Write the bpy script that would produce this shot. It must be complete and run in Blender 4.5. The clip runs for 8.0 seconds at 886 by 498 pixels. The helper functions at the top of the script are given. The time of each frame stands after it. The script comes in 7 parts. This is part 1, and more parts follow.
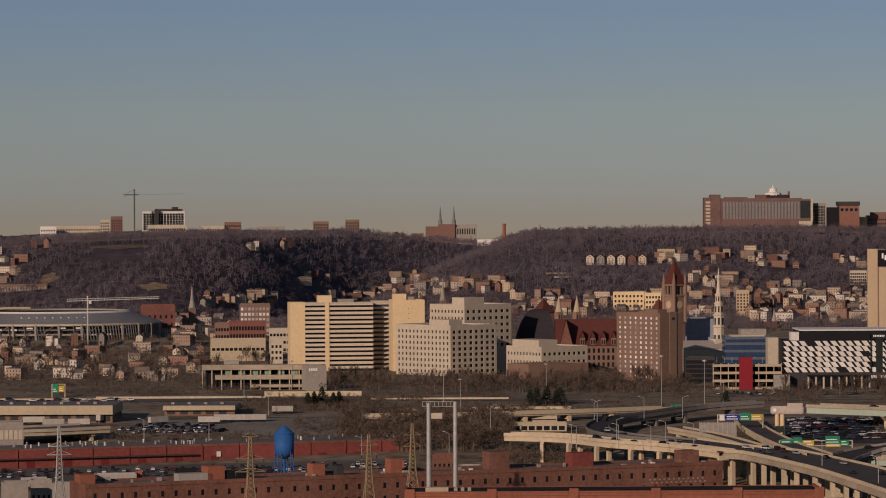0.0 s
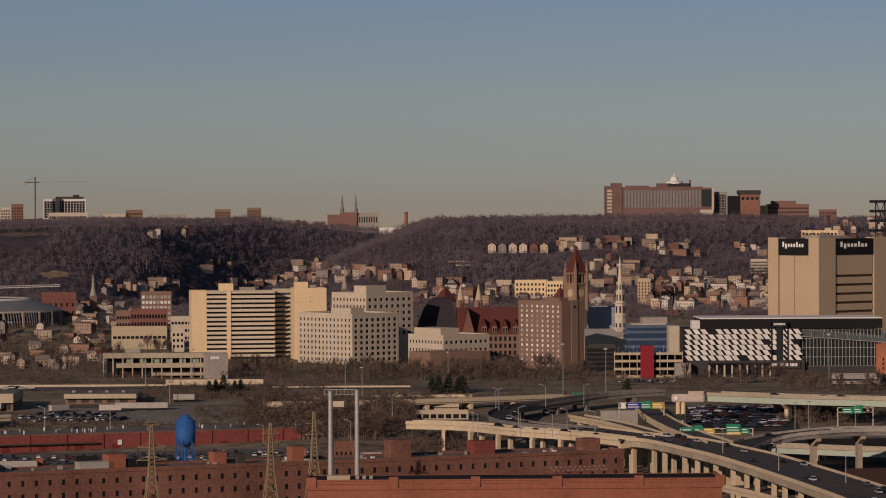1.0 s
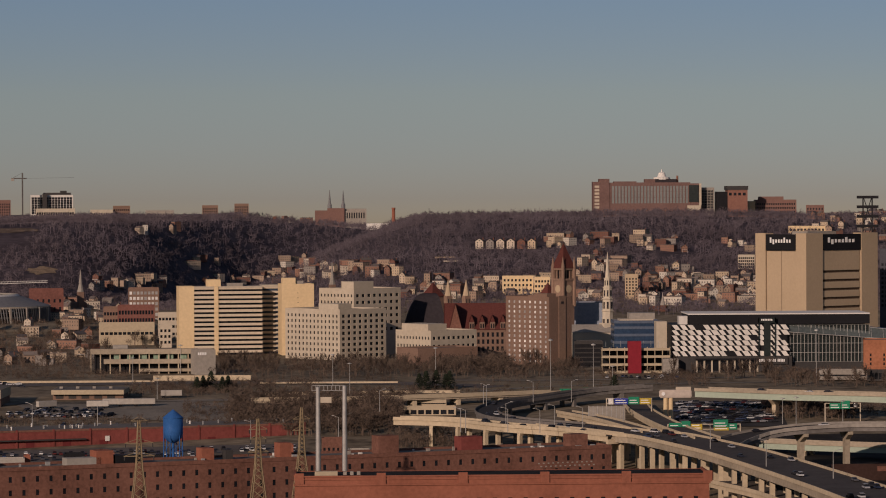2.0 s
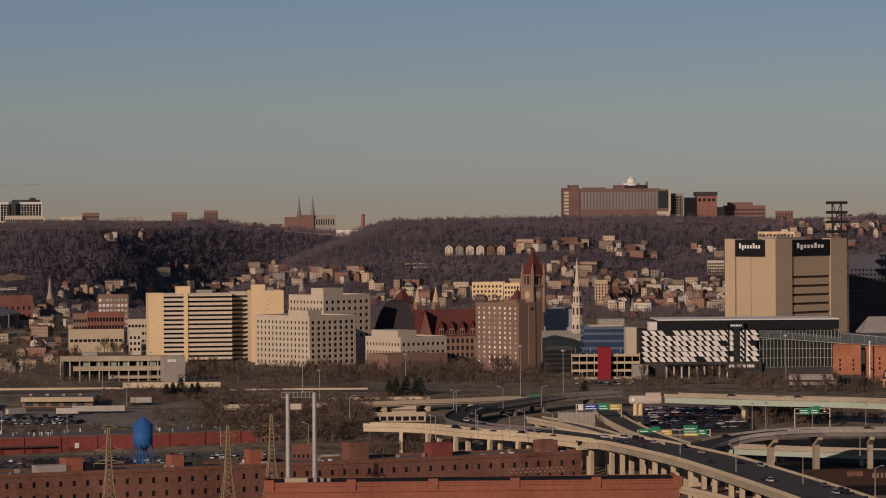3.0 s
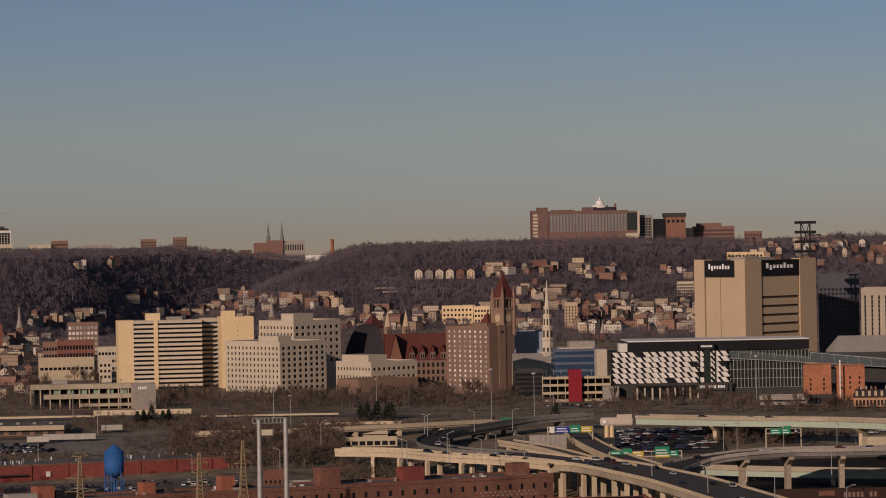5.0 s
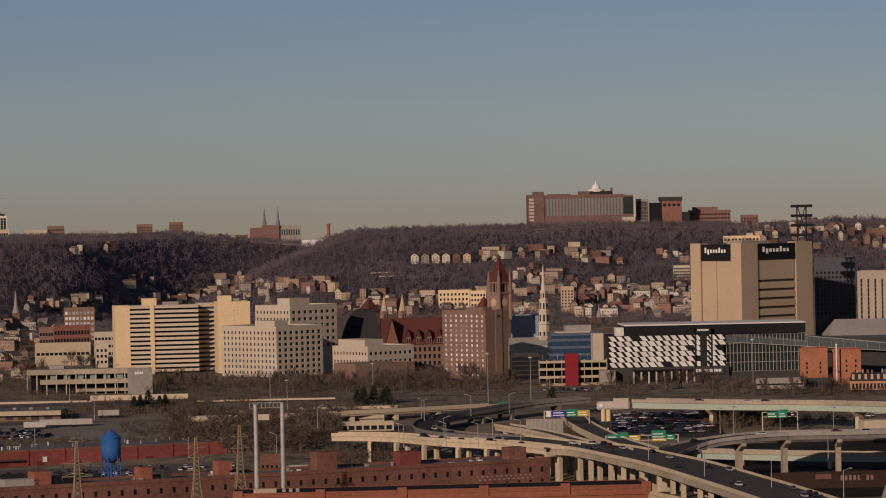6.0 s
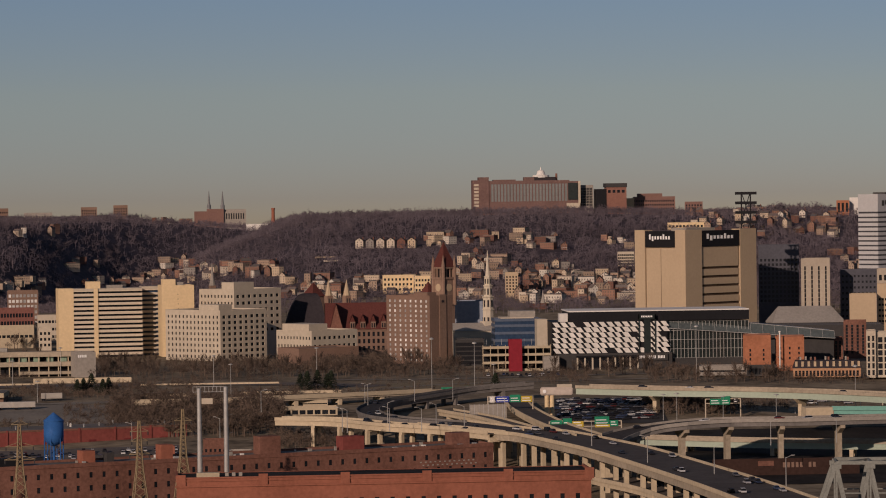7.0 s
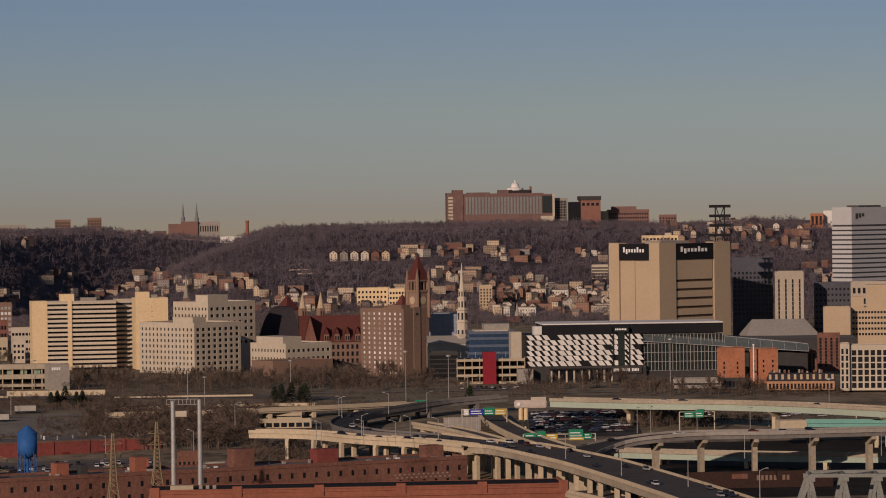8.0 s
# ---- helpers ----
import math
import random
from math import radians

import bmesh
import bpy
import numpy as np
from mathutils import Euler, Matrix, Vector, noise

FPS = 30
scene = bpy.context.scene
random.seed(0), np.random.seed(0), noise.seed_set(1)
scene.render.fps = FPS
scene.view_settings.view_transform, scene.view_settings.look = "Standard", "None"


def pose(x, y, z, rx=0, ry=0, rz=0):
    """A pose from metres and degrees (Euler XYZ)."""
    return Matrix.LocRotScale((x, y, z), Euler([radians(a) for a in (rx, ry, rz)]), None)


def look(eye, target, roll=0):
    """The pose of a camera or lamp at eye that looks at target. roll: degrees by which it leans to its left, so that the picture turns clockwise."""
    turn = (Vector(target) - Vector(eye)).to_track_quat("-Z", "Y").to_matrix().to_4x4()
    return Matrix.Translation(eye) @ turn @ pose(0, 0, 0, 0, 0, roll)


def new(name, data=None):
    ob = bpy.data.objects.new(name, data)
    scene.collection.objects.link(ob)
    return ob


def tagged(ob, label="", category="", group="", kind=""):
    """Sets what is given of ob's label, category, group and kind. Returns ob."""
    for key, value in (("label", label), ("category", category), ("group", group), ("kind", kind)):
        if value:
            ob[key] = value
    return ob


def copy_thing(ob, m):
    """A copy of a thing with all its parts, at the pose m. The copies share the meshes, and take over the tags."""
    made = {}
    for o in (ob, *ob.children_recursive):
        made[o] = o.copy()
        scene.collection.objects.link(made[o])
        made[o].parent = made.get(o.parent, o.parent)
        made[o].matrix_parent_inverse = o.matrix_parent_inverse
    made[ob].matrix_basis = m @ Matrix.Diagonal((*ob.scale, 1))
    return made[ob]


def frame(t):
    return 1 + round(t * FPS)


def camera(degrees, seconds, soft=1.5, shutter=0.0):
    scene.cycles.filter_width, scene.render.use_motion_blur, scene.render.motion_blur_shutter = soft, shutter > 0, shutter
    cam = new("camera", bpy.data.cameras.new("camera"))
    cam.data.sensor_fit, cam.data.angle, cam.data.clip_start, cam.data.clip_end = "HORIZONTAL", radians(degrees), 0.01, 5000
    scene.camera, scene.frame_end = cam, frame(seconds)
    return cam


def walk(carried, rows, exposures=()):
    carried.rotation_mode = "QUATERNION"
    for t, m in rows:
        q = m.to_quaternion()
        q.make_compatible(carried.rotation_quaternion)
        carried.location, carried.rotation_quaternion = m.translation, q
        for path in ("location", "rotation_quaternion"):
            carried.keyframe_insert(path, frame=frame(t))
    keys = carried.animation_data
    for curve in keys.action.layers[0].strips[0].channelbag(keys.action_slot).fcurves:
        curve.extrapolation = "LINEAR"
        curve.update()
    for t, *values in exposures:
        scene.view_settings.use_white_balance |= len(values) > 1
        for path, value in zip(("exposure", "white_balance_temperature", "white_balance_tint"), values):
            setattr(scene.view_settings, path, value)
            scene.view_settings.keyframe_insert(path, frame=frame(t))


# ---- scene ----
# A winter city at low sun, seen over a river valley from a hilltop. The camera stands and pans.
cam = camera(14.89, 8.0, soft=1.05)
EYE = 106.0
LEAN = 0.3
ROWS = [
    (0.0, 0.0, -0.584, 0.0),
    (0.25, -0.740, -0.662, -0.052),
    (0.5, -1.343, -0.741, -0.104),
    (0.75, -1.610, -0.775, -0.090),
    (1.0, -1.657, -0.791, -0.075),
    (1.2, -1.725, -0.810, -0.068),
    (2.3, -1.925, -0.870, -0.045),
    (2.5, -2.001, -0.872, -0.037),
    (3.0, -2.384, -0.758, 0.055),
    (3.5, -2.573, -0.553, 0.181),
    (4.0, -2.813, -0.398, 0.388),
    (4.2, -2.845, -0.378, 0.450),
    (5.3, -2.935, -0.360, 0.790),
    (5.5, -2.951, -0.360, 0.838),
    (6.0, -2.972, -0.625, 0.822),
    (6.5, -3.086, -0.814, 0.752),
    (6.75, -3.480, -0.860, 0.610),
    (7.0, -3.904, -0.892, 0.457),
    (7.25, -4.095, -0.850, 0.390),
    (7.5, -4.209, -0.789, 0.348),
    (8.0, -4.340, -0.682, 0.405),
]
walk(cam, [(t, pose(0, 0, EYE, 90 + pitch, LEAN + roll, yaw)) for t, yaw, pitch, roll in ROWS], exposures=[(0.0, 0.3, 6650, 23), (8.0, 0.3, 6650, 23)])

# ---- light ----
SUN_TURN, SUN_HIGH = -149.0, 17.0      # degrees from the y axis, clockwise; degrees over the horizon
world = bpy.data.worlds.new("sky")
scene.world = world
world.use_nodes = True
wn, wl = world.node_tree.nodes, world.node_tree.links
sky = wn.new("ShaderNodeTexSky")
sky.sky_type, sky.sun_disc = "NISHITA", False
sky.sun_elevation, sky.sun_rotation = radians(SUN_HIGH), radians(SUN_TURN)
sky.altitude, sky.air_density, sky.dust_density, sky.ozone_density = 200, 1.0, 1.7, 1.0
wtc, wmap = wn.new("ShaderNodeTexCoord"), wn.new("ShaderNodeMapping")
wmap.inputs["Scale"].default_value = (1, 1, 4)
wmap.inputs["Location"].default_value = (0, 0, 0.085)
wl.new(wtc.outputs["Generated"], wmap.inputs["Vector"])
wl.new(wmap.outputs["Vector"], sky.inputs["Vector"])
# haze: the air greys and warms towards the horizon, all round
wsep, wramp, wmul = wn.new("ShaderNodeSeparateXYZ"), wn.new("ShaderNodeValToRGB"), wn.new("ShaderNodeMix")
wl.new(wtc.outputs["Generated"], wsep.inputs[0]), wl.new(wsep.outputs["Z"], wramp.inputs["Fac"])
HAZE = [(0.0, (0.615, 0.485, 0.422)), (0.030, (0.92, 0.785, 0.575)), (0.064, (0.98, 1.0, 0.88)), (0.35, (0.96, 1.0, 1.0))]
while len(wramp.color_ramp.elements) < len(HAZE):
    wramp.color_ramp.elements.new(0.5)
for stop, (where, tone) in zip(wramp.color_ramp.elements, HAZE):
    stop.position, stop.color = where, (*tone, 1)
wmul.data_type, wmul.blend_type = "RGBA", "MULTIPLY"
wmul.inputs["Factor"].default_value = 1
wl.new(sky.outputs["Color"], wmul.inputs["A"]), wl.new(wramp.outputs["Color"], wmul.inputs["B"])
wl.new(wmul.outputs["Result"], wn["Background"].inputs["Color"])
wn["Background"].inputs["Strength"].default_value = 0.07
sun = new("sun", bpy.data.lights.new("sun", "SUN"))
sun.data.energy, sun.data.angle, sun.data.color = 2.2, radians(0.6), (1.0, 0.825, 0.66)
sx, sy = math.sin(radians(SUN_TURN)), math.cos(radians(SUN_TURN))
sun.matrix_world = look((0, 0, 0), (-sx, -sy, -math.tan(radians(SUN_HIGH))))

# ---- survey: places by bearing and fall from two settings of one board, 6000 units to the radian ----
BOARD = 6000.0
SETTING = {1: pose(0, 0, EYE, 90 - 0.584, LEAN, 0), 2: pose(0, 0, EYE, 90 - 0.682, LEAN + 0.405, -4.34)}


def way(a, e, s=1):
    v = SETTING[s].to_3x3() @ Vector(((a - 784) / BOARD, (441 - e) / BOARD, -1))
    return v / v.y


def at(a, e, d, s=1):
    """The place d metres ahead along a bearing and fall."""
    return Vector((0, 0, EYE)) + way(a, e, s) * d


def on(a, e, z, s=1):
    """Where that line of sight meets the level z."""
    v = way(a, e, s)
    return Vector((0, 0, EYE)) + v * ((z - EYE) / v.z)


def lerp(x, pts):
    if x <= pts[0][0]:
        return pts[0][1]
    for (x0, y0), (x1, y1) in zip(pts, pts[1:]):
        if x <= x1:
            return y0 + (y1 - y0) * (x - x0) / (x1 - x0)
    return pts[-1][1]


def ease(t):
    t = min(1, max(0, t))
    return t * t * (3 - 2 * t)


FLAT = [(-900, 104), (60, 104.2), (500, -10), (900, -22), (1400, -20), (1520, -17), (1600, -14), (1750, -5), (1900, -1), (2050, 0), (2420, 0), (2700, 6), (2900, 9), (6000, 9)]
NEAR_CREST = [(-700, 9), (560, 9), (640, 12), (700, 24), (760, 42), (800, 52), (845, 60), (900, 72), (950, 80), (1050, 83), (1250, 84), (1560, 81), (1800, 82), (2100, 84), (2800, 84)]
FAR_CREST = [(-700, 72), (0, 75), (100, 80), (300, 83), (500, 83), (620, 86), (680, 77), (760, 72), (840, 66), (900, 64), (1100, 60), (2800, 60)]
FAR_FOOT = [(-700, 2860), (300, 2880), (430, 3010), (520, 3230), (620, 3420), (720, 3520), (760, 3540), (2800, 3560)]
FAR_RISE = [(300, 470), (470, 420), (2800, 400)]


def ground_z(x, y):
    a = 784 + 6000 * x / max(y, 900)
    z = lerp(y, FLAT)
    wob = 6 * noise.noise((x / 260, y / 260, 0)) * ease((y - 2800) / 300)
    if y > 2600:
        near = 9 + (lerp(a, NEAR_CREST) - 9) * (0.30 * ease((y - 2620) / 480) + 0.70 * ease((y - 2900) / 640))
        far = 9 + (lerp(a, FAR_CREST) - 9) * ease((y - lerp(a, FAR_FOOT)) / lerp(a, FAR_RISE))
        z = max(z, near, far) + wob
    return z


def land(a, e, s=1, start=1500):
    """Where that line of sight meets the ground."""
    v, d = way(a, e, s), start
    while d < 4700:
        p = Vector((0, 0, EYE)) + v * d
        if p.z <= ground_z(p.x, p.y):
            lo, hi = d - 16, d
            for k in range(4):
                d = (lo + hi) / 2
                p = Vector((0, 0, EYE)) + v * d
                lo, hi = (lo, d) if p.z <= ground_z(p.x, p.y) else (d, hi)
            return p
        d += 16
    return p


# ---- materials ----
def mat(name, col, rough=0.85, vary=0.18, big=0.03, fine=0.6, rnd=0.0, metal=0.0, bump=0.0, alt=None, spec=0.04):
    """A weathered surface: broad stains and fine grain, with a tint of its own for each object where rnd is set."""
    m = bpy.data.materials.new(name)
    m.use_nodes = True
    n, l = m.node_tree.nodes, m.node_tree.links
    b = n["Principled BSDF"]
    b.inputs["Roughness"].default_value, b.inputs["Metallic"].default_value = rough, metal
    b.inputs["Specular IOR Level"].default_value = spec
    geo = n.new("ShaderNodeNewGeometry")
    n1, n2 = n.new("ShaderNodeTexNoise"), n.new("ShaderNodeTexNoise")
    n1.inputs["Scale"].default_value, n2.inputs["Scale"].default_value = big, fine
    n1.inputs["Detail"].default_value, n2.inputs["Detail"].default_value = 4, 3
    for k in (n1, n2):
        l.new(geo.outputs["Position"], k.inputs["Vector"])
    add = n.new("ShaderNodeMath")
    add.operation = "ADD"
    l.new(n1.outputs["Fac"], add.inputs[0]), l.new(n2.outputs["Fac"], add.inputs[1])
    half = n.new("ShaderNodeMapRange")
    half.inputs["From Min"].default_value, half.inputs["From Max"].default_value = 0.65, 1.35
    l.new(add.outputs[0], half.inputs["Value"])
    mix = n.new("ShaderNodeMix")
    mix.data_type = "RGBA"
    l.new(half.outputs[0], mix.inputs["Factor"])
    mix.inputs["A"].default_value = (*[c * (1 - vary) for c in col], 1)
    mix.inputs["B"].default_value = (*[min(1, c * (1 + vary)) for c in (alt or col)], 1)
    out = mix.outputs["Result"]
    if rnd:
        info, hsv = n.new("ShaderNodeObjectInfo"), n.new("ShaderNodeHueSaturation")
        r2 = n.new("ShaderNodeMapRange")
        r2.inputs["To Min"].default_value, r2.inputs["To Max"].default_value = 1 - rnd, 1 + rnd
        l.new(info.outputs["Random"], r2.inputs["Value"])
        l.new(r2.outputs[0], hsv.inputs["Value"])
        l.new(out, hsv.inputs["Color"])
        out = hsv.outputs["Color"]
    l.new(out, b.inputs["Base Color"])
    if bump:
        bp = n.new("ShaderNodeBump")
        bp.inputs["Strength"].default_value, bp.inputs["Distance"].default_value = bump, 0.3
        l.new(n2.outputs["Fac"], bp.inputs["Height"]), l.new(bp.outputs["Normal"], b.inputs["Normal"])
    return m


def palette(name, cols, rough=0.85, vary=0.12, island=False):
    """A surface that takes one of several colours for each object, or for each loose piece of a joined one."""
    m = mat(name, (1, 1, 1), rough, vary, 0.05, 0.7)
    n, l = m.node_tree.nodes, m.node_tree.links
    info, ramp, mul = n.new("ShaderNodeObjectInfo"), n.new("ShaderNodeValToRGB"), n.new("ShaderNodeMix")
    mul.data_type, mul.blend_type = "RGBA", "MULTIPLY"
    mul.inputs["Factor"].default_value = 1
    ramp.color_ramp.interpolation = "CONSTANT"
    while len(ramp.color_ramp.elements) < len(cols):
        ramp.color_ramp.elements.new(0.5)
    for i, c in enumerate(cols):
        ramp.color_ramp.elements[i].position = i / len(cols)
        ramp.color_ramp.elements[i].color = (*c, 1)
    l.new(n.new("ShaderNodeNewGeometry").outputs["Random Per Island"] if island else info.outputs["Random"], ramp.inputs["Fac"])
    src = n["Principled BSDF"].inputs["Base Color"].links[0].from_socket
    l.new(src, mul.inputs["A"]), l.new(ramp.outputs["Color"], mul.inputs["B"])
    l.new(mul.outputs["Result"], n["Principled BSDF"].inputs["Base Color"])
    return m


CREAM = mat("cream_concrete", (0.70, 0.53, 0.31), vary=0.10)
PALE = mat("pale_concrete", (0.49, 0.42, 0.32), vary=0.12, fine=0.35)
BANDS = mat("white_balcony_band", (0.58, 0.49, 0.37), vary=0.10)
STONE = mat("brown_sandstone", (0.25, 0.165, 0.12), vary=0.18)
RIDGEBRICK = mat("faded_red_brick", (0.20, 0.115, 0.094), vary=0.14)
WHITE = mat("white_paint", (0.66, 0.63, 0.57), vary=0.10, rnd=0.1)
DINGY = mat("dingy_white_paint", (0.40, 0.37, 0.32), vary=0.18, fine=0.5, rnd=0.2)
TAN = mat("tan_precast", (0.46, 0.35, 0.23), vary=0.07)
TAN_DARK = mat("shaded_tan_band", (0.10, 0.07, 0.05))
BROWN = mat("brown_brick", (0.215, 0.138, 0.102), vary=0.15, fine=0.9)
DARKBRICK = mat("old_brick", (0.178, 0.086, 0.062), vary=0.36, big=0.06, fine=0.8, bump=0.2)
ORANGE = mat("orange_brick", (0.275, 0.104, 0.066), vary=0.20, big=0.06, fine=0.7, bump=0.2)
REDPAINT = mat("red_painted_brick", (0.21, 0.06, 0.05), vary=0.25, big=0.04)
REDROOF = mat("red_roof_tile", (0.115, 0.040, 0.033), vary=0.25, fine=0.9)
SLATE = mat("dark_slate", (0.042, 0.036, 0.039), vary=0.25)
IVORY = mat("ivory_stone", (0.58, 0.50, 0.38), vary=0.1)
VERGE = mat("dry_grass", (0.25, 0.21, 0.13), vary=0.35, big=0.03, fine=0.2, alt=(0.19, 0.15, 0.10))
FASCIA = mat("tan_fascia", (0.45, 0.37, 0.255), vary=0.12)
TAR = mat("tar_roof", (0.16, 0.145, 0.13), vary=0.3, big=0.05)
GLASS = mat("dark_window_glass", (0.013, 0.014, 0.017), rough=0.25, vary=0.3, spec=0.25, rnd=0.3)
SOFTGLASS = mat("curtained_window", (0.50, 0.49, 0.46), rough=0.35, vary=0.3, rnd=0.5)
BLUEGLASS = mat("blue_curtain_glass", (0.03, 0.055, 0.10), rough=0.12, vary=0.3, spec=0.6)
GREENGLASS = mat("grey_green_glass", (0.022, 0.028, 0.027), rough=0.15, vary=0.3, spec=0.6)
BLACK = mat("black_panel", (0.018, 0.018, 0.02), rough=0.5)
CHARCOAL = mat("charcoal_panel", (0.055, 0.052, 0.05), rough=0.7)
STEEL = mat("galvanised_steel", (0.42, 0.41, 0.38), rough=0.5, metal=0.4)
DARKSTEEL = mat("dark_steel", (0.09, 0.085, 0.08), rough=0.6, metal=0.3)
RUSTSTEEL = mat("weathered_lattice_steel", (0.26, 0.20, 0.12), rough=0.7)
BRIDGESTEEL = mat("grey_bridge_steel", (0.21, 0.215, 0.19), rough=0.6, vary=0.22, big=0.2, fine=1.5)
BLUE = mat("blue_tank_paint", (0.03, 0.11, 0.30), rough=0.45, vary=0.2, big=0.3, fine=2.0)
CONCRETE = mat("sunlit_concrete", (0.52, 0.425, 0.29), vary=0.18, big=0.05, fine=0.5)
WEATHERSHADE = mat("weathered_shaded_concrete", (0.36, 0.30, 0.22), vary=0.25, big=0.06)
GREYCON = mat("grey_concrete", (0.30, 0.27, 0.23), vary=0.2)
DECKTAR = mat("worn_viaduct_asphalt", (0.088, 0.078, 0.071), vary=0.25, big=0.08, fine=0.5)
ASPHALT = mat("asphalt", (0.125, 0.110, 0.098), vary=0.25, big=0.05, fine=0.8)
# Dark asphalt; on the curving ramp its darkness carries cast shade.
DARKSHADED = mat("dark_shaded_asphalt", (0.052, 0.049, 0.048), vary=0.3, big=0.05, fine=0.6)
LOT = mat("worn_parking_lot", (0.21, 0.185, 0.15), vary=0.25, big=0.04)
GREENGIRDER = mat("pale_green_girder", (0.36, 0.42, 0.33), rough=0.6, vary=0.1)
TEAL = mat("teal_girder", (0.16, 0.36, 0.30), rough=0.6, vary=0.1)
SIGNGREEN = mat("green_sign", (0.02, 0.22, 0.12), rough=0.5, vary=0.1)
SIGNBLUE = mat("blue_sign", (0.03, 0.05, 0.28), rough=0.5, vary=0.1)
SIGNYELLOW = mat("yellow_sign", (0.50, 0.36, 0.05), rough=0.5, vary=0.1)
LETTER = mat("white_sign_letter", (0.80, 0.79, 0.75), rough=0.5, vary=0.04)
RED = mat("red_stair_panel", (0.25, 0.026, 0.036), rough=0.6, vary=0.12)
BARK = mat("bare_branches", (0.098, 0.075, 0.062), vary=0.45, big=0.02, fine=0.14, alt=(0.120, 0.088, 0.066))
LITTER = mat("woodland_floor", (0.074, 0.059, 0.064), vary=0.4, big=0.015, fine=0.12)
# Near-black colour that stands for shade on the yard and one roof.
SHADEBLACK = mat("near_black_shade", (0.028, 0.025, 0.023), vary=0.4, big=0.06, fine=0.5)
BRIGHTBRICK = mat("bright_orange_brick", (0.37, 0.150, 0.082), vary=0.22, big=0.09, fine=0.7)
HILLGRASS = mat("dry_hillside_grass", (0.135, 0.10, 0.075), vary=0.4, big=0.04, fine=0.3)
ROCK = mat("bare_rock_face", (0.21, 0.155, 0.105), vary=0.4, big=0.08, fine=0.4)
DULLRED = mat("dull_red_brick", (0.20, 0.088, 0.070), vary=0.25, big=0.05)
ZINC = mat("dull_zinc", (0.19, 0.19, 0.19), rough=0.6, vary=0.2)
# Darker copy of the concrete, with shade put into its colour.
SHADEDCON = mat("dark_shaded_concrete", (0.17, 0.155, 0.14), vary=0.25, big=0.06)
WOOD = mat("winter_wood_twigs", (0.130, 0.105, 0.118), vary=0.42, big=0.011, fine=0.10, alt=(0.140, 0.116, 0.128))
FIR = mat("evergreen_needles", (0.035, 0.045, 0.028), vary=0.3)
HOUSE_TONES = [(0.56, 0.45, 0.33), (0.26, 0.145, 0.105), (0.62, 0.56, 0.47), (0.40, 0.30, 0.22), (0.20, 0.10, 0.075), (0.55, 0.43, 0.30), (0.28, 0.25, 0.22), (0.31, 0.175, 0.125), (0.60, 0.51, 0.40), (0.36, 0.26, 0.19)]
HOUSE = palette("house_walls", HOUSE_TONES, vary=0.22)
FAR_HOUSE = palette("far_house_walls", HOUSE_TONES, vary=0.22, island=True)
HOUSEGLASS = mat("house_windows", (0.085, 0.078, 0.072), rough=0.4, vary=0.3, rnd=0.4)
ROOF_TONES = [(0.13, 0.11, 0.10), (0.19, 0.15, 0.13), (0.10, 0.09, 0.09), (0.24, 0.20, 0.17)]
ROOFS = palette("house_roofs", ROOF_TONES)
FAR_ROOFS = palette("far_house_roofs", ROOF_TONES, island=True)
PAINTCAR = palette("car_paint", [(0.50, 0.50, 0.50), (0.03, 0.03, 0.035), (0.10, 0.10, 0.11), (0.03, 0.035, 0.05), (0.64, 0.64, 0.62), (0.05, 0.07, 0.13), (0.04, 0.04, 0.045), (0.35, 0.35, 0.36), (0.02, 0.02, 0.025), (0.12, 0.03, 0.03)], rough=0.3)
EARTH = mat("winter_ground", (0.15, 0.118, 0.085), vary=0.5, big=0.025, fine=0.15, alt=(0.205, 0.165, 0.112))


# ---- building helpers ----
def box(bm, x0, y0, z0, x1, y1, z1):
    vs = [bm.verts.new((x, y, z)) for z in (z0, z1) for x, y in ((x0, y0), (x1, y0), (x1, y1), (x0, y1))]
    for f in ((3, 2, 1, 0), (4, 5, 6, 7), (0, 1, 5, 4), (1, 2, 6, 5), (2, 3, 7, 6), (3, 0, 4, 7)):
        bm.faces.new([vs[i] for i in f])


def quad(bm, *pts):
    bm.faces.new([bm.verts.new(p) for p in pts])


def beam(bm, p, q, r, sides=4):
    """A straight member from p to q, r from its axis to a corner."""
    p, q = Vector(p), Vector(q)
    m = (q - p).to_track_quat("Z", "Y").to_matrix()
    ring = [m @ Vector((r * math.cos(2 * math.pi * (i + 0.5) / sides), r * math.sin(2 * math.pi * (i + 0.5) / sides), 0)) for i in range(sides)]
    lo, hi = [bm.verts.new(p + v) for v in ring], [bm.verts.new(q + v) for v in ring]
    for i in range(sides):
        j = (i + 1) % sides
        bm.faces.new((lo[i], lo[j], hi[j], hi[i]))
    bm.faces.new(lo[::-1]), bm.faces.new(hi)


def lathe(bm, profile, sides=20, x=0, y=0):
    """A turned shape from (radius, height) pairs."""
    rings = []
    for r, z in profile:
        rings.append([bm.verts.new((x + r * math.cos(2 * math.pi * i / sides), y + r * math.sin(2 * math.pi * i / sides), z)) for i in range(sides)])
    for lo, hi in zip(rings, rings[1:]):
        for i in range(sides):
            j = (i + 1) % sides
            bm.faces.new((lo[i], lo[j], hi[j], hi[i]))
    bm.faces.new(rings[0][::-1]), bm.faces.new(rings[-1])


def mesh(name, bm, material):
    me = bpy.data.meshes.new(name)
    bm.to_mesh(me)
    bm.free()
    me.materials.append(material)
    return me


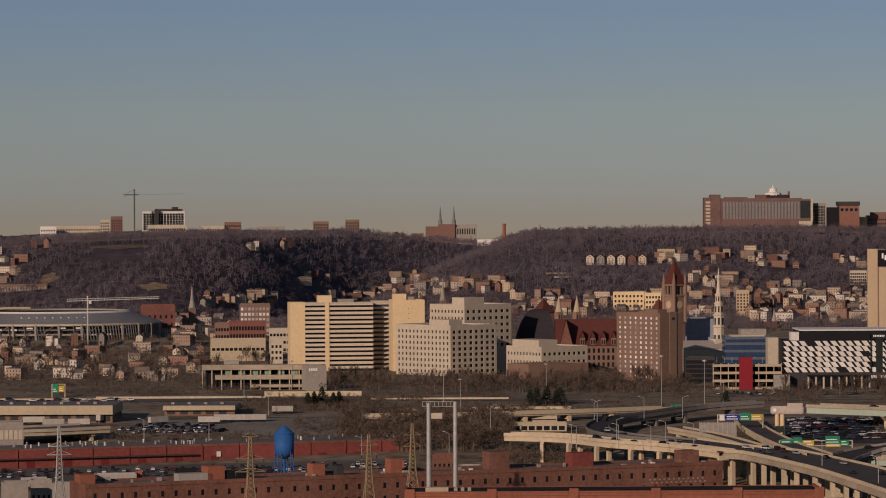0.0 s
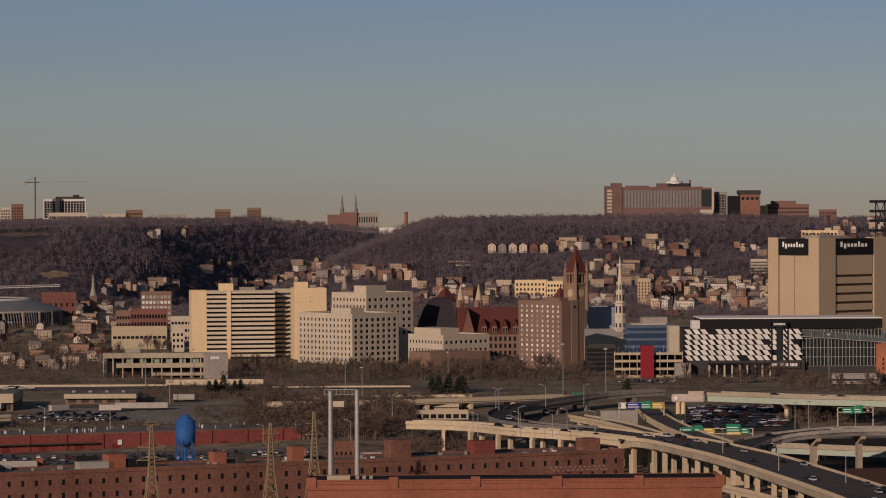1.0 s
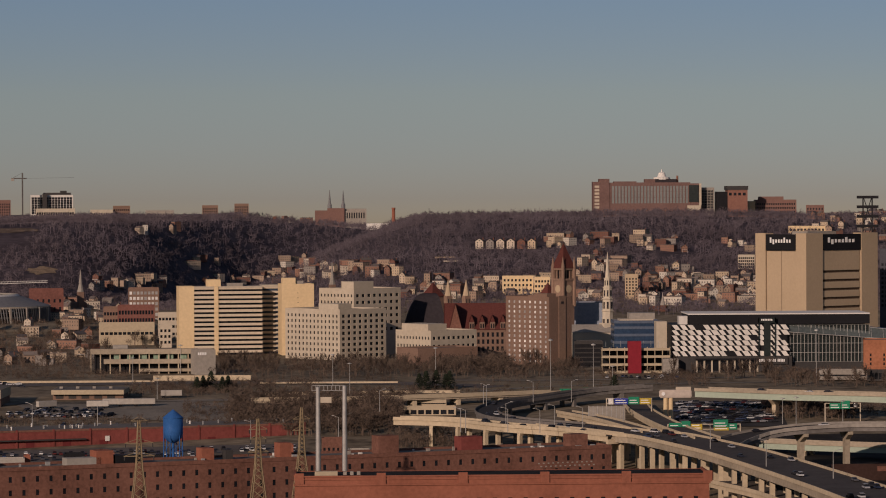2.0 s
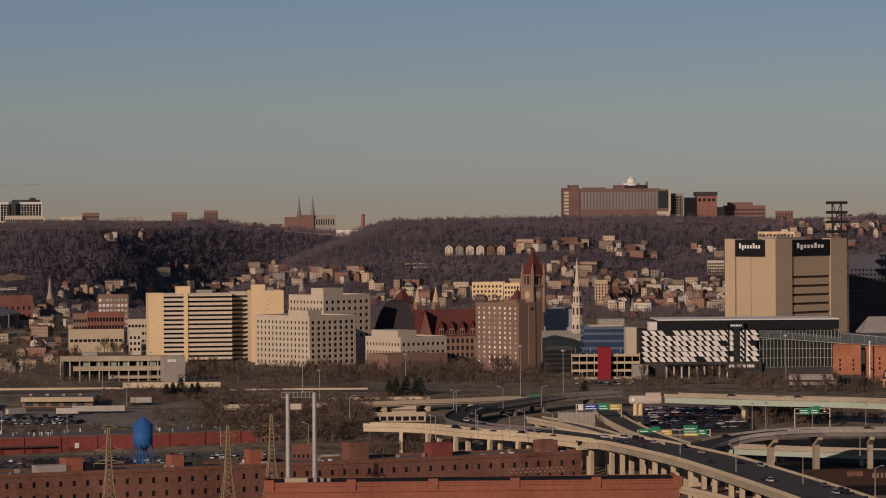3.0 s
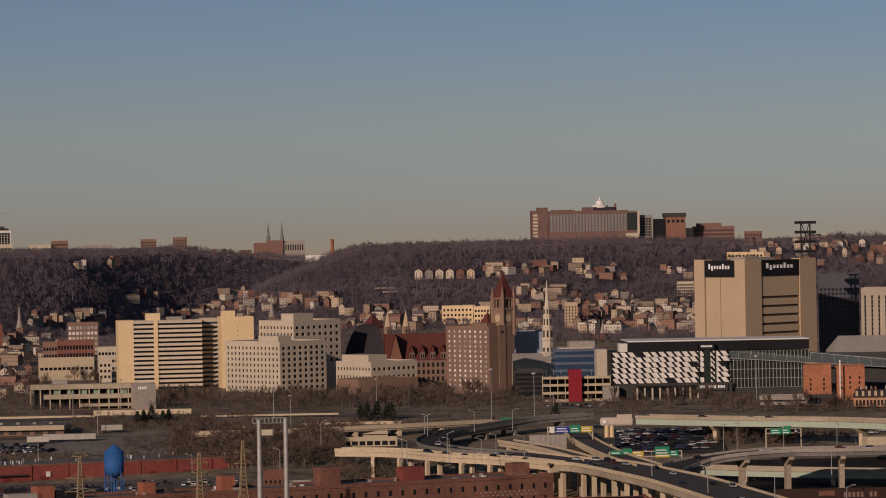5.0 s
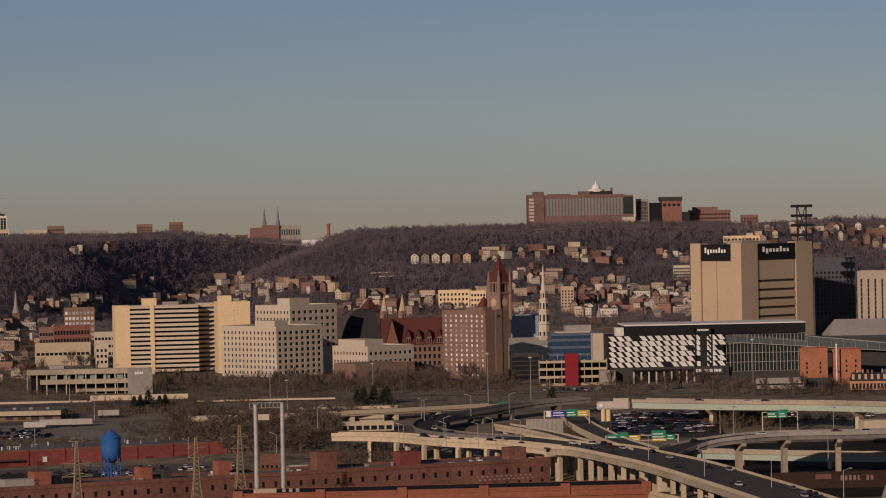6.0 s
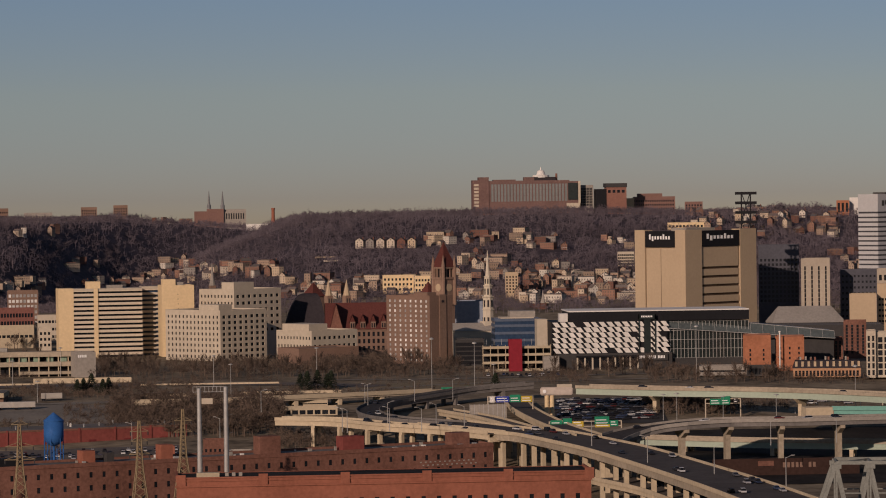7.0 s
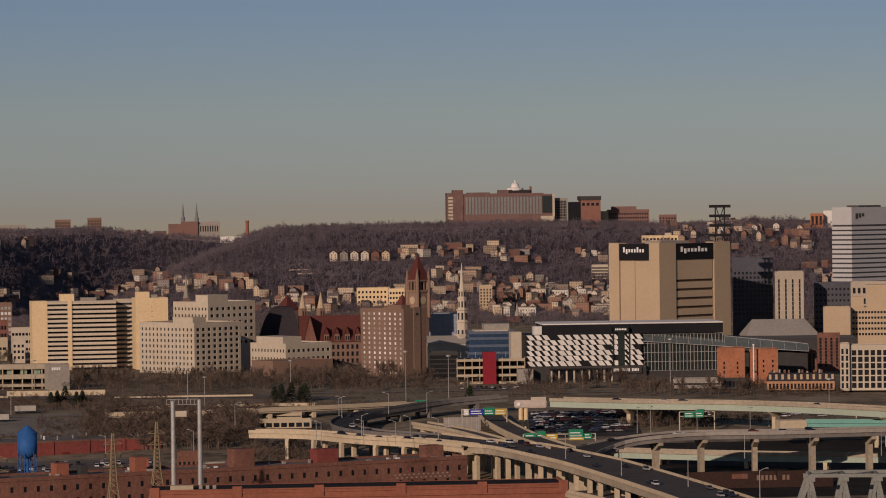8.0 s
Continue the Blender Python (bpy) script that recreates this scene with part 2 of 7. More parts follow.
def part(name, bm, material, parent, label=""):
    ob = new(name, bm if isinstance(bm, bpy.types.Mesh) else mesh(name, bm, material))
    ob.parent = parent
    return tagged(ob, label)


def thing(name, m, label, category, group="", kind=""):
    ob = new(name)
    ob.matrix_world = m
    return tagged(ob, label, category, group, kind)


def boxpart(name, parent, material, x0, y0, z0, x1, y1, z1, label=""):
    bm = bmesh.new()
    box(bm, x0, y0, z0, x1, y1, z1)
    return part(name, bm, material, parent, label)


def wall_with_openings(bm, m, wide, high, grid, recess=0.5):
    """A wall in the x-z plane of m, facing -y, with a grid of real openings. grid: columns, rows, opening width and height,
    left, right, bottom, top of the gridded field. Returns the places of the openings."""
    def q(*pts):
        bm.faces.new([bm.verts.new(m @ Vector(p)) for p in pts])
    if not grid:
        q((0, 0, 0), (wide, 0, 0), (wide, 0, high), (0, 0, high))
        return []
    cols, rows, ow, oh, x0, x1, z0, z1 = grid
    for a, b, c, d in ((0, 0, x0, high), (x1, 0, wide, high), (x0, 0, x1, z0), (x0, z1, x1, high)):
        if c - a > 0.01 and d - b > 0.01:
            q((a, 0, b), (c, 0, b), (c, 0, d), (a, 0, d))
    cw, rh = (x1 - x0) / cols, (z1 - z0) / rows
    ow, oh = min(ow, cw - 0.02), min(oh, rh - 0.02)
    places = []
    for i in range(cols):
        for j in range(rows):
            a, b = x0 + i * cw, z0 + j * rh
            c, d = a + (cw - ow) / 2, b + (rh - oh) / 2
            e, f, g, h = c + ow, d + oh, a + cw, b + rh
            q((a, 0, b), (g, 0, b), (g, 0, d), (a, 0, d))
            q((a, 0, f), (g, 0, f), (g, 0, h), (a, 0, h))
            q((a, 0, d), (c, 0, d), (c, 0, f), (a, 0, f))
            q((e, 0, d), (g, 0, d), (g, 0, f), (e, 0, f))
            q((c, 0, d), (e, 0, d), (e, recess, d), (c, recess, d))
            q((c, 0, f), (c, recess, f), (e, recess, f), (e, 0, f))
            q((c, 0, d), (c, recess, d), (c, recess, f), (c, 0, f))
            q((e, 0, d), (e, 0, f), (e, recess, f), (e, recess, d))
            places.append((c, d, ow, oh))
    return places


def building(root, wide, deep, high, material, right=None, left=None, back=None, glass=GLASS, recess=0.5, coping=1.0, z=0, x=0, y=0, name="body", roof=TAR, left_material=None):
    """Walls with openings on the front (right) and the side (left), a parapet and a roof, and each window pane as a part.
    x runs along the front from the near corner, y along the side away from it."""
    bm, panes = bmesh.new(), []
    base = Matrix.Translation((x, y, z))
    faces = ((right, base, wide), (left, base @ pose(0, deep, 0, 0, 0, -90), deep), (back, base @ pose(wide, 0, 0, 0, 0, 90), deep), (None, base @ pose(wide, deep, 0, 0, 0, 180), wide))
    for grid, m, w in faces:
        for pl in wall_with_openings(bm, m, w, high, grid, recess):
            panes.append((m, pl))
    t = 0.6
    bmesh.ops.remove_doubles(bm, verts=bm.verts[:], dist=0.003)
    body = part(name, bm, material, root)
    bm = bmesh.new()
    rim = []
    for k, zz in ((0, z + high - 0.02), (0, z + high + coping), (t, z + high + coping), (t, z + high - 0.02)):
        rim.append([bm.verts.new(v) for v in ((x + k, y + k, zz), (x + wide - k, y + k, zz), (x + wide - k, y + deep - k, zz), (x + k, y + deep - k, zz))])
    for lo, hi in zip(rim, rim[1:] + rim[:1]):
        for i in range(4):
            bm.faces.new((lo[i], lo[(i + 1) % 4], hi[(i + 1) % 4], hi[i]))
    part("parapet", bm, material, root)
    bm = bmesh.new()
    box(bm, x + t, y + t, z + high - 0.3, x + wide - t, y + deep - t, z + high + 0.05)
    part("flat_roof", bm, roof, root)
    if root.location.y > 2850 and panes:
        bm = bmesh.new()
        for m, (c, d, w, h) in panes:
            quad(bm, *[m @ Vector(v) for v in ((c, recess - 0.1, d), (c + w, recess - 0.1, d), (c + w, recess - 0.1, d + h), (c, recess - 0.1, d + h))])
        tagged(part("window_panes", bm, glass, root), kind="stuff")
        return body
    shapes = {}
    for m, (c, d, w, h) in panes:
        key = (round(w, 3), round(h, 3))
        if key not in shapes:
            bm = bmesh.new()
            box(bm, 0, 0, 0, w, 0.12, h)
            shapes[key] = mesh("window", bm, glass)
        p = part("window", shapes[key], glass, root)
        p.matrix_local = m @ Matrix.Translation((c, recess - 0.1, d))
    return body


def span(a0, a1, d):
    return abs(a1 - a0) / BOARD * d


def top(a, e, d, s=1):
    return at(a, e, d, s).z


# ---- ground ----
bm = bmesh.new()
xs = [-5200, -3600, -2400, -1700, -1200] + list(range(-950, 1850, 25)) + [2100, 2600, 3400, 5200]
ys = [-1500, -600, -100, 0, 100, 250, 400, 600, 900, 1200] + list(range(1400, 4600, 25)) + [4800, 5600]
rows_v = [[bm.verts.new((x, y, ground_z(x, y))) for x in xs] for y in ys]
for r0, r1 in zip(rows_v, rows_v[1:]):
    for i in range(len(xs) - 1):
        bm.faces.new((r0[i], r0[i + 1], r1[i + 1], r1[i]))
ground = tagged(new("ground", mesh("ground", bm, EARTH)), "brown winter ground rising into wooded hills", "ground", kind="structure")
ground.data.materials.append(LITTER)
for f in ground.data.polygons:
    f.material_index = 1 if f.center.y > 2880 and f.center.z > 12 else 0
    f.use_smooth = True

# ---- large buildings of the middle ground ----
def banded_apartments():
    """A long slab with white balcony bands, seen on its front, with a bright blank end."""
    d = 2300
    zb = 0.0
    zt = top(600, 537, d)
    c = at(513, 560, d)
    root = thing("apartment_slab", pose(c.x, c.y, zb, 0, 0, 8), "cream concrete apartment slab with long balcony bands", "apartment building")
    H = zt - zb
    W = span(513, 660, d) / math.cos(radians(8))
    boxpart("body", root, GLASS, 0.3, 1.8, 0, W - 0.3, 17, H - 0.6)
    boxpart("end_wall", root, CREAM, 0, -0.2, 0, span(513, 540, d), 17.3, H + 0.8, "blank cream end wall")
    boxpart("stair_tower", root, CREAM, span(513, 576, d), -0.8, 0, span(513, 583, d), 16, H + 0.5)
    boxpart("roof_house", root, CREAM, span(513, 564, d), 2, H, span(513, 588, d), 12, H + 5.2)
    boxpart("roof_house", root, GREYCON, span(513, 600, d), 4, H, span(513, 628, d), 12, H + 2.6)
    n = 15
    for x0, x1 in ((span(513, 540, d), span(513, 576, d)), (span(513, 583, d), W)):
        for k in range(n):
            z0 = H * (k + 0.5) / n
            bm = bmesh.new()
            box(bm, x0, 0, z0, x1, 0.35, z0 + 1.75)
            box(bm, x0, 0.35, z0, x1, 1.8, z0 + 0.3)
            part("balcony", bm, BANDS, root)
        for i in range(1, 4 if x0 > 30 else 1):
            xx = x0 + (x1 - x0) * i / 4
            boxpart("partition", root, PALE, xx - 0.15, 0.5, 0, xx + 0.15, 1.8, H)
    boxpart("flat_roof", root, PALE, span(513, 540, d), -0.1, H - 0.8, W, 17.2, H + 0.5)
    # recessed dark wing and its blank flank
    c2 = at(660, 560, d + 21)
    wing = thing("apartment_wing", pose(c2.x, c2.y, zb, 0, 0, 8), "shaded balcony wing beside a blank tan wall", "apartment building")
    W2 = span(660, 697, d)
    boxpart("body", wing, BLUEGLASS, 0, 1.6, 0, W2, 15, H - 0.5)
    for k in range(n):
        z0 = H * (k + 0.5) / n
        boxpart("balcony", wing, BANDS, 0, 0.2, z0, W2, 1.6, z0 + 1.5)
    boxpart("flat_roof", wing, PALE, 0, 0, H - 0.6, W2, 15.2, H + 1.0)
    c3 = at(695, 560, d - 6)
    blank = thing("apartment_end", pose(c3.x, c3.y, zb, 0, 0, 8), "plain tan concrete end block with roof plant", "apartment building")
    W3 = span(695, 752, d)
    H3 = top(720, 532, d) - zb
    building(blank, W3, 22, H3, CREAM, right=(1, 11, 0.5, 0.6, W3 * 0.48, W3 * 0.52, 8, H3 - 4), coping=0.5)
    boxpart("roof_house", blank, CREAM, 1, 4, H3, W3 * 0.45, 12, H3 + 4.5)
    boxpart("roof_house", blank, GREYCON, W3 * 0.5, 5, H3, W3 * 0.7, 10, H3 + 2.5)


banded_apartments()


def corner_building(name, label, am, a0, a1, e_top, d, phi, material, right=None, left=None, base=0.0, roof_houses=(), s=1, glass=GLASS, recess=0.5, coping=1.0, category="office building", back_depth=None, stair=0):
    """A block seen on its near corner at bearing am, its side reaching to a0 and its front to a1."""
    c = at(am, 560, d, s)
    f = radians(phi)
    slant = c.x / c.y
    wide = span(am, a1, d) / (math.cos(f) - slant * math.sin(f))
    deep = back_depth or (span(a0, am, d) / (math.sin(f) + slant * math.cos(f)))
    high = top(am, e_top, d, s) - base
    root = thing(name, pose(c.x, c.y, base, 0, 0, phi), label, category)

    def field(g, w):
        if not g:
            return None
        cols, rows, ow, oh, z0, z1 = g
        return (cols, rows, ow, oh, 0.02 * w, 0.98 * w, z0, high + z1)
    building(root, wide, deep, high, material, field(right, wide), field(left, deep), glass=glass, recess=recess, coping=coping)
    for x0, y0, x1, y1, h in roof_houses:
        boxpart("roof_house", root, material, x0 * wide, y0 * deep, high, x1 * wide, y1 * deep, high + h)
    if stair:
        boxpart("stair_strip", root, STONE, stair * wide, -0.5, 0, (stair + 0.3) * wide, 0, high + 1.6)
        boxpart("stair_vent", root, SLATE, (stair + 0.09) * wide, -0.6, high - 3.5, (stair + 0.21) * wide, -0.5, high - 2)
    return root, wide, deep, high


# white office block in two steps
corner_building("office_block", "pale concrete office block with square deep-set windows", 797, 699, 880, 579, 2215, 42, PALE, (8, 8, 2.6, 2.1, 1.0, -1.6), (14, 8, 1.35, 1.9, 1.0, -1.6), recess=0.45, roof_houses=((0.02, 0.04, 0.30, 0.40, 4.6),))
corner_building("office_block", "taller pale concrete office block behind its lower wing", 822, 760, 906, 542, 2275, 42, PALE, (8, 6, 2.6, 2.1, 15.5, -1.6), (10, 6, 1.35, 1.9, 15.5, -1.6), recess=0.45, roof_houses=((0.02, 0.03, 0.44, 0.38, 5.6),))
corner_building("low_office", "low pale office block with square windows and roof plant", 958, 895, 1040, 617, 2190, 38, PALE, (9, 3, 2.2, 2.0, 2, -1.2), (11, 3, 1.3, 1.9, 2, -1.2), recess=0.45, roof_houses=((0.02, 0.1, 0.42, 0.85, 5.2),))
corner_building("brick_annex", "low brown brick building without windows", 935, 897, 1042, 648, 2140, 30, BROWN, None, None)
corner_building("brick_tower", "brown brick apartment tower with curtained windows", 1168, 1090, 1208, 557, 2120, 37, BROWN, None, (8, 13, 1.7, 1.55, 1.5, -1.0), glass=SOFTGLASS, recess=0.22, category="apartment building", roof_houses=((0.1, 0.1, 0.5, 0.4, 3),), stair=0.42)


def red_hall():
    """A stone town hall with a steep red roof, gables and a clock tower."""
    d = 2280
    p = at(985, 600, d)
    root = thing("town_hall", pose(p.x, p.y, 0, 0, 0, 0), "brown stone town hall with steep red tile roof", "town hall")
    W = span(985, 1092, d)
    z0, z1 = top(1040, 612, d), top(1040, 566, d)
    building(root, W, 30, z0, BROWN, right=(12, 3, 1.6, 3.0, 1, W - 1, 2, z0 - 1), coping=0.4)
    bm = bmesh.new()
    for y0, y1 in ((-1, 15), (31, 15)):
        quad(bm, (-0.5, y0, z0), (W + 0.5, y0, z0), (W + 0.5, y1, z1), (-0.5, y1, z1))
    quad(bm, (-0.4, -1, z0), (-0.4, 15, z1), (-0.4, 31, z0), (-0.4, 30, z0 - 0.3))
    quad(bm, (W + 0.4, -1, z0), (W + 0.4, 15, z1), (W + 0.4, 31, z0), (W + 0.4, 30, z0 - 0.3))
    part("roof", bm, REDROOF, root)
    # cross gable and dormers
    bm = bmesh.new()
    gx, gw = span(985, 1002, d), 5.2
    quad(bm, (gx - gw, -4, z0 - 2), (gx, -4, z1), (gx, 15, z1), (gx - gw, 15, z0 - 2))
    quad(bm, (gx + gw, -4, z0 - 2), (gx, -4, z1), (gx, 15, z1), (gx + gw, 15, z0 - 2))
    part("cross_gable_roof", bm, REDROOF, root)
    bm = bmesh.new()
    quad(bm, (gx - gw, -3.8, z0 - 3), (gx + gw, -3.8, z0 - 3), (gx, -3.8, z1 - 0.5), (gx - 0.01, -3.8, z1 - 0.5))
    part("gable", bm, DARKBRICK, root)
    for i in range(4):
        x = gx + 11 + i * 7.0
        bm = bmesh.new()
        box(bm, x - 1.7, -0.4, z0 - 1, x + 1.7, 8, z0 + 5.0)
        dm = part("dormer", bm, BROWN, root)
        bm = bmesh.new()
        quad(bm, (x - 2.2, -0.7, z0 + 4.6), (x, -0.7, z0 + 10), (x, 12, z0 + 10), (x - 2.2, 12, z0 + 4.6))
        quad(bm, (x + 2.2, -0.7, z0 + 4.6), (x, -0.7, z0 + 10), (x, 12, z0 + 10), (x + 2.2, 12, z0 + 4.6))
        quad(bm, (x - 1.7, -0.4, z0 + 5), (x + 1.7, -0.4, z0 + 5), (x + 0.05, -0.4, z0 + 9.4), (x - 0.05, -0.4, z0 + 9.4))
        part("dormer_roof", bm, REDROOF, dm)
        for k in (-0.8, 0.8):
            boxpart("dormer_window", dm, GLASS, x + k - 0.45, -0.5, z0 + 1, x + k + 0.45, -0.38, z0 + 4)
    # clock tower
    q = at(1194, 560, d + 20)
    tower = thing("clock_tower", pose(q.x, q.y, 0, 0, 0, 38), "tall brown stone clock tower with a red pyramid roof", "clock tower")
    w = 5.1
    zs = top(1194, 503, d + 20)
    zt = top(1194, 458, d + 20)
    bm = bmesh.new()
    box(bm, -w, -w, 0, w, w, zs - 8)
    box(bm, -w - 0.6, -w - 0.6, zs - 26, w + 0.6, w + 0.6, zs - 25)
    box(bm, -w - 0.7, -w - 0.7, zs - 8.4, w + 0.7, w + 0.7, zs - 7)
    for i in (-1, 1):
        for j in (-1, 1):
            box(bm, i * 4.4 - 0.9, j * 4.4 - 0.9, zs - 7, i * 4.4 + 0.9, j * 4.4 + 0.9, zs)
    for i in (-1.6, 1.6):
        for j in (-w + 0.3, w - 0.9):
            box(bm, i - 0.5, j, zs - 7, i + 0.5, j + 0.6, zs)
            box(bm, j, i - 0.5, zs - 7, j + 0.6, i + 0.5, zs)
    box(bm, -w - 0.4, -w - 0.4, zs - 1.2, w + 0.4, w + 0.4, zs)
    part("shaft", bm, STONE, tower)
    bm = bmesh.new()
    box(bm, -w + 1.8, -w + 1.8, zs - 7, w - 1.8, w - 1.8, zs - 1.2)
    part("belfry_core", bm, SLATE, tower)
    bm = bmesh.new()
    apex = bm.verts.new((0, 0, zt))
    base = [bm.verts.new((x, y, zs)) for x, y in ((-w - 0.6, -w - 0.6), (w + 0.6, -w - 0.6), (w + 0.6, w + 0.6), (-w - 0.6, w + 0.6))]
    for i in range(4):
        bm.faces.new((base[i], base[(i + 1) % 4], apex))
    part("spire_roof", bm, REDROOF, tower)
    for sx_, sy_ in ((-1, -1), (1, -1), (1, 1), (-1, 1)):
        bm = bmesh.new()
        lathe(bm, [(1.3, zs - 26), (1.3, zs + 1), (0.1, zs + 8)], 8, sx_ * w, sy_ * w)
        part("turret", bm, STONE, tower)
    for ang in range(4):
        bm = bmesh.new()
        lathe(bm, [(2.6, 0), (2.6, 0.25)], 20)
        face = part("clock_face", bm, TAN, tower)
        face.matrix_local = pose(0, 0, 0, 0, 0, ang * 90) @ pose(0, -w - 0.05, zs - 14, 90, 0, 0)
        for k in (-1, 1):
            bm = bmesh.new()
            box(bm, -0.6, 0, 0, 0.6, 0.2, 5)
            sl = part("slit_window", bm, SLATE, tower)
            sl.matrix_local = pose(0, 0, 0, 0, 0, ang * 90) @ pose(k * 2, -w - 0.08, zs - 24, 0, 0, 0)
    # small red turret and two gable pinnacles
    for a, et, eb, r, mt, lb in ((1166, 528, 557, 6.5, REDROOF, "red pyramid roof turret on brown stone"), (962, 528, 553, 7.2, REDROOF, "red pyramid roof turret on brown stone")):
        dd = d + (40 if a > 1000 else 110)
        q = at(a, 560, dd)
        t = thing("roof_turret", pose(q.x, q.y, 0, 0, 0, 40), lb, "turret")
        zl, zh = top(a, eb, dd), top(a, et, dd)
        boxpart("shaft", t, BROWN, -r * 0.75, -r * 0.75, 0, r * 0.75, r * 0.75, zl)
        bm = bmesh.new()
        ap = bm.verts.new((0, 0, zh))
        bs = [bm.verts.new((x * r * 0.85, y * r * 0.85, zl)) for x, y in ((-1, -1), (1, -1), (1, 1), (-1, 1))]
        for i in range(4):
            bm.faces.new((bs[i], bs[(i + 1) % 4], ap))
        part("roof", bm, mt, t)
    for a in (989, 1021):
        q = at(a, 560, d + 60)
        t = thing("pinnacle_tower", pose(q.x, q.y, 0, 0, 0, 30), "slim pale stone tower with a pointed top", "tower")
        zl, zh = top(a, 552, d + 60), top(a, 524, d + 60)
        boxpart("shaft", t, STONE, -2.2, -2.2, 0, 2.2, 2.2, zl)
        bm = bmesh.new()
        lathe(bm, [(2.6, zl), (1.7, zl + 4), (0.15, zh)], 8)
        part("spire", bm, TAN, t)
        for k in (-1, 1):
            boxpart("slit_window", t, SLATE, k * 1.0 - 0.4, -2.3, zl - 7, k * 1.0 + 0.4, -2.1, zl - 2)


red_hall()


def dark_roof_hall():
    d = 2330
    p = at(912, 600, d)
    root = thing("music_hall", pose(p.x, p.y, 0, 0, 0, 0), "large hall with a steep dark slate roof", "hall")
    W = span(912, 985, d)
    z0, z1 = top(940, 612, d), top(940, 549, d)
    boxpart("body", root, BROWN, 0, 0, 0, W, 34, z0)
    bm = bmesh.new()
    for k in range(8):
        a0, a1 = k / 8, (k + 1) / 8
        def prof(t):
            return (13 * t ** 1.25, z0 + (z1 - z0) * math.sin(t * math.pi / 2))
        (i0, h0), (i1, h1) = prof(a0), prof(a1)
        lo = [(i0, i0, h0), (W - i0 * 0.5, i0, h0), (W - i0 * 0.5, 34 - i0, h0), (i0, 34 - i0, h0)]
        hi = [(i1, i1, h1), (W - i1 * 0.5, i1, h1), (W - i1 * 0.5, 34 - i1, h1), (i1, 34 - i1, h1)]
        for i in range(4):
            quad(bm, lo[i], lo[(i + 1) % 4], hi[(i + 1) % 4], hi[i])
    quad(bm, *hi)
    part("roof", bm, SLATE, root)


dark_roof_hall()


def cathedral():
    d = 2240
    p = at(1272, 600, d)
    root = thing("cathedral_spire", pose(p.x, p.y, 0, 0, 0, 20), "slender white stone church spire in tiers", "church spire")
    zz = lambda e: top(1272, e, d)
    bm = bmesh.new()
    box(bm, -4.2, -4.2, 0, 4.2, 4.2, zz(600))
    part("base_tier", bm, IVORY, root)
    lev = [(628, 3.8), (578, 3.6), (556, 3.0), (536, 2.4), (520, 1.9)]
    for (e0, r0), (e1, r1) in zip(lev, lev[1:]):
        bm = bmesh.new()
        lathe(bm, [(r0, zz(e0)), (r0 * 0.96, zz(e1) - 0.9), (r0 * 1.12, zz(e1) - 0.6), (r0 * 1.12, zz(e1))], 8)
        tier = part("tier", bm, IVORY, root)
        for k in range(8):
            b2 = bmesh.new()
            box(b2, -r0 * 0.16, 0, 0, r0 * 0.16, 0.3, (zz(e1) - zz(e0)) * 0.55)
            o = part("opening", b2, SLATE, tier)
            o.matrix_local = pose(0, 0, 0, 0, 0, 45 * k + 22.5) @ pose(0, -r0 * 0.97, zz(e0) + (zz(e1) - zz(e0)) * 0.15)
    bm = bmesh.new()
    lathe(bm, [(1.7, zz(520)), (1.1, zz(505)), (0.12, zz(474))], 8)
    part("spire", bm, IVORY, root)
    q = at(1210, 600, d - 10)
    hall = thing("church_hall", pose(q.x, q.y, 0, 0, 0, 0), "low pale stone church with a dark roof", "church")
    W, H = span(1210, 1286, d), top(1250, 616, d)
    boxpart("body", hall, PALE, 0, 0, 0, W, 18, H)
    bm = bmesh.new()
    quad(bm, (-0.5, -0.5, H), (W + 0.5, -0.5, H), (W, 9, H + 5), (0, 9, H + 5))
    quad(bm, (-0.5, 18.5, H), (W + 0.5, 18.5, H), (W, 9, H + 5), (0, 9, H + 5))
    part("roof", bm, GREYCON, hall)


cathedral()


def simple_block(name, label, a0, a1, e_top, d, deep, material, right=None, base=None, s=1, phi=0, glass=GLASS, category="building", roof_houses=(), left=None, recess=0.3, coping=0.6):
    """A block seen on its front."""
    c = at(a0, 560, d, s)
    phi = phi or -math.degrees(math.atan2(c.x, c.y))
    b = ground_z(c.x, c.y) - 0.5 if base is None else base
    high = top((a0 + a1) / 2, e_top, d, s) - b
    wide = span(a0, a1, d) / (math.cos(radians(phi)) - c.x / c.y * math.sin(radians(phi)))
    root = thing(name, pose(c.x, c.y, b, 0, 0, phi), label, category)
    g = right and (right[0], right[1], right[2], right[3], 0.02 * wide, 0.98 * wide, right[4], high + right[5])
    h = left and (left[0], left[1], left[2], left[3], 0.02 * deep, 0.98 * deep, left[4], high + left[5])
    building(root, wide, deep, high, material, g, h, glass=glass, recess=recess, coping=coping)
    for x0, y0, x1, y1, hh in roof_houses:
        boxpart("roof_house", root, material, x0 * wide, y0 * deep, high, x1 * wide, y1 * deep, high + hh)
    return root, wide, high


simple_block("dark_garage", "dark open garage below the church", 1212, 1264, 634, 2110, 20, CHARCOAL, (6, 5, 5.0, 2.2, 0.5, -1), base=0, glass=BLACK)
simple_block("blue_hall", "plain blue-grey metal clad hall", 1208, 1268, 566, 2330, 30, mat("blue_grey_cladding", (0.27, 0.30, 0.35)), base=0)


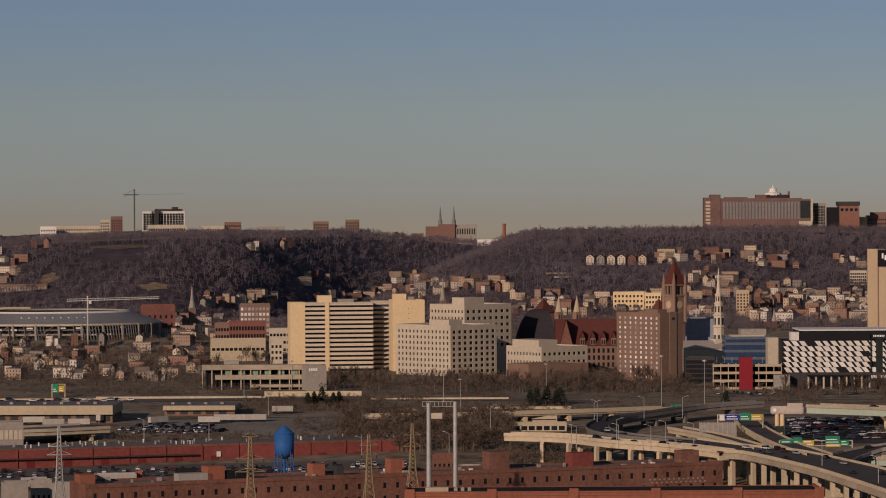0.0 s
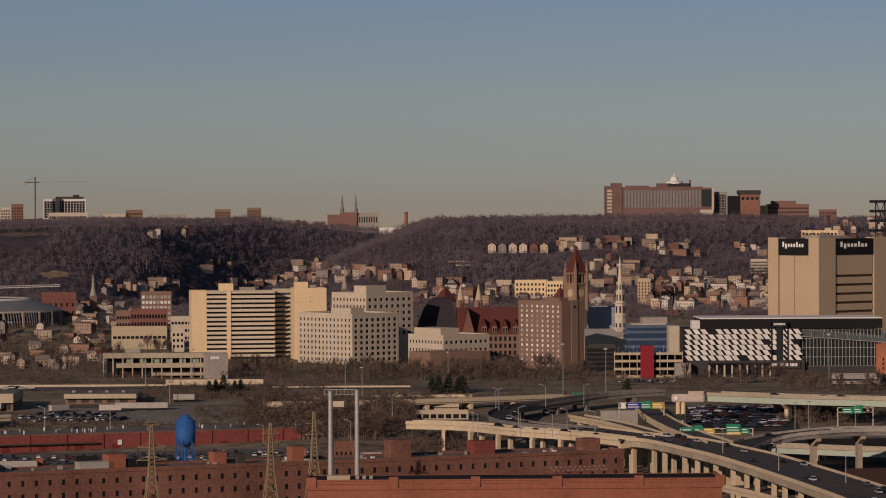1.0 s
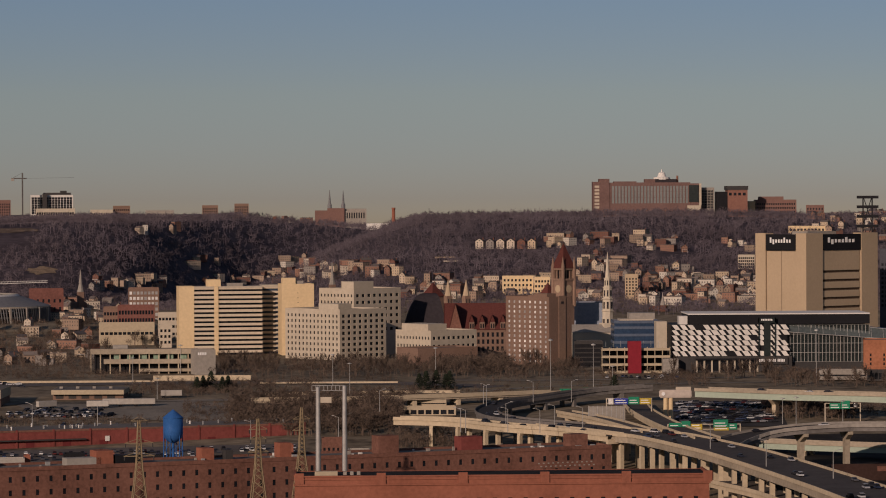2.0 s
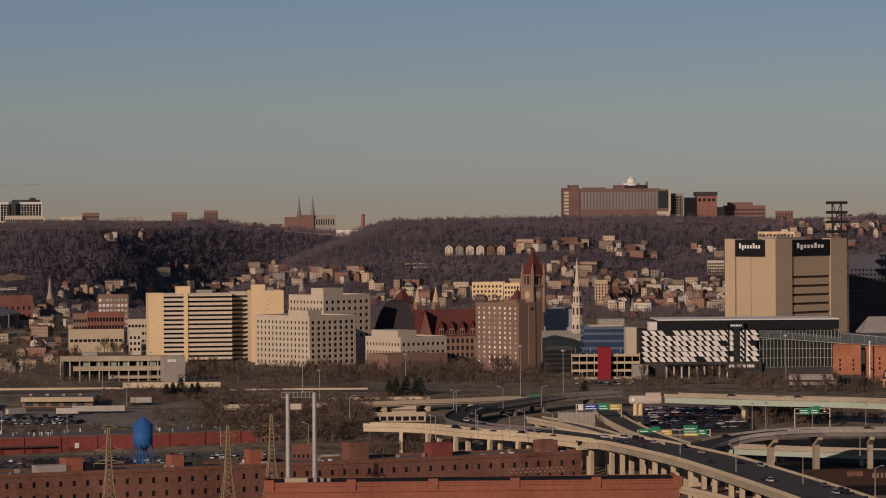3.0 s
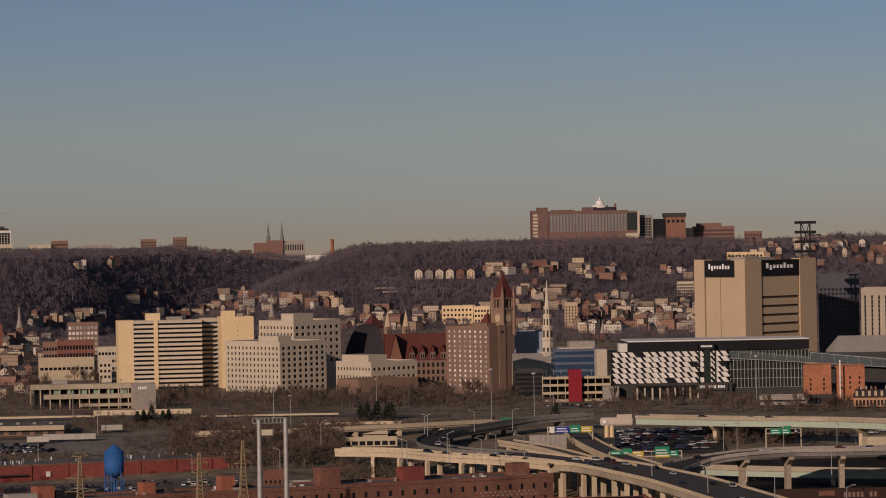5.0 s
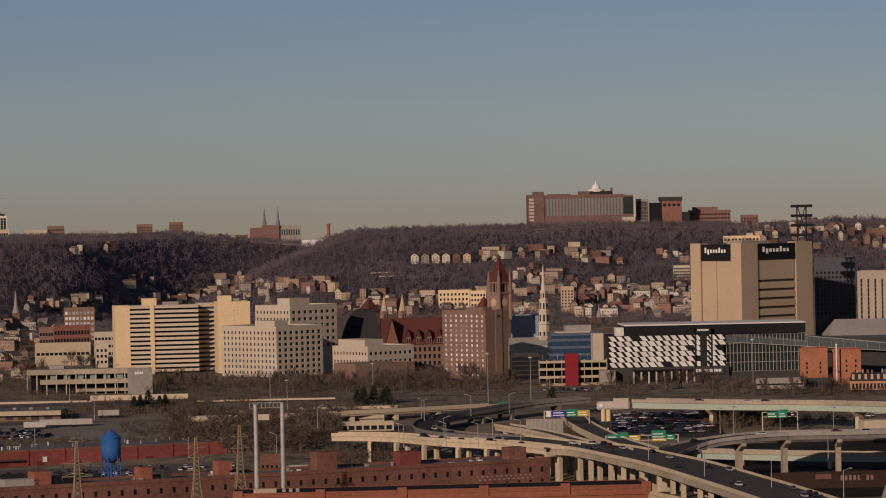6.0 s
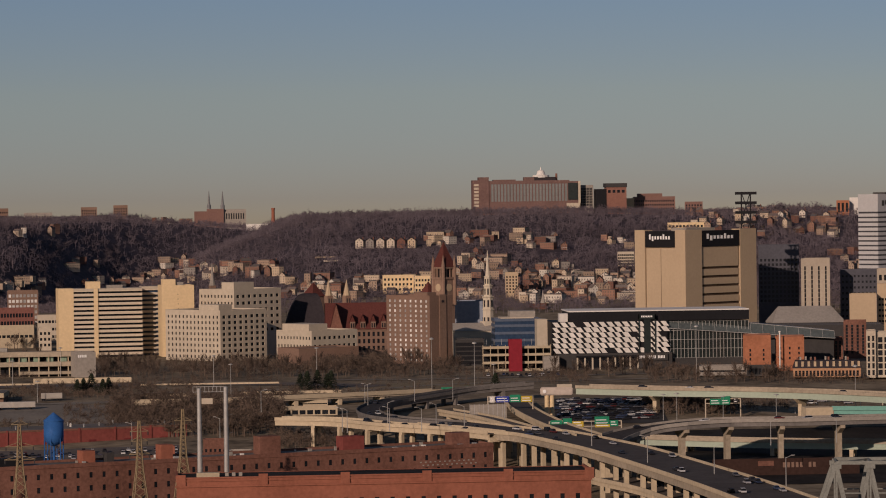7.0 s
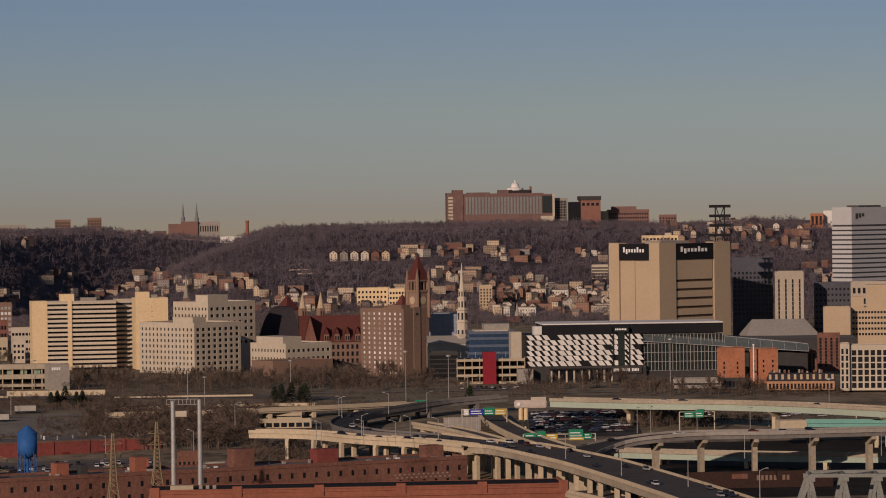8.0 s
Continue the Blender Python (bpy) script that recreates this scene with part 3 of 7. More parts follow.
def glass_office():
    d = 2130
    p = at(1284, 600, d)
    root = thing("glass_office", pose(p.x, p.y, 0, 0, 0, 0), "dark blue banded glass office building", "office building")
    W, H = span(1284, 1366, d), top(1320, 596, d)
    boxpart("glass_body", root, BLUEGLASS, 0, 0, 0, W, 25, H)
    for e in (597, 607, 620, 633, 645):
        z = top(1320, e, d)
        boxpart("band", root, mat("blue_grey_band", (0.10, 0.125, 0.17)), -0.3, -0.3, z - 1.4, W + 0.3, 25.3, z + 0.2)
    boxpart("roof_deck", root, PALE, 4, 4, H, W - 4, 24, H + 0.6)
    boxpart("roof_house", root, GREYCON, 10, 6, H + 0.6, W - 3, 22, H + 4.5)
    d = 2036
    p = at(1262, 600, d)
    deck = thing("parking_garage", pose(p.x, p.y, 0, 0, 0, 0), "open concrete parking garage with a red stair tower", "parking garage")
    W, H = span(1262, 1383, d), top(1320, 643, d)
    # Solid black box added in place of the darkness between open decks.
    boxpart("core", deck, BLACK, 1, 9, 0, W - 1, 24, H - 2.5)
    for e in (645, 658, 672, 685):
        z = top(1320, e, d)
        bm = bmesh.new()
        box(bm, 0, 0, z - 1.5, W, 0.3, z)
        box(bm, 0, 0.3, z - 1.5, W, 9, z - 1.1)
        part("deck_rail", bm, FASCIA, deck)
    for i in range(10):
        x = W * i / 9
        boxpart("column", deck, FASCIA, x - 0.22, 0.35, 0, x + 0.22, 0.8, H)
    x0, x1 = span(1262, 1308, d), span(1262, 1331, d)
    boxpart("stair_tower", deck, RED, x0, -3, 0, x1, 4, top(1320, 634, d) + 0.5, "red panelled stair tower")
    boxpart("annex", deck, GREYCON, span(1262, 1368, d), -6, 0, span(1262, 1396, d), 0, top(1380, 663, d))
    for i in range(9):
        x = W * (i + 0.5) / 9
        bm = bmesh.new()
        beam(bm, (x, 1.5, H), (x, 1.5, H + 3.5), 0.12)
        part("light_post", bm, STEEL, deck)


glass_office()

def convention_centre():
    """A hall with a slanted white-and-black tile screen, a black roof band, a glass front and a charcoal base."""
    d = 2040
    p = at(1366, 600, d)
    root = thing("convention_centre", pose(p.x, p.y, 0, 0, 0, 0), "convention hall with slanted white panels and glass front", "convention centre")
    X = lambda a: span(1366, a, d)
    zt, zb = top(1460, 603, d), top(1460, 659, d)
    x_end = X(1592)
    H = zb
    boxpart("base", root, CHARCOAL, X(1396), -1, 0, X(1600), 40, H - 0.2, "charcoal panelled base")
    boxpart("screen_backing", root, BLACK, X(1385), 0, H, x_end, 40, zt)
    boxpart("end_wall", root, PALE, 0, 26, 0, X(1385), 40, zt + 1, "plain pale end wall")
    # slanted tiles, six rows
    rows, pitch = 6, 4.7
    rh = (zt - zb) / rows
    lean = rh * 0.72
    rng = random.Random(5)
    shapes = {}
    for r in range(rows):
        z0 = zb + r * rh
        n = int((x_end - X(1384)) / pitch)
        for i in range(n):
            if rng.random() < 0.07:
                continue
            w = pitch * rng.choice((0.58, 0.66, 0.66, 0.78))
            key = round(w, 2)
            if key not in shapes:
                bm = bmesh.new()
                pts = [(0, 0, 0), (w, 0, 0), (w - lean, 0, rh * 0.93), (-lean, 0, rh * 0.93)]
                fr = [bm.verts.new(q) for q in pts]
                bk = [bm.verts.new((q[0], 0.5, q[2])) for q in pts]
                bm.faces.new(fr), bm.faces.new(bk[::-1])
                for k in range(4):
                    bm.faces.new((fr[k], bk[k], bk[(k + 1) % 4], fr[(k + 1) % 4]))
                shapes[key] = mesh("slanted_panel", bm, WHITE)
            t = part("slanted_panel", shapes[key], WHITE, root)
            t.location = (X(1386) + lean + i * pitch, -0.6, z0)
    # black roof band with a pale coping, falling to the far end
    bm = bmesh.new()
    zr = top(1418, 586, d)
    box(bm, X(1417), 1.5, zt, X(1740), 44, zr)
    part("roof_band", bm, BLACK, root, "black metal roof band")
    boxpart("roof_coping", root, WHITE, X(1417) - 0.5, 1.2, zr, X(1740), 44, zr + 0.7)
    boxpart("roof_house", root, WHITE, X(1400), 3, zt, X(1415), 12, zt + 5)
    # framed bay with a sign and the corner
    ft = top(1556, 591, d)
    for x0, x1, z0, z1 in ((1540, 1542, zb - 1, ft), (1569, 1571, zb - 1, ft), (1540, 1571, ft - 3, ft)):
        boxpart("sign_frame", root, GREENGLASS, X(x0), -1.5, z0, X(x1), -0.7, z1)
    boxpart("dark_bay", root, GREENGLASS, X(1550), -0.72, zb, X(1562), -0.65, ft - 3)
    boxpart("sign_board", root, CHARCOAL, X(1538), -2.2, zb - 5, X(1592), -1.0, zb - 0.8)
    for i, (x0, w) in enumerate(((0.3, 4.2), (5.2, 5.6), (11.5, 4.6))):
        for k in range(int(w / 0.9)):
            boxpart("sign_bar", root, LETTER, X(1540) + x0 + k * 0.9, -2.35, zb - 3.6, X(1540) + x0 + k * 0.9 + 0.6, -2.2, zb - 1.9)
    for k in range(7):
        boxpart("sign_bar", root, LETTER, X(1545) + k * 1.0, -1.75, top(1556, 596, d), X(1545) + k * 1.0 + 0.7, -1.6, top(1556, 593, d))
    # glass front running back to the far end
    gx0, gx1 = X(1592), X(1740)
    gz = top(1640, 604, d)
    boxpart("glass_front", root, GREENGLASS, gx0, 4, zb * 0.6, gx1, 36, gz, "tall grey glass front")
    boxpart("plinth", root, CHARCOAL, gx0, 3, 0, gx1, 36, zb * 0.6)
    for i in range(24):
        x = gx0 + (gx1 - gx0) * i / 23
        boxpart("mullion", root, STEEL, x - 0.14, 3.4, zb * 0.6, x + 0.14, 4, gz)
    for k in range(5):
        z = zb * 0.6 + (gz - zb * 0.6) * k / 4
        boxpart("transom", root, STEEL, gx0, 3.5, z - 0.12, gx1, 4, z + 0.12)
    # sloping glass roof over the glass front, falling to the far end
    LITGLASS = mat("pale_grey_glass", (0.085, 0.10, 0.095), rough=0.2, vary=0.3, spec=0.5)
    sx0, sx1 = X(1592), X(1895)
    za, zb_, zc, zd = top(1137, 581, d, 2), top(1440, 609, d, 2), top(1150, 604, d, 2), top(1440, 622, d, 2)
    bm = bmesh.new()
    fr = [bm.verts.new(v) for v in ((sx0, 1.8, zc), (sx1, 1.8, zd), (sx1, 5, zb_), (sx0, 5, za))]
    bk = [bm.verts.new((v.co.x, 34, v.co.z)) for v in fr]
    bm.faces.new(fr), bm.faces.new(bk[::-1])
    for k in range(4):
        bm.faces.new((fr[k], bk[k], bk[(k + 1) % 4], fr[(k + 1) % 4]))
    part("glass_roof", bm, LITGLASS, root, "sloping grey glass roof edge")
    boxpart("lower_hall", root, CHARCOAL, X(1741), 6, 0, sx1, 34, zd - 0.5)
    for k in range(15):
        f = k / 14
        x = sx0 + (sx1 - sx0) * f
        bm = bmesh.new()
        beam(bm, (x, 1.7, zc + (zd - zc) * f), (x, 4.9, za + (zb_ - za) * f), 0.13)
        part("rafter", bm, STEEL, root)
    for z0_, z1_, yy in ((za, zb_, 4.9), (zc, zd, 1.7)):
        bm = bmesh.new()
        beam(bm, (sx0, yy, z0_), (sx1, yy, z1_), 0.22)
        part("edge_beam", bm, STEEL, root)
    for x0, x1 in ((1430, 1538),):
        boxpart("shop_window", root, GLASS, X(x0), -1.25, 1, X(x1), -0.9, 7.2)
        for k in range(9):
            xx = X(x0) + (X(x1) - X(x0)) * k / 8
            boxpart("pillar", root, PALE, xx - 0.5, -1.6, 0, xx + 0.5, -1.2, 7.4)
    boxpart("canopy", root, BLACK, X(1428), -3, 7.4, X(1540), -0.9, 8.4)


convention_centre()


def wrap_tower():
    """A tan windowless telephone tower: piers, recessed panels and dark sign boards."""
    d = 2330
    c = at(1168, 560, d, 2)
    phi = 40
    root = thing("telephone_tower", pose(c.x, c.y, 0, 0, 0, phi), "windowless tan precast tower with dark sign boards", "tower block")
    H = top(1168, 431, d, 2)
    slant = c.x / c.y
    R, L = span(1168, 1297, d) * 1.01 / (math.cos(radians(phi)) - slant * math.sin(radians(phi))), span(1077, 1168, d) * 1.01 / (math.sin(radians(phi)) + slant * math.cos(radians(phi)))
    boxpart("core", root, TAN, 2.2, 2.2, 0, R - 2.2, L - 2.2, H - 1)
    pr = R * 0.23
    pl = L * 0.2
    for x0, y0, x1, y1 in ((0, 0, pr, pl), (R - pr, 0, R, 8), (0, L - pl, 8, L)):
        boxpart("pier", root, TAN, x0, y0, 0, x1, y1, H + 0.3)
    # sign boards
    zs = top(1230, 460, d, 2)
    b1 = boxpart("sign_board", root, BLACK, pr, 0.4, zs, R - pr, 2.4, H - 0.4, "black sign board")
    b2 = boxpart("sign_board", root, BLACK, 0.4, pl, zs, 2.4, L - pl, H - 0.4, "black sign board")
    for k in range(8):
        w = (R - 2 * pr) * 0.72 / 8
        x = pr + (R - 2 * pr) * 0.14 + k * w
        boxpart("logo_mark", b1, LETTER, x, 0.1, zs + 5.4 - (1.1 if k == 1 else 0), x + w * 0.55, 0.5, zs + 7.7 + (1.3 if k in (0, 5) else 0))
        w = (L - 2 * pl) * 0.72 / 8
        y = L - pl - (L - 2 * pl) * 0.14 - k * w
        boxpart("logo_mark", b2, LETTER, 0.1, y - w * 0.55, zs + 5.4 - (1.1 if k == 1 else 0), 0.5, y, zs + 7.7 + (1.3 if k in (0, 5) else 0))
    # recessed panels: five bands on the front, two tall bays on the side
    for k in range(12):
        z1 = zs - k * 6.2
        if z1 < 6:
            break
        boxpart("spandrel", root, TAN, pr + 0.6, 0.9, z1 - (9.4 if k == 0 else 5.0), R - pr - 0.9, 2.3, z1) if k == 0 else boxpart("spandrel", root, TAN, pr + 0.6, 0.9, z1 - 3.2 - 4.5, R - pr - 0.9, 2.3, z1 - 3.2)
    boxpart("shadow_gap", root, TAN_DARK, pr, 1.9, 0, R - pr, 2.25, zs)
    for y0, y1 in ((pl + 0.5, L * 0.5 - 0.25), (L * 0.5 + 0.25, L - pl - 0.5)):
        boxpart("tall_panel", root, TAN, 1.0, y0, 0, 2.3, y1, zs - 0.5)
    boxpart("roof_plant", root, GREYCON, R * 0.3, L * 0.4, H - 1, R * 0.7, L * 0.7, H + 1.4)
    # tiered antenna frame on the roof
    q = at(1276, 560, d + 60, 2)
    fr = thing("antenna_tower", pose(q.x, q.y, 0, 0, 0, -8), "dark steel lattice tower with four antenna platforms", "antenna tower")
    h1 = top(1276, 363, d + 60, 2)
    bm = bmesh.new()
    for i in (-1, 1):
        for j in (-1, 1):
            beam(bm, (i * 3.2, j * 3.2, 0), (i * 3.2, j * 3.2, h1), 0.6)
            beam(bm, (i * 3.2, j * 3.2, h1 - 40), (-i * 3.2, j * 3.2, h1 - 20), 0.35)
            beam(bm, (i * 3.2, j * 3.2, h1 - 20), (-i * 3.2, j * 3.2, h1), 0.35)
    part("frame", bm, BLACK, fr)
    for e in (365, 382, 399, 416):
        z = top(1276, e, d + 60, 2)
        boxpart("platform", fr, BLACK, -7.6, -4, z - 1.1, 7.6, 4, z + 0.9)


wrap_tower()

GREYSTONE = mat("grey_limestone", (0.40, 0.34, 0.265), vary=0.14)
# Dark blue, lowered further so the tower's shade is in the colour.
NAVY = mat("dark_shaded_cladding", (0.085, 0.085, 0.098), vary=0.2)
simple_block("dark_tower", "dark shaded office tower with rows of windows", 1297, 1370, 458, 2480, 30, NAVY, (10, 10, 1.6, 1.9, 24, -9), base=0, s=2, category="office tower")
simple_block("limestone_block", "grey limestone office block with tall window strips", 1372, 1424, 482, 2440, 25, GREYSTONE, (4, 15, 1.2, 3.0, 3, -5), base=0, s=2, category="office tower")
simple_block("dark_block", "dark low office block with square windows", 1441, 1508, 502, 2480, 24, NAVY, (9, 10, 1.4, 1.6, 3, -2), base=0, s=2, category="office building")
simple_block("cream_block", "cream brick office block with small windows", 1457, 1506, 545, 2300, 24, TAN, None, base=0, s=2, category="office building")
simple_block("tan_block", "tan office block with a ribbon of small windows", 1506, 1600, 545, 2310, 24, TAN, (16, 5, 1.5, 1.6, 14, -1), base=0, s=2, category="office building", roof_houses=((0.0, 0.1, 0.25, 0.6, 8), (0.3, 0.1, 1.0, 0.8, 16)))
simple_block("stone_annex", "pale stone low block with a flat roof", 1506, 1600, 500, 2420, 24, GREYSTONE, (10, 3, 2, 4, 24, -2), base=0, s=2, category="office building")


def striped_tower():
    d = 2700
    c = at(1509, 560, d, 2)
    phi = 40
    root = thing("striped_tower", pose(c.x, c.y, 5, 0, 0, phi), "pale tower with dark ribbon windows and a blank crown", "office tower")
    H = top(1509, 367, d, 2) - 5
    slant = c.x / c.y
    R, L = span(1509, 1610, d) / (math.cos(radians(phi)) - slant * math.sin(radians(phi))), span(1473, 1509, d) / (math.sin(radians(phi)) + slant * math.cos(radians(phi)))
    boxpart("body", root, mat("grey_tower_glass", (0.06, 0.06, 0.065), rough=0.3), 0.4, 0.4, 0, R - 0.4, L - 0.4, H - 2)
    crown = top(1509, 398, d, 2) - 5
    PANEL = mat("grey_white_panel", (0.45, 0.445, 0.435), vary=0.08)
    boxpart("crown", root, PANEL, 0, 0, crown, R, L, H, "blank white crown")
    z = crown - 4.0
    while z > 0:
        boxpart("spandrel", root, PANEL, 0, 0, z, R, L, z + 2.5)
        z -= 3.8
    boxpart("roof_rail", root, DARKSTEEL, R * 0.2, 4, H, R * 0.6, L - 4, H + 1.5)
    for k in range(3):
        boxpart("logo_mark", root, DARKSTEEL, 5 + k * 4, -0.2, H - 9.5 + k, 8 + k * 4, 0.05, H - 5)


striped_tower()

# old brick warehouses at the right end
simple_block("brick_warehouse", "bright orange brick warehouse with few windows", 1268, 1318, 618, 1985, 22, BRIGHTBRICK, (2, 3, 1.0, 1.6, 6, -7), base=0, s=2, category="warehouse")
simple_block("brick_warehouse", "orange brick warehouse with a white flue", 1325, 1377, 620, 1990, 22, BRIGHTBRICK, (3, 3, 1.0, 1.6, 6, -5), base=0, s=2, category="warehouse")
simple_block("brick_walkup", "red-brown brick block with rows of sash windows", 1377, 1446, 622, 2060, 16, DARKBRICK, (9, 5, 1.2, 2.0, 3, -1.5), base=0, s=2, category="apartment building")
simple_block("tall_brick_block", "tall red brick block with small windows", 1446, 1487, 592, 2120, 16, DARKBRICK, (4, 9, 1.4, 1.8, 3, -2), base=0, s=2, category="apartment building")
simple_block("corniced_block", "old orange brick block with a mansard storey", 1356, 1478, 676, 1915, 16, mat("brown_orange_brick", (0.42, 0.24, 0.14), vary=0.2), (18, 3, 1.3, 2.2, 0.6, -0.8), base=0, s=2, category="apartment building")
simple_block("stone_lofts", "pale stone loft building with paired windows", 1503, 1610, 612, 1900, 18, PALE, (9, 6, 2.5, 3.0, 1, -2), base=0, s=2, category="apartment building")
simple_block("stone_lofts_wing", "narrow pale stone wing with pairs of windows", 1486, 1503, 610, 1898, 18, PALE, (2, 6, 1.3, 3.0, 1, -2), base=0, s=2, category="apartment building")
simple_block("glass_shed", "low grey shed with a long flat roof", 1190, 1275, 672, 1950, 14, GREYCON, (16, 1, 1.6, 2.6, 2, -2), base=0, s=2, category="shed")
simple_block("dark_shed", "small dark framed shed", 1274, 1328, 672, 1935, 12, CHARCOAL, (8, 1, 1.6, 4.0, 1, -1), base=0, s=2, category="shed")


def mansard(a0, a1, e0, e1, d):
    p = at(a0, 560, d, 2)
    W, z0, z1 = span(a0, a1, d), top(a0, e0, d, 2), top(a0, e1, d, 2)
    root = thing("mansard_roof", pose(p.x, p.y, 0, 0, 0, -math.degrees(math.atan2(p.x, p.y))), "dark mansard roof with dormers and small chimneys", "roof")
    bm = bmesh.new()
    lo = [(-0.4, -0.4, z0), (W + 0.4, -0.4, z0), (W + 0.4, 16.4, z0), (-0.4, 16.4, z0)]
    hi = [(1.2, 1.4, z1), (W - 1.2, 1.4, z1), (W - 1.2, 15, z1), (1.2, 15, z1)]
    for i in range(4):
        quad(bm, lo[i], lo[(i + 1) % 4], hi[(i + 1) % 4], hi[i])
    quad(bm, *hi)
    part("slope", bm, SLATE, root)
    for k in range(11):
        x = W * (k + 0.5) / 11
        boxpart("dormer", root, TAN, x - 0.6, 0.0, z0 + 0.5, x + 0.8, 2, z1 - 0.4)
    rng = random.Random(3)
    for k in range(12):
        x, y = rng.uniform(2, W - 2), rng.uniform(3, 13)
        boxpart("chimney", root, GREYCON if k % 2 else DARKBRICK, x - 0.5, y - 0.5, z1 - 0.1, x + 0.5, y + 0.5, z1 + rng.uniform(1, 2.2))


flue_place = at(1333, 560, 1984, 2)
flue = thing("flue_pipe", pose(flue_place.x, flue_place.y, 0), "white metal flue on a brick wall", "flue")
bm = bmesh.new()
lathe(bm, [(0.45, 2), (0.45, top(1333, 612, 1984, 2)), (0.7, top(1333, 611, 1984, 2)), (0.7, top(1333, 609, 1984, 2))], 10)
part("pipe", bm, WHITE, flue)
boxpart("bracket", flue, STEEL, -0.5, 0, 8, 0.5, 6, 8.4)
mansard(1356, 1478, 675, 662, 1915)
simple_block("flat_hall", "low grey hall with a flat roof", 1300, 1520, 599, 2190, 40, CHARCOAL, None, base=0, s=2, category="hall")


def sloped_hall():
    d = 2240
    p = at(1322, 560, d, 2)
    W, z0, z1 = span(1322, 1452, d), top(1390, 594, d, 2), top(1390, 566, d, 2)
    root = thing("sloped_roof_hall", pose(p.x, p.y, 0), "hall with a broad grey sloping roof", "hall")
    boxpart("body", root, GREYCON, 0, 0, 0, W, 30, z0)
    bm = bmesh.new()
    quad(bm, (-0.5, -0.5, z0), (W + 0.5, -0.5, z0), (W * 0.86, 15, z1), (W * 0.12, 15, z1))
    quad(bm, (-0.5, 30.5, z0), (W + 0.5, 30.5, z0), (W * 0.86, 15, z1), (W * 0.12, 15, z1))
    quad(bm, (-0.5, -0.5, z0), (W * 0.12, 15, z1), (-0.5, 30.5, z0), (-0.5, 15, z0))
    quad(bm, (W + 0.5, -0.5, z0), (W * 0.86, 15, z1), (W + 0.5, 30.5, z0), (W + 0.5, 15, z0))
    part("roof", bm, GREYCON, root)


sloped_hall()


# ---- hilltop ----
def hospital():
    d = 3640
    c = at(1247, 560, d)
    b = ground_z(c.x, c.y) - 8
    root = thing("hospital", pose(c.x, c.y, b, 0, 0, 0), "long red-brown brick hospital on the ridge", "hospital")
    X = lambda a: span(1247, a, d)
    Z = lambda e, a=1330: top(a, e, d) - b
    BR = mat("hospital_brick", (0.175, 0.108, 0.094), vary=0.2, big=0.05)
    building(root, X(1275), 20, Z(352), BR, right=(1, 7, X(1256), 2.4, 1.0, X(1259), Z(398), Z(355)), x=0, y=0, name="corner_wing", glass=PALE, coping=1.5)
    building(root, X(1276) - X(1258), 18, Z(346), BR, x=X(1258), y=-1, name="stair_block", coping=1.0)
    building(root, X(1420) - X(1276), 24, Z(353), BR, right=(24, 3, 2.5, 6.2, 2, X(1420) - X(1276) - 2, Z(388), Z(357)), x=X(1276), y=0, name="long_wing", glass=mat("grey_hospital_glass", (0.20, 0.21, 0.20), rough=0.3, spec=0.2), coping=1.2)
    for x0, x1, e in ((1285, 1325, 349), (1340, 1358, 345)):
        boxpart("roof_house", root, BR, X(x0), 6, Z(354), X(x1), 20, Z(e))
    boxpart("dark_roof_house", root, SLATE, X(1358), 4, Z(354), X(1396), 22, Z(345))
    bm = bmesh.new()
    lathe(bm, [(9, Z(346)), (9, Z(342)), (5, Z(341)), (4.2, Z(338)), (3.6, Z(334)), (1.0, Z(332)), (0.3, Z(327))], 16, X(1371), 12)
    part("cupola", bm, WHITE, root, "white domed cupola")
    bm = bmesh.new()
    lathe(bm, [(1.3, Z(352)), (1.1, Z(339))], 10, X(1398), 8)
    part("flue", bm, DARKBRICK, root)
    boxpart("end_block", root, BR, X(1420), -2, 0, X(1437), 20, Z(353))
    boxpart("glazed_bay", root, GREENGLASS, X(1417), -3, Z(386), X(1434), -2, Z(356))
    boxpart("pale_frame", root, PALE, X(1414), -3.5, Z(401), X(1438), -2.2, Z(392))
    boxpart("pale_pier", root, PALE, X(1435), -3.5, Z(392), X(1439), -2.2, Z(353))
    building(root, X(1464) - X(1440), 20, Z(362), GREYCON, right=(8, 7, 1.2, 2.4, 1, X(1464) - X(1440) - 1, Z(398), Z(365)), x=X(1440), y=8, name="grey_wing")
    c = at(1467, 560, d - 20)
    nb = thing("brick_laboratory", pose(c.x, c.y, ground_z(c.x, c.y) - 3, 0, 0, 0), "dark glass and brick block with a dark top", "hospital")
    zb = ground_z(c.x, c.y) - 3
    Z2 = lambda e: top(1490, e, d - 20) - zb
    boxpart("glass_wing", nb, BLACK, 0, 0, 0, X(1486) - X(1467), 20, Z2(367))
    boxpart("body", nb, mat("lab_brick", (0.24, 0.12, 0.09)), X(1486) - X(1467), -2, 0, X(1521) - X(1467), 22, Z2(364))
    boxpart("crown", nb, CHARCOAL, X(1484) - X(1467), -3, Z2(364), X(1522) - X(1467), 22, Z2(357))
    for k in range(4):
        x = X(1488) - X(1467) + k * 5
        boxpart("window", nb, GLASS, x, -2.2, Z2(374), x + 3, -1.9, Z2(369))


hospital()


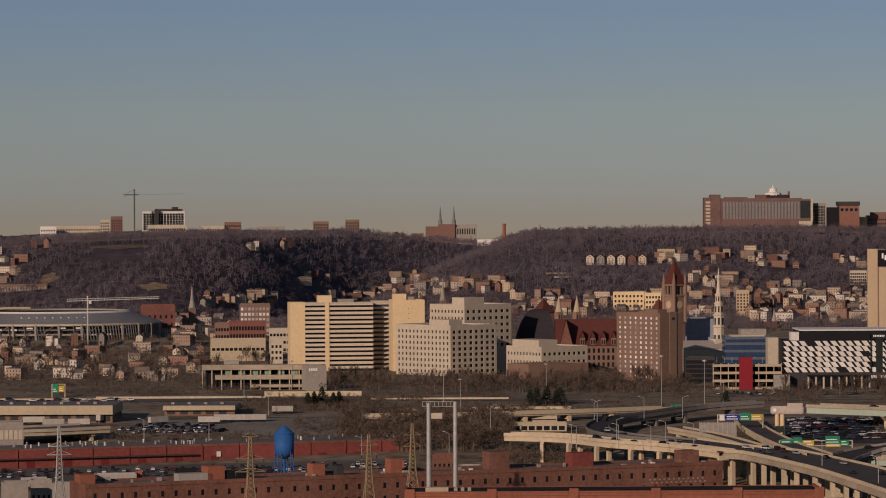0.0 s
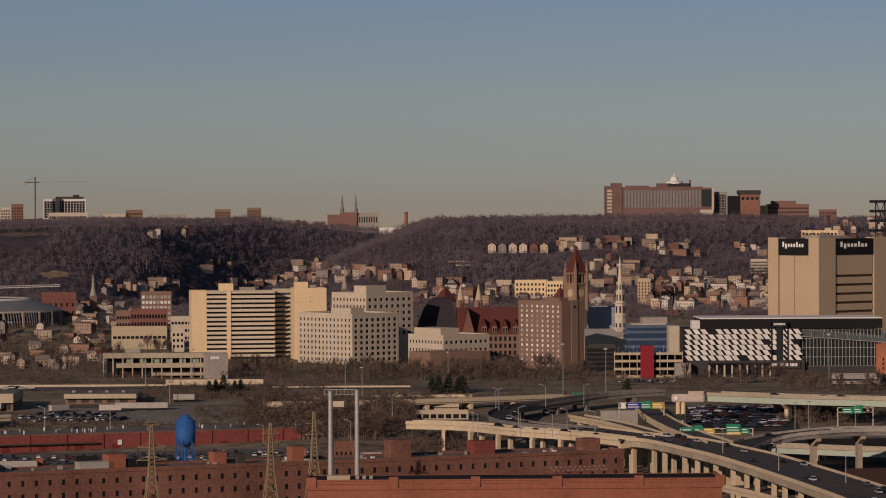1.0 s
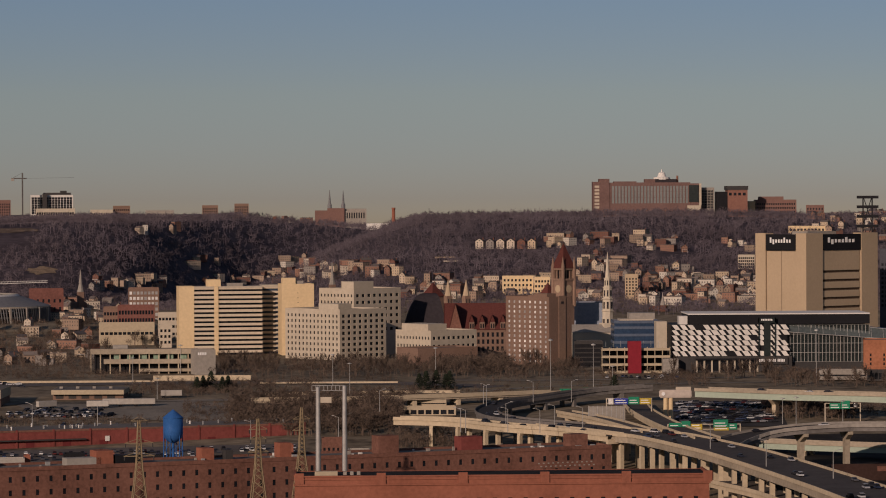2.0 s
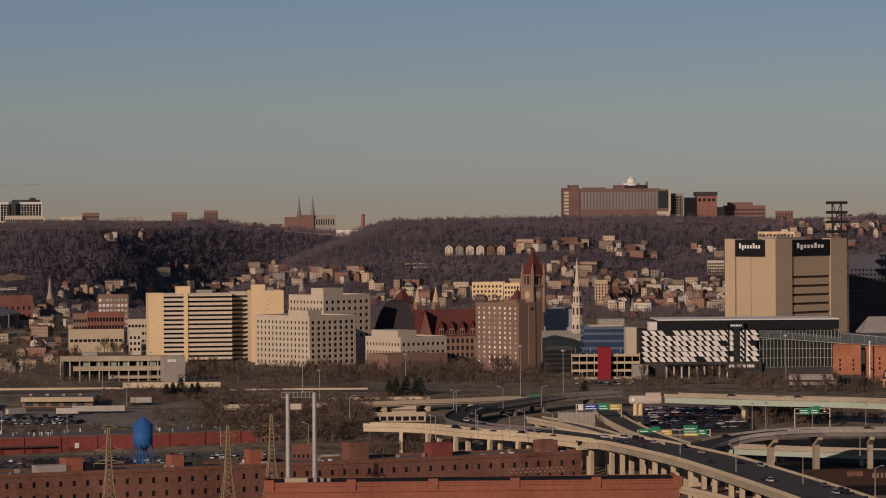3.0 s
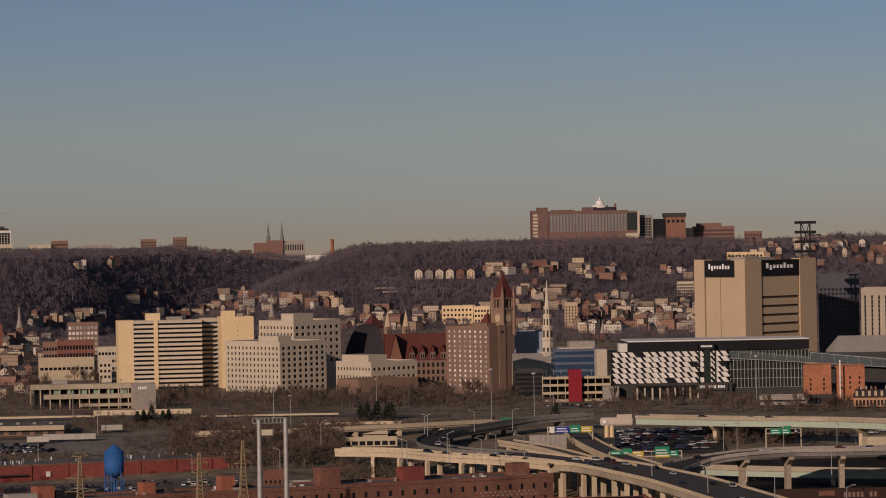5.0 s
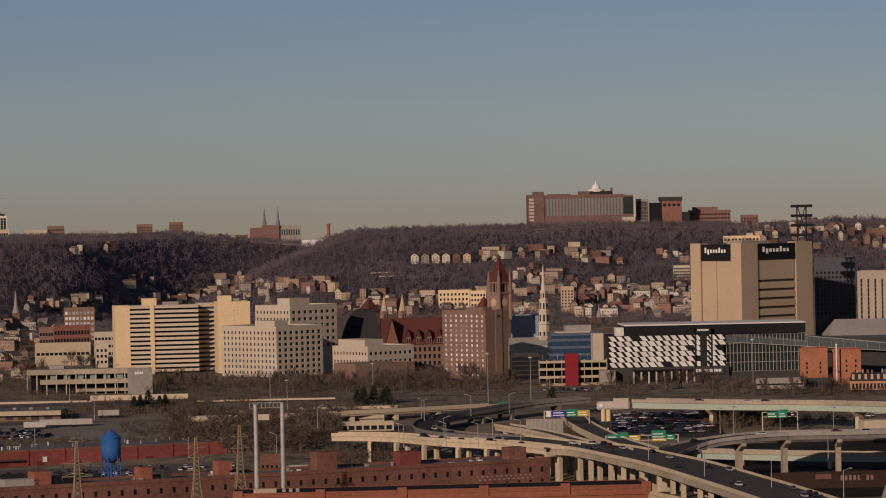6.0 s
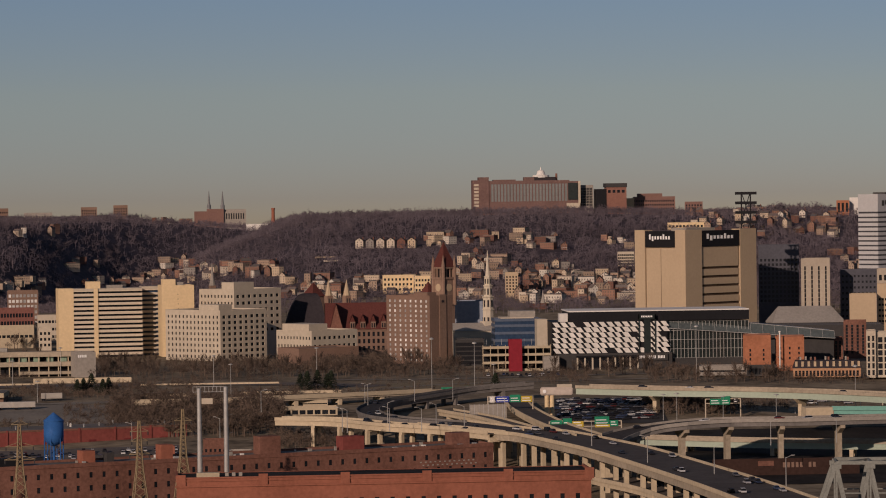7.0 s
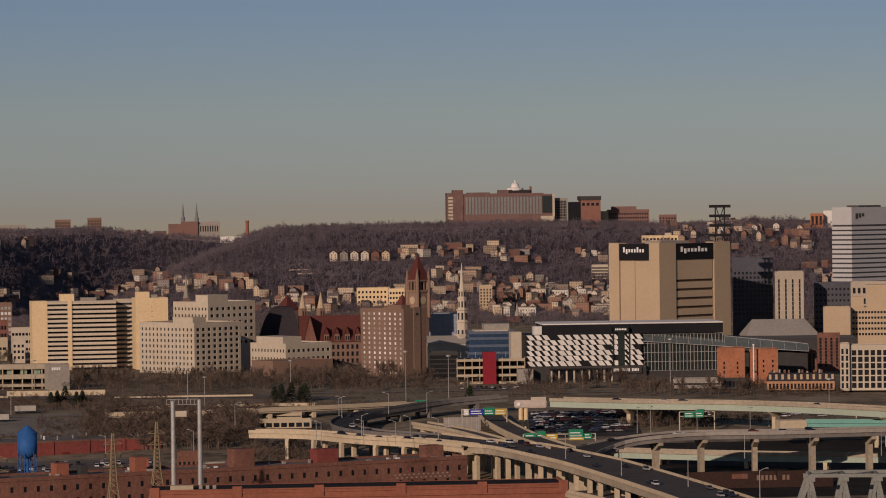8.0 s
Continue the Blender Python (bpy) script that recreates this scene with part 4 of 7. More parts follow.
def twin_spire_church():
    d = 4250
    c = at(754, 560, d)
    b = ground_z(c.x, c.y) - 1
    root = thing("twin_spire_church", pose(c.x, c.y, b, 0, 0, 0), "brick church with two slim dark spires", "church")
    X = lambda a: span(754, a, d)
    Z = lambda e: top(800, e, d) - b
    boxpart("side_wing", root, RIDGEBRICK, 0, 0, 0, X(776), 20, Z(401))
    boxpart("front", root, RIDGEBRICK, X(776), -3, 0, X(806), 20, Z(397))
    boxpart("nave", root, GREYCON, X(806), 0, 0, X(845), 26, Z(402))
    boxpart("nave_roof", root, GREYCON, X(806), 2, Z(402), X(845), 24, Z(398))
    for a in (780, 804):
        bm = bmesh.new()
        lathe(bm, [(2.6, Z(405)), (2.6, Z(391)), (1.6, Z(388)), (1.2, Z(380)), (0.25, Z(365))], 8, X(a), 2)
        part("spire", bm, ZINC, root)
    for k in range(8):
        x = X(810) + k * 3.0
        boxpart("window", root, GLASS, x, -0.2, Z(415), x + 1.4, 0.1, Z(405))
    c = at(893, 560, 4000)
    ch = thing("brick_chimney", pose(c.x, c.y, ground_z(c.x, c.y) - 1), "tall square red brick chimney", "chimney")
    hh = top(893, 396, 4000) - ground_z(c.x, c.y) + 1
    bm = bmesh.new()
    lathe(bm, [(2.2, 0), (1.9, hh - 2), (2.3, hh - 2), (2.3, hh)], 12)
    part("shaft", bm, ORANGE, ch)


twin_spire_church()
ht = simple_block("hilltop_tower", "white gridded hospital tower with a dark service core", 253, 328, 375, 3980, 25, WHITE, (14, 7, 3.0, 2.6, 6, -2), recess=0.6, roof_houses=((0.3, 0.2, 0.95, 0.8, 3.2), (0.7, 0.2, 0.85, 0.7, 5.5)), category="hospital")
for ob in ht[0].children:
    if ob.name.startswith("roof_house"):
        ob.data.materials[0] = CHARCOAL
simple_block("service_core", "dark glass service core of the hilltop tower", 274, 282, 373, 3974, 5, CHARCOAL, category="hospital")
simple_block("tower_podium", "low white podium under the hilltop tower", 262, 331, 399, 3960, 15, PALE, (16, 1, 2.0, 3.0, 3, -2), category="hospital")
simple_block("ridge_block", "small red brick apartment block on the ridge", 197, 218, 384, 3960, 15, RIDGEBRICK, (5, 5, 1.4, 2, 4, -3))
simple_block("ridge_block", "pale stepped block on the ridge", 178, 195, 390, 4000, 15, PALE, (4, 4, 1.6, 2, 4, -2))
simple_block("ridge_block", "long low pale building on the ridge", 72, 100, 402, 3980, 15, WHITE, (6, 2, 1.6, 2, 4, -2))
simple_block("ridge_block", "long low pale building on the ridge", 100, 180, 401, 4010, 15, PALE, (16, 2, 1.6, 2, 4, -2))
simple_block("ridge_block", "low brick building on the ridge", 555, 583, 393, 3990, 15, BROWN, (7, 3, 1.4, 2, 4, -2))
simple_block("ridge_block", "low brick building on the ridge", 612, 637, 390, 4000, 15, BROWN, (6, 3, 1.4, 2, 4, -2))
simple_block("ridge_block", "low tan building on the ridge", 398, 428, 394, 4010, 12, BROWN, (8, 2, 1.4, 2, 4, -2))
simple_block("ridge_block", "low pale building on the ridge", 358, 398, 401, 4000, 12, PALE, (9, 1, 1.4, 2, 4, -2))
simple_block("ridge_block", "low pale building on the ridge", 455, 505, 402, 4000, 12, GREYCON, (10, 1, 1.4, 2, 4, -2))
simple_block("valley_shed", "long white shed at the valley head", 845, 884, 425, 4020, 12, WHITE, None)
simple_block("ridge_school", "long red brick building along the ridge", 1076, 1152, 372, 3660, 20, RIDGEBRICK, (18, 3, 1.5, 2, 4, -2), s=2, roof_houses=((0.1, 0.2, 0.7, 0.8, 4),))
simple_block("ridge_block", "cream corner block on the ridge", 1063, 1079, 375, 3640, 18, CREAM, None, s=2)
simple_block("ridge_block", "red brick apartments on the ridge", 1168, 1200, 381, 3650, 16, RIDGEBRICK, (6, 3, 1.6, 2, 4, -2), s=2)
simple_block("ridge_tower", "orange sunlit apartment block on the ridge", 1436, 1459, 379, 3470, 15, BRIGHTBRICK, (3, 6, 2.4, 2.4, 4, -2), s=2)
simple_block("ridge_tower", "pale apartment tower on the ridge", 1459, 1482, 374, 3480, 15, WHITE, None, s=2)
simple_block("hillside_school", "pale stone school with tall windows", 1137, 1203, 418, 3350, 15, CREAM, (10, 2, 2.2, 5, 3, -2), s=2)
simple_block("hillside_flats", "cream apartment block with many windows", 1048, 1078, 470, 3080, 15, PALE, (8, 4, 1.4, 1.6, 1, -1), s=2)
simple_block("hillside_flats", "red brick flats with tall bays", 1228, 1263, 488, 3120, 14, DARKBRICK, (6, 3, 1.5, 2.2, 1, -1))
simple_block("flatiron_block", "narrow tan brick block standing above houses", 1303, 1326, 515, 2850, 14, TAN, (4, 6, 1.2, 1.5, 4, -2))
simple_block("cream_flats", "long cream building with a flat roof", 1085, 1140, 518, 2900, 12, CREAM, (8, 3, 1.6, 2, 2, -1))
simple_block("cream_flats", "cream building with a flat roof", 1142, 1170, 520, 2890, 12, CREAM, (5, 3, 1.6, 2, 2, -1))
simple_block("tan_flats", "tan stepped building on the slope", 965, 1004, 497, 3150, 14, TAN, (6, 3, 1.6, 2, 2, -1))
simple_block("tan_flats", "tan stepped building on the slope", 980, 1008, 508, 3120, 10, PALE, (5, 3, 1.6, 2, 2, -1))

# west end, by the stadium
simple_block("brick_school", "dark red brick school with tall windows", 405, 470, 570, 2560, 16, DULLRED, (12, 3, 1.6, 3.0, 2, -2), base=4)
simple_block("brick_wing", "red-brown brick wing with a flat roof", 380, 406, 573, 2570, 14, BROWN, (5, 3, 1.6, 2.4, 2, -2), base=4)
simple_block("brick_midrise", "tan and dark brick midrise with bays", 424, 478, 539, 2700, 14, BROWN, (8, 6, 2.0, 2.4, 2, -1.5), base=6, glass=SOFTGLASS)
simple_block("brick_factory", "red brick factory with a row of roof vents", 249, 310, 541, 2750, 18, DULLRED, (6, 3, 1.6, 2.8, 2, -6), base=6)
simple_block("pale_flats", "pale low building beside the school", 476, 513, 583, 2500, 12, PALE, (6, 3, 1.8, 2.0, 2, -1.5), base=2)
simple_block("pale_flats", "low cream building with windows", 478, 500, 605, 2420, 12, PALE, (3, 3, 1.6, 2.0, 2, -1.5), base=0)
simple_block("long_low_hall", "long low grey building with a flat roof", 372, 470, 601, 2450, 12, FASCIA, (12, 1, 2.5, 2.0, 4, -2), base=0)
simple_block("tan_hall", "tan building beyond the stadium", 0, 54, 546, 2780, 16, TAN, (8, 3, 1.6, 1.8, 3, -1.5), base=8)
simple_block("brick_rows", "long brick apartment row on the slope", -10, 84, 505, 3080, 14, BROWN, (18, 3, 1.6, 2.2, 2, -1.5), glass=SOFTGLASS)


# ---- roads and viaducts ----
def smooth_line(pts, step=8.0):
    """A smooth curve through a few control points."""
    pts = [Vector(p) for p in pts]
    ext = [pts[0] * 2 - pts[1]] + pts + [pts[-1] * 2 - pts[-2]]
    out = []
    for p0, p1, p2, p3 in zip(ext, ext[1:], ext[2:], ext[3:]):
        n = max(2, int((p2 - p1).length / step))
        for k in range(n):
            t = k / n
            out.append(0.5 * ((2 * p1) + (p2 - p0) * t + (2 * p0 - 5 * p1 + 4 * p2 - p3) * t * t + (3 * p1 - p0 - 3 * p2 + p3) * t ** 3))
    out.append(pts[-1])
    return out


def sides_of(line):
    res = []
    for i, p in enumerate(line):
        q = line[min(i + 1, len(line) - 1)] - line[max(i - 1, 0)]
        res.append(Vector((q.y, -q.x, 0)).normalized())
    return res


def sweep(bm, line, nrm, x0, x1, z0, z1):
    """A bar of rectangular section, x0 to x1 beside the line and z0 to z1 over it."""
    rings = []
    for p, n in zip(line, nrm):
        rings.append([bm.verts.new(p + n * x + Vector((0, 0, z))) for x, z in ((x0, z0), (x1, z0), (x1, z1), (x0, z1))])
    for a, b in zip(rings, rings[1:]):
        for i in range(4):
            j = (i + 1) % 4
            bm.faces.new((a[i], a[j], b[j], b[i]))
    bm.faces.new(rings[0][::-1]), bm.faces.new(rings[-1])


def pier(root, p, n, half, material, kind):
    zg = ground_z(p.x, p.y) - 0.5
    u = Vector((-n.y, n.x, 0))
    bm = bmesh.new()
    if p.z - 2.5 - zg < 1.5:
        return
    m = Matrix((( n.x, u.x, 0, p.x), (n.y, u.y, 0, p.y), (0, 0, 1, 0), (0, 0, 0, 1)))
    if kind == "hammer":
        w = half * 0.92
        box(bm, -1.9, -1.1, zg, 1.9, 1.1, p.z - 6.4)
        pts = [(-1.9, p.z - 6.4), (1.9, p.z - 6.4), (w, p.z - 3.9), (w, p.z - 2.0), (-w, p.z - 2.0), (-w, p.z - 3.9)]
        fr, bk = [bm.verts.new((x, -1.1, z)) for x, z in pts], [bm.verts.new((x, 1.1, z)) for x, z in pts]
        bm.faces.new(fr), bm.faces.new(bk[::-1])
        for i in range(6):
            bm.faces.new((fr[i], bk[i], bk[(i + 1) % 6], fr[(i + 1) % 6]))
    else:
        box(bm, -half * 0.9, -1.0, p.z - 3.9, half * 0.9, 1.0, p.z - 1.9)
        cols = max(2, int(half / 4.5) + 1)
        for k in range(cols):
            x = -half * 0.75 + 1.5 * half * k / (cols - 1)
            box(bm, x - 0.9, -0.9, zg, x + 0.9, 0.9, p.z - 3.9)
    ob = part("pier", bm, material, root)
    ob.matrix_world = m


def viaduct(label, pts, wide, girder=CONCRETE, rail=CONCRETE, deck=ASPHALT, gap=30, kind="bent", girder_deep=1.9, rail_high=1.0, piers=CONCRETE, name="viaduct", lamps=0):
    line = smooth_line(pts)
    nrm = sides_of(line)
    h = wide / 2
    root = thing(name, Matrix(), label, "road bridge")
    bm = bmesh.new()
    sweep(bm, line, nrm, -h, h, -0.5, 0)
    part("deck", bm, deck, root)
    for k in (-1, 1):
        bm = bmesh.new()
        x = sorted((k * h, k * (h + 0.35)))
        sweep(bm, line, nrm, x[0], x[1], -0.6, rail_high)
        part("parapet", bm, rail, root)
        bm = bmesh.new()
        x = sorted((k * (h - 0.3), k * (h - 0.9)))
        sweep(bm, line, nrm, x[0], x[1], -0.5 - girder_deep, -0.5)
        part("girder", bm, girder, root)
    run, want = 0.0, gap * 0.5
    for i in range(1, len(line)):
        run += (line[i] - line[i - 1]).length
        if run >= want and gap:
            pier(root, line[i], nrm[i], h, piers, kind)
            want += gap
    return root, line, nrm, h


# Girder takes a darker concrete to paint the shade below the sunlit parapet.
V1 = viaduct("wide sunlit concrete motorway viaduct on tall piers", [on(1190, 780, 0), on(1305, 795, 0), on(915, 790, 0, 2), on(1005, 808, 0, 2), on(1060, 821, 0, 2), on(1154, 849, 0, 2), on(1251, 880, 0, 2), on(1335, 910, 0, 2)], 26, girder_deep=2.8, girder=WEATHERSHADE, deck=DECKTAR, gap=23)
V1B = viaduct("narrow concrete approach ramp on piers", [on(898, 769, 0), on(1000, 772, 0), on(1100, 782, 0), on(1200, 789, 0), on(1285, 799, -0.1)], 9, deck=DECKTAR, gap=24, girder_deep=2.4)
R1 = viaduct("dark asphalt loop ramp with dark parapets", [on(1345, 712, 5), on(1240, 720, 3.5), on(1150, 733, 1.5), on(1085, 743, 0.5), on(1057, 757, 0.2), on(1095, 770, 0.1), on(1215, 781, 0.1)], 11, girder=SHADEDCON, rail=SHADEDCON, piers=SHADEDCON, deck=DARKSHADED)
viaduct("asphalt slip road between concrete parapets", [on(1318, 738, -1), on(1335, 757, -0.6), on(1385, 783, -0.2), on(1450, 806, 0.05)], 11, gap=0, deck=DECKTAR)
viaduct("pale concrete slip ramp beside the loop", [on(1195, 758, -3), on(1260, 770, -1.5), on(1310, 783, -0.3), on(1350, 795, 0.05)], 8, gap=24)
V2 = viaduct("long viaduct with pale green girders", [on(985, 707, 6, 2), on(1060, 709, 6, 2), on(1150, 711, 6, 2), on(1300, 713, 6, 2), on(1450, 718, 6, 2), on(1640, 728, 6, 2)], 13, girder=GREENGIRDER, rail=WEATHERSHADE, girder_deep=3.2, rail_high=1.0, gap=80, kind="hammer")
viaduct("flyover with teal girders", [on(1424, 746, 0, 2), on(1520, 746, 0, 2), on(1660, 746, 0, 2)], 10, girder=TEAL, rail=TEAL, girder_deep=2.0, gap=60, rail_high=0.8)
# Deck and girders are coloured dark for the shade lying on this ramp.
V4 = viaduct("curving elevated ramp on hammerhead piers", [on(1012, 812, -2, 2), on(1040, 797, -1, 2), on(1090, 782, 1.5, 2), on(1160, 772, 3.5, 2), on(1240, 767, 4, 2), on(1380, 765, 4, 2), on(1640, 758, 4, 2)], 15, girder=SHADEDCON, rail=GREYCON, piers=WEATHERSHADE, gap=27, kind="hammer", deck=DARKSHADED)
viaduct("low viaduct with pale green girders", [on(1095, 797, -9, 2), on(1230, 801, -9, 2), on(1400, 804, -9, 2), on(1640, 806, -9, 2)], 10, girder=GREENGIRDER, rail=WEATHERSHADE, girder_deep=2.8, gap=40)
viaduct("lower motorway deck under the main viaduct", [on(1040, 868, -10, 2), on(1130, 888, -10, 2), on(1200, 912, -10, 2)], 20, gap=0)
viaduct("pale overpass across the motorway", [on(640, 736, 1), on(760, 735, 1), on(925, 731, 1), on(1050, 727, 1), on(1180, 722, 1)], 10, girder=WEATHERSHADE, rail=FASCIA, gap=24, girder_deep=1.0, rail_high=0.9)


def sheet(name, label, pts, wide, material, lift=0.25, category="road"):
    line = smooth_line(pts, 12)
    for p in line:
        p.z = ground_z(p.x, p.y) + lift
    nrm = sides_of(line)
    bm = bmesh.new()
    n = max(1, int(wide / 12))
    prev = None
    for p, s_ in zip(line, nrm):
        row = []
        for k in range(n + 1):
            q = p + s_ * (wide * (k / n - 0.5))
            row.append(bm.verts.new((q.x, q.y, ground_z(q.x, q.y) + lift)))
        if prev:
            for k in range(n):
                bm.faces.new((prev[k], prev[k + 1], row[k + 1], row[k]))
        prev = row
    return tagged(new(name, mesh(name, bm, material)), label, category, kind="structure")


sheet("road", "grey motorway crossing behind the bare trees", [land(-120, 716), land(300, 709), land(650, 706), land(900, 708), land(1080, 714)], 26, ASPHALT)
p, q = on(1376, 747, 0, 2), on(1424, 746, 0, 2)
bm = bmesh.new()
sweep(bm, [p, q], sides_of([p, q]), -5.5, 5.5, -6.5, 0.9)
tagged(new("abutment", mesh("abutment", bm, CONCRETE)), "pale concrete bridge abutment", "abutment")
# Sheet paints the viaducts' shadow onto the ground below them.
sheet("pavement", "yard under the viaducts, coloured near-black for shade", [land(1030, 842, 2), land(1250, 834, 2), land(1640, 826, 2)], 220, SHADEBLACK, category="yard")
sheet("verge", "dry brown grass beside the motorway", [land(1000, 718), land(1180, 712), land(1340, 714)], 50, VERGE, lift=0.12, category="grass")
sheet("verge", "dry grass strip between roads", [land(420, 716), land(650, 718), land(850, 720)], 22, VERGE, lift=0.12, category="grass")
sheet("road", "worn pale access road by the sheds", [land(120, 746), land(300, 742), land(520, 738), land(640, 736)], 14, LOT)
sheet("road", "pale lane beyond the thicket", [land(620, 722), land(780, 720), land(900, 719)], 8, LOT)
sheet("road", "pale service road over the brown grass", [land(1040, 722), land(1200, 712), land(1360, 709), land(1568, 706)], 7, LOT)
sheet("road", "pale frontage road below the offices", [land(1000, 702), land(1200, 702), land(1400, 699), land(1568, 697)], 10, LOT)
sheet("pavement", "worn grey parking lot with tyre tracks", [land(250, 756), land(420, 752), land(650, 760)], 95, LOT, category="parking lot")
sheet("pavement", "dark crowded parking lot under the viaduct", [land(930, 748, 2), land(1125, 746, 2)], 120, DARKSHADED, category="parking lot")
sheet("pavement", "asphalt yard behind the long brick building", [land(-60, 846), land(300, 838), land(740, 828)], 60, ASPHALT, category="yard")
for a0, a1, e, hgt in ((468, 640, 699, 3.0), (655, 900, 705, 1.2), (0, 200, 706, 1.0), (830, 1010, 722, 1.5), (665, 760, 725, 1.5), (170, 470, 703, 1.2)):
    p, q = land(a0, e + 3), land(a1, e + 2)
    line = smooth_line([p, (p + q) / 2, q], 15)
    for v in line:
        v.z = ground_z(v.x, v.y)
    bm = bmesh.new()
    sweep(bm, line, sides_of(line), -0.3, 0.3, -1, hgt)
    tagged(new("retaining_wall", mesh("retaining_wall", bm, CONCRETE)), "low pale concrete wall along the motorway", "wall")


# ---- near industrial strip ----
def long_brick_building():
    phi = 22.5
    d = 1300
    c = at(150, 600, d)
    b = -20
    H = top(150, 862, d) - b
    W = 274.0
    root = thing("long_warehouse", pose(c.x, c.y, b, 0, 0, phi), "very long old brick freight warehouse with small arched windows", "warehouse")
    building(root, W, 22, H, DARKBRICK, right=(50, 3, 1.3, 2.2, 1, W - 1, 5.5, H - 1.2), recess=0.25, coping=1.0, glass=GLASS)
    boxpart("cornice", root, DARKBRICK, -0.2, -0.3, H - 0.5, W + 0.2, 0, H + 0.1)
    for x, w, dp, hh, m in ((0.2, 6, 8, 4, ORANGE), (52, 7, 8, 5.5, ORANGE), (96, 5, 7, 5, ORANGE), (129, 5, 6, 6.0, ORANGE), (172, 9.0, 7, 7.4, DARKBRICK), (209, 9.5, 7, 5.8, REDPAINT), (259, 8, 7, 5.2, DARKBRICK), (106, 3, 4, 4, CHARCOAL), (40, 14, 6, 3, DINGY), (60, 11, 6, 3.5, BLACK)):
        boxpart("roof_house", root, m, x, 8, H, x + w, 8 + dp, H + hh)
    rng = random.Random(8)
    for k in range(30):
        x, y = rng.uniform(5, W - 5), rng.uniform(3, 19)
        w, hh = rng.uniform(0.6, 2.2), rng.uniform(0.6, 1.8)
        boxpart("roof_vent", root, rng.choice((WHITE, GREYCON, STEEL)), x, y, H, x + w, y + w, H + hh)
    for k in range(24):
        boxpart("sign_bar", root, GREYCON, 240 + k * 1.1, -0.08, H - 5.9 - (1.3 if k % 2 else 0), 240.8 + k * 1.1, 0.02, H - 5.4 - (1.3 if k % 2 else 0))


long_brick_building()


def near_brick_building():
    d = 1180
    c = at(716, 600, d)
    b = -22
    H = top(1000, 872, d) - b
    W = span(716, 1453, d)
    root = thing("brick_powerhouse", pose(c.x, c.y, b, 0, 0, 0.4), "large orange-red brick building with a stepped parapet", "warehouse")
    # Roof colour is near black, painting the shadow behind the front parapet.
    building(root, W, 24, H, ORANGE, roof=SHADEBLACK, right=(26, 2, 1.5, 2.8, 2, W - 2, H - 16, H - 6.6), recess=0.4, coping=0.1, left=(3, 4, 1.6, 3.0, 1, 15, 2, H - 7))
    boxpart("cornice", root, ORANGE, -0.4, -0.5, H - 3.0, W + 0.4, 0, H - 2.4)
    boxpart("cornice", root, ORANGE, -0.3, -0.35, H - 1.0, W + 0.3, 0, H - 0.5)
    boxpart("parapet", root, ORANGE, -0.3, -0.3, H, W + 0.3, 0.6, H + 0.5)
    boxpart("parapet", root, ORANGE, -0.3, 23.4, H, W + 0.3, 24, H + 0.2)
    boxpart("parapet", root, ORANGE, -0.3, 0.6, H, 0.5, 23.4, H + 0.9)
    boxpart("parapet", root, ORANGE, W - 0.5, 0.6, H, W + 0.3, 23.4, H + 0.9)
    for k in range(6):
        x = W * k / 5 * 0.985
        boxpart("parapet_pier", root, ORANGE, x, -0.6, H - 2.4, x + 3.2, 0.7, H + 1.4)
    boxpart("roof_tank", root, FASCIA, 7, 6, H, 15, 9, H + 1.5)
    for k in range(3):
        boxpart("roof_vent", root, GREYCON, 17 + k * 2.4, 8, H, 18.2 + k * 2.4, 9.5, H + 1.3)
    # two steel transmission poles with short arms
    for a, et in ((758, 714), (805, 712)):
        p = at(a + 1, 800, d + 45)
        zg, zt = ground_z(p.x, p.y) - 0.5, top(a, et, d + 45)
        pole = thing("transmission_pole", pose(p.x, p.y, zg), "pale tapered steel transmission pole", "utility pole", "transmission poles")
        bm = bmesh.new()
        lathe(bm, [(1.15, 0), (0.75, zt - zg), (0.2, zt - zg + 0.3)], 14)
        part("shaft", bm, STEEL, pole)
        for k in range(4):
            z = zt - zg - 4 - k * 6.5
            bm = bmesh.new()
            beam(bm, (0, 0, z), (2.6 if a > 780 else -1.8, -0.5, z + 0.9), 0.13)
            part("arm", bm, DARKSTEEL, pole)
    p = at(763, 740, d + 44)
    boxp = thing("pole_sign", pose(p.x, p.y, p.z), "small pale board bolted to the pole", "sign")
    boxpart("board", boxp, PALE, 0, 0, -0.3, 4, 0.2, 1.8)
    # lattice crossbeam between the pole tops
    p = at(748, 720, d + 46)
    cb = thing("crossbeam", pose(p.x, p.y, p.z), "pale lattice crossbeam joining two poles", "crossbeam")
    L = span(748, 806, d)
    for z in (0, 1.9):
        bm = bmesh.new()
        beam(bm, (0, 0, z), (L, 0, z), 0.1)
        part("chord", bm, STEEL, cb)
    for k in range(9):
        bm = bmesh.new()
        beam(bm, (L * k / 8, 0, 0), (L * k / 8, 0, 1.9), 0.1)
        part("strut", bm, STEEL, cb)


near_brick_building()


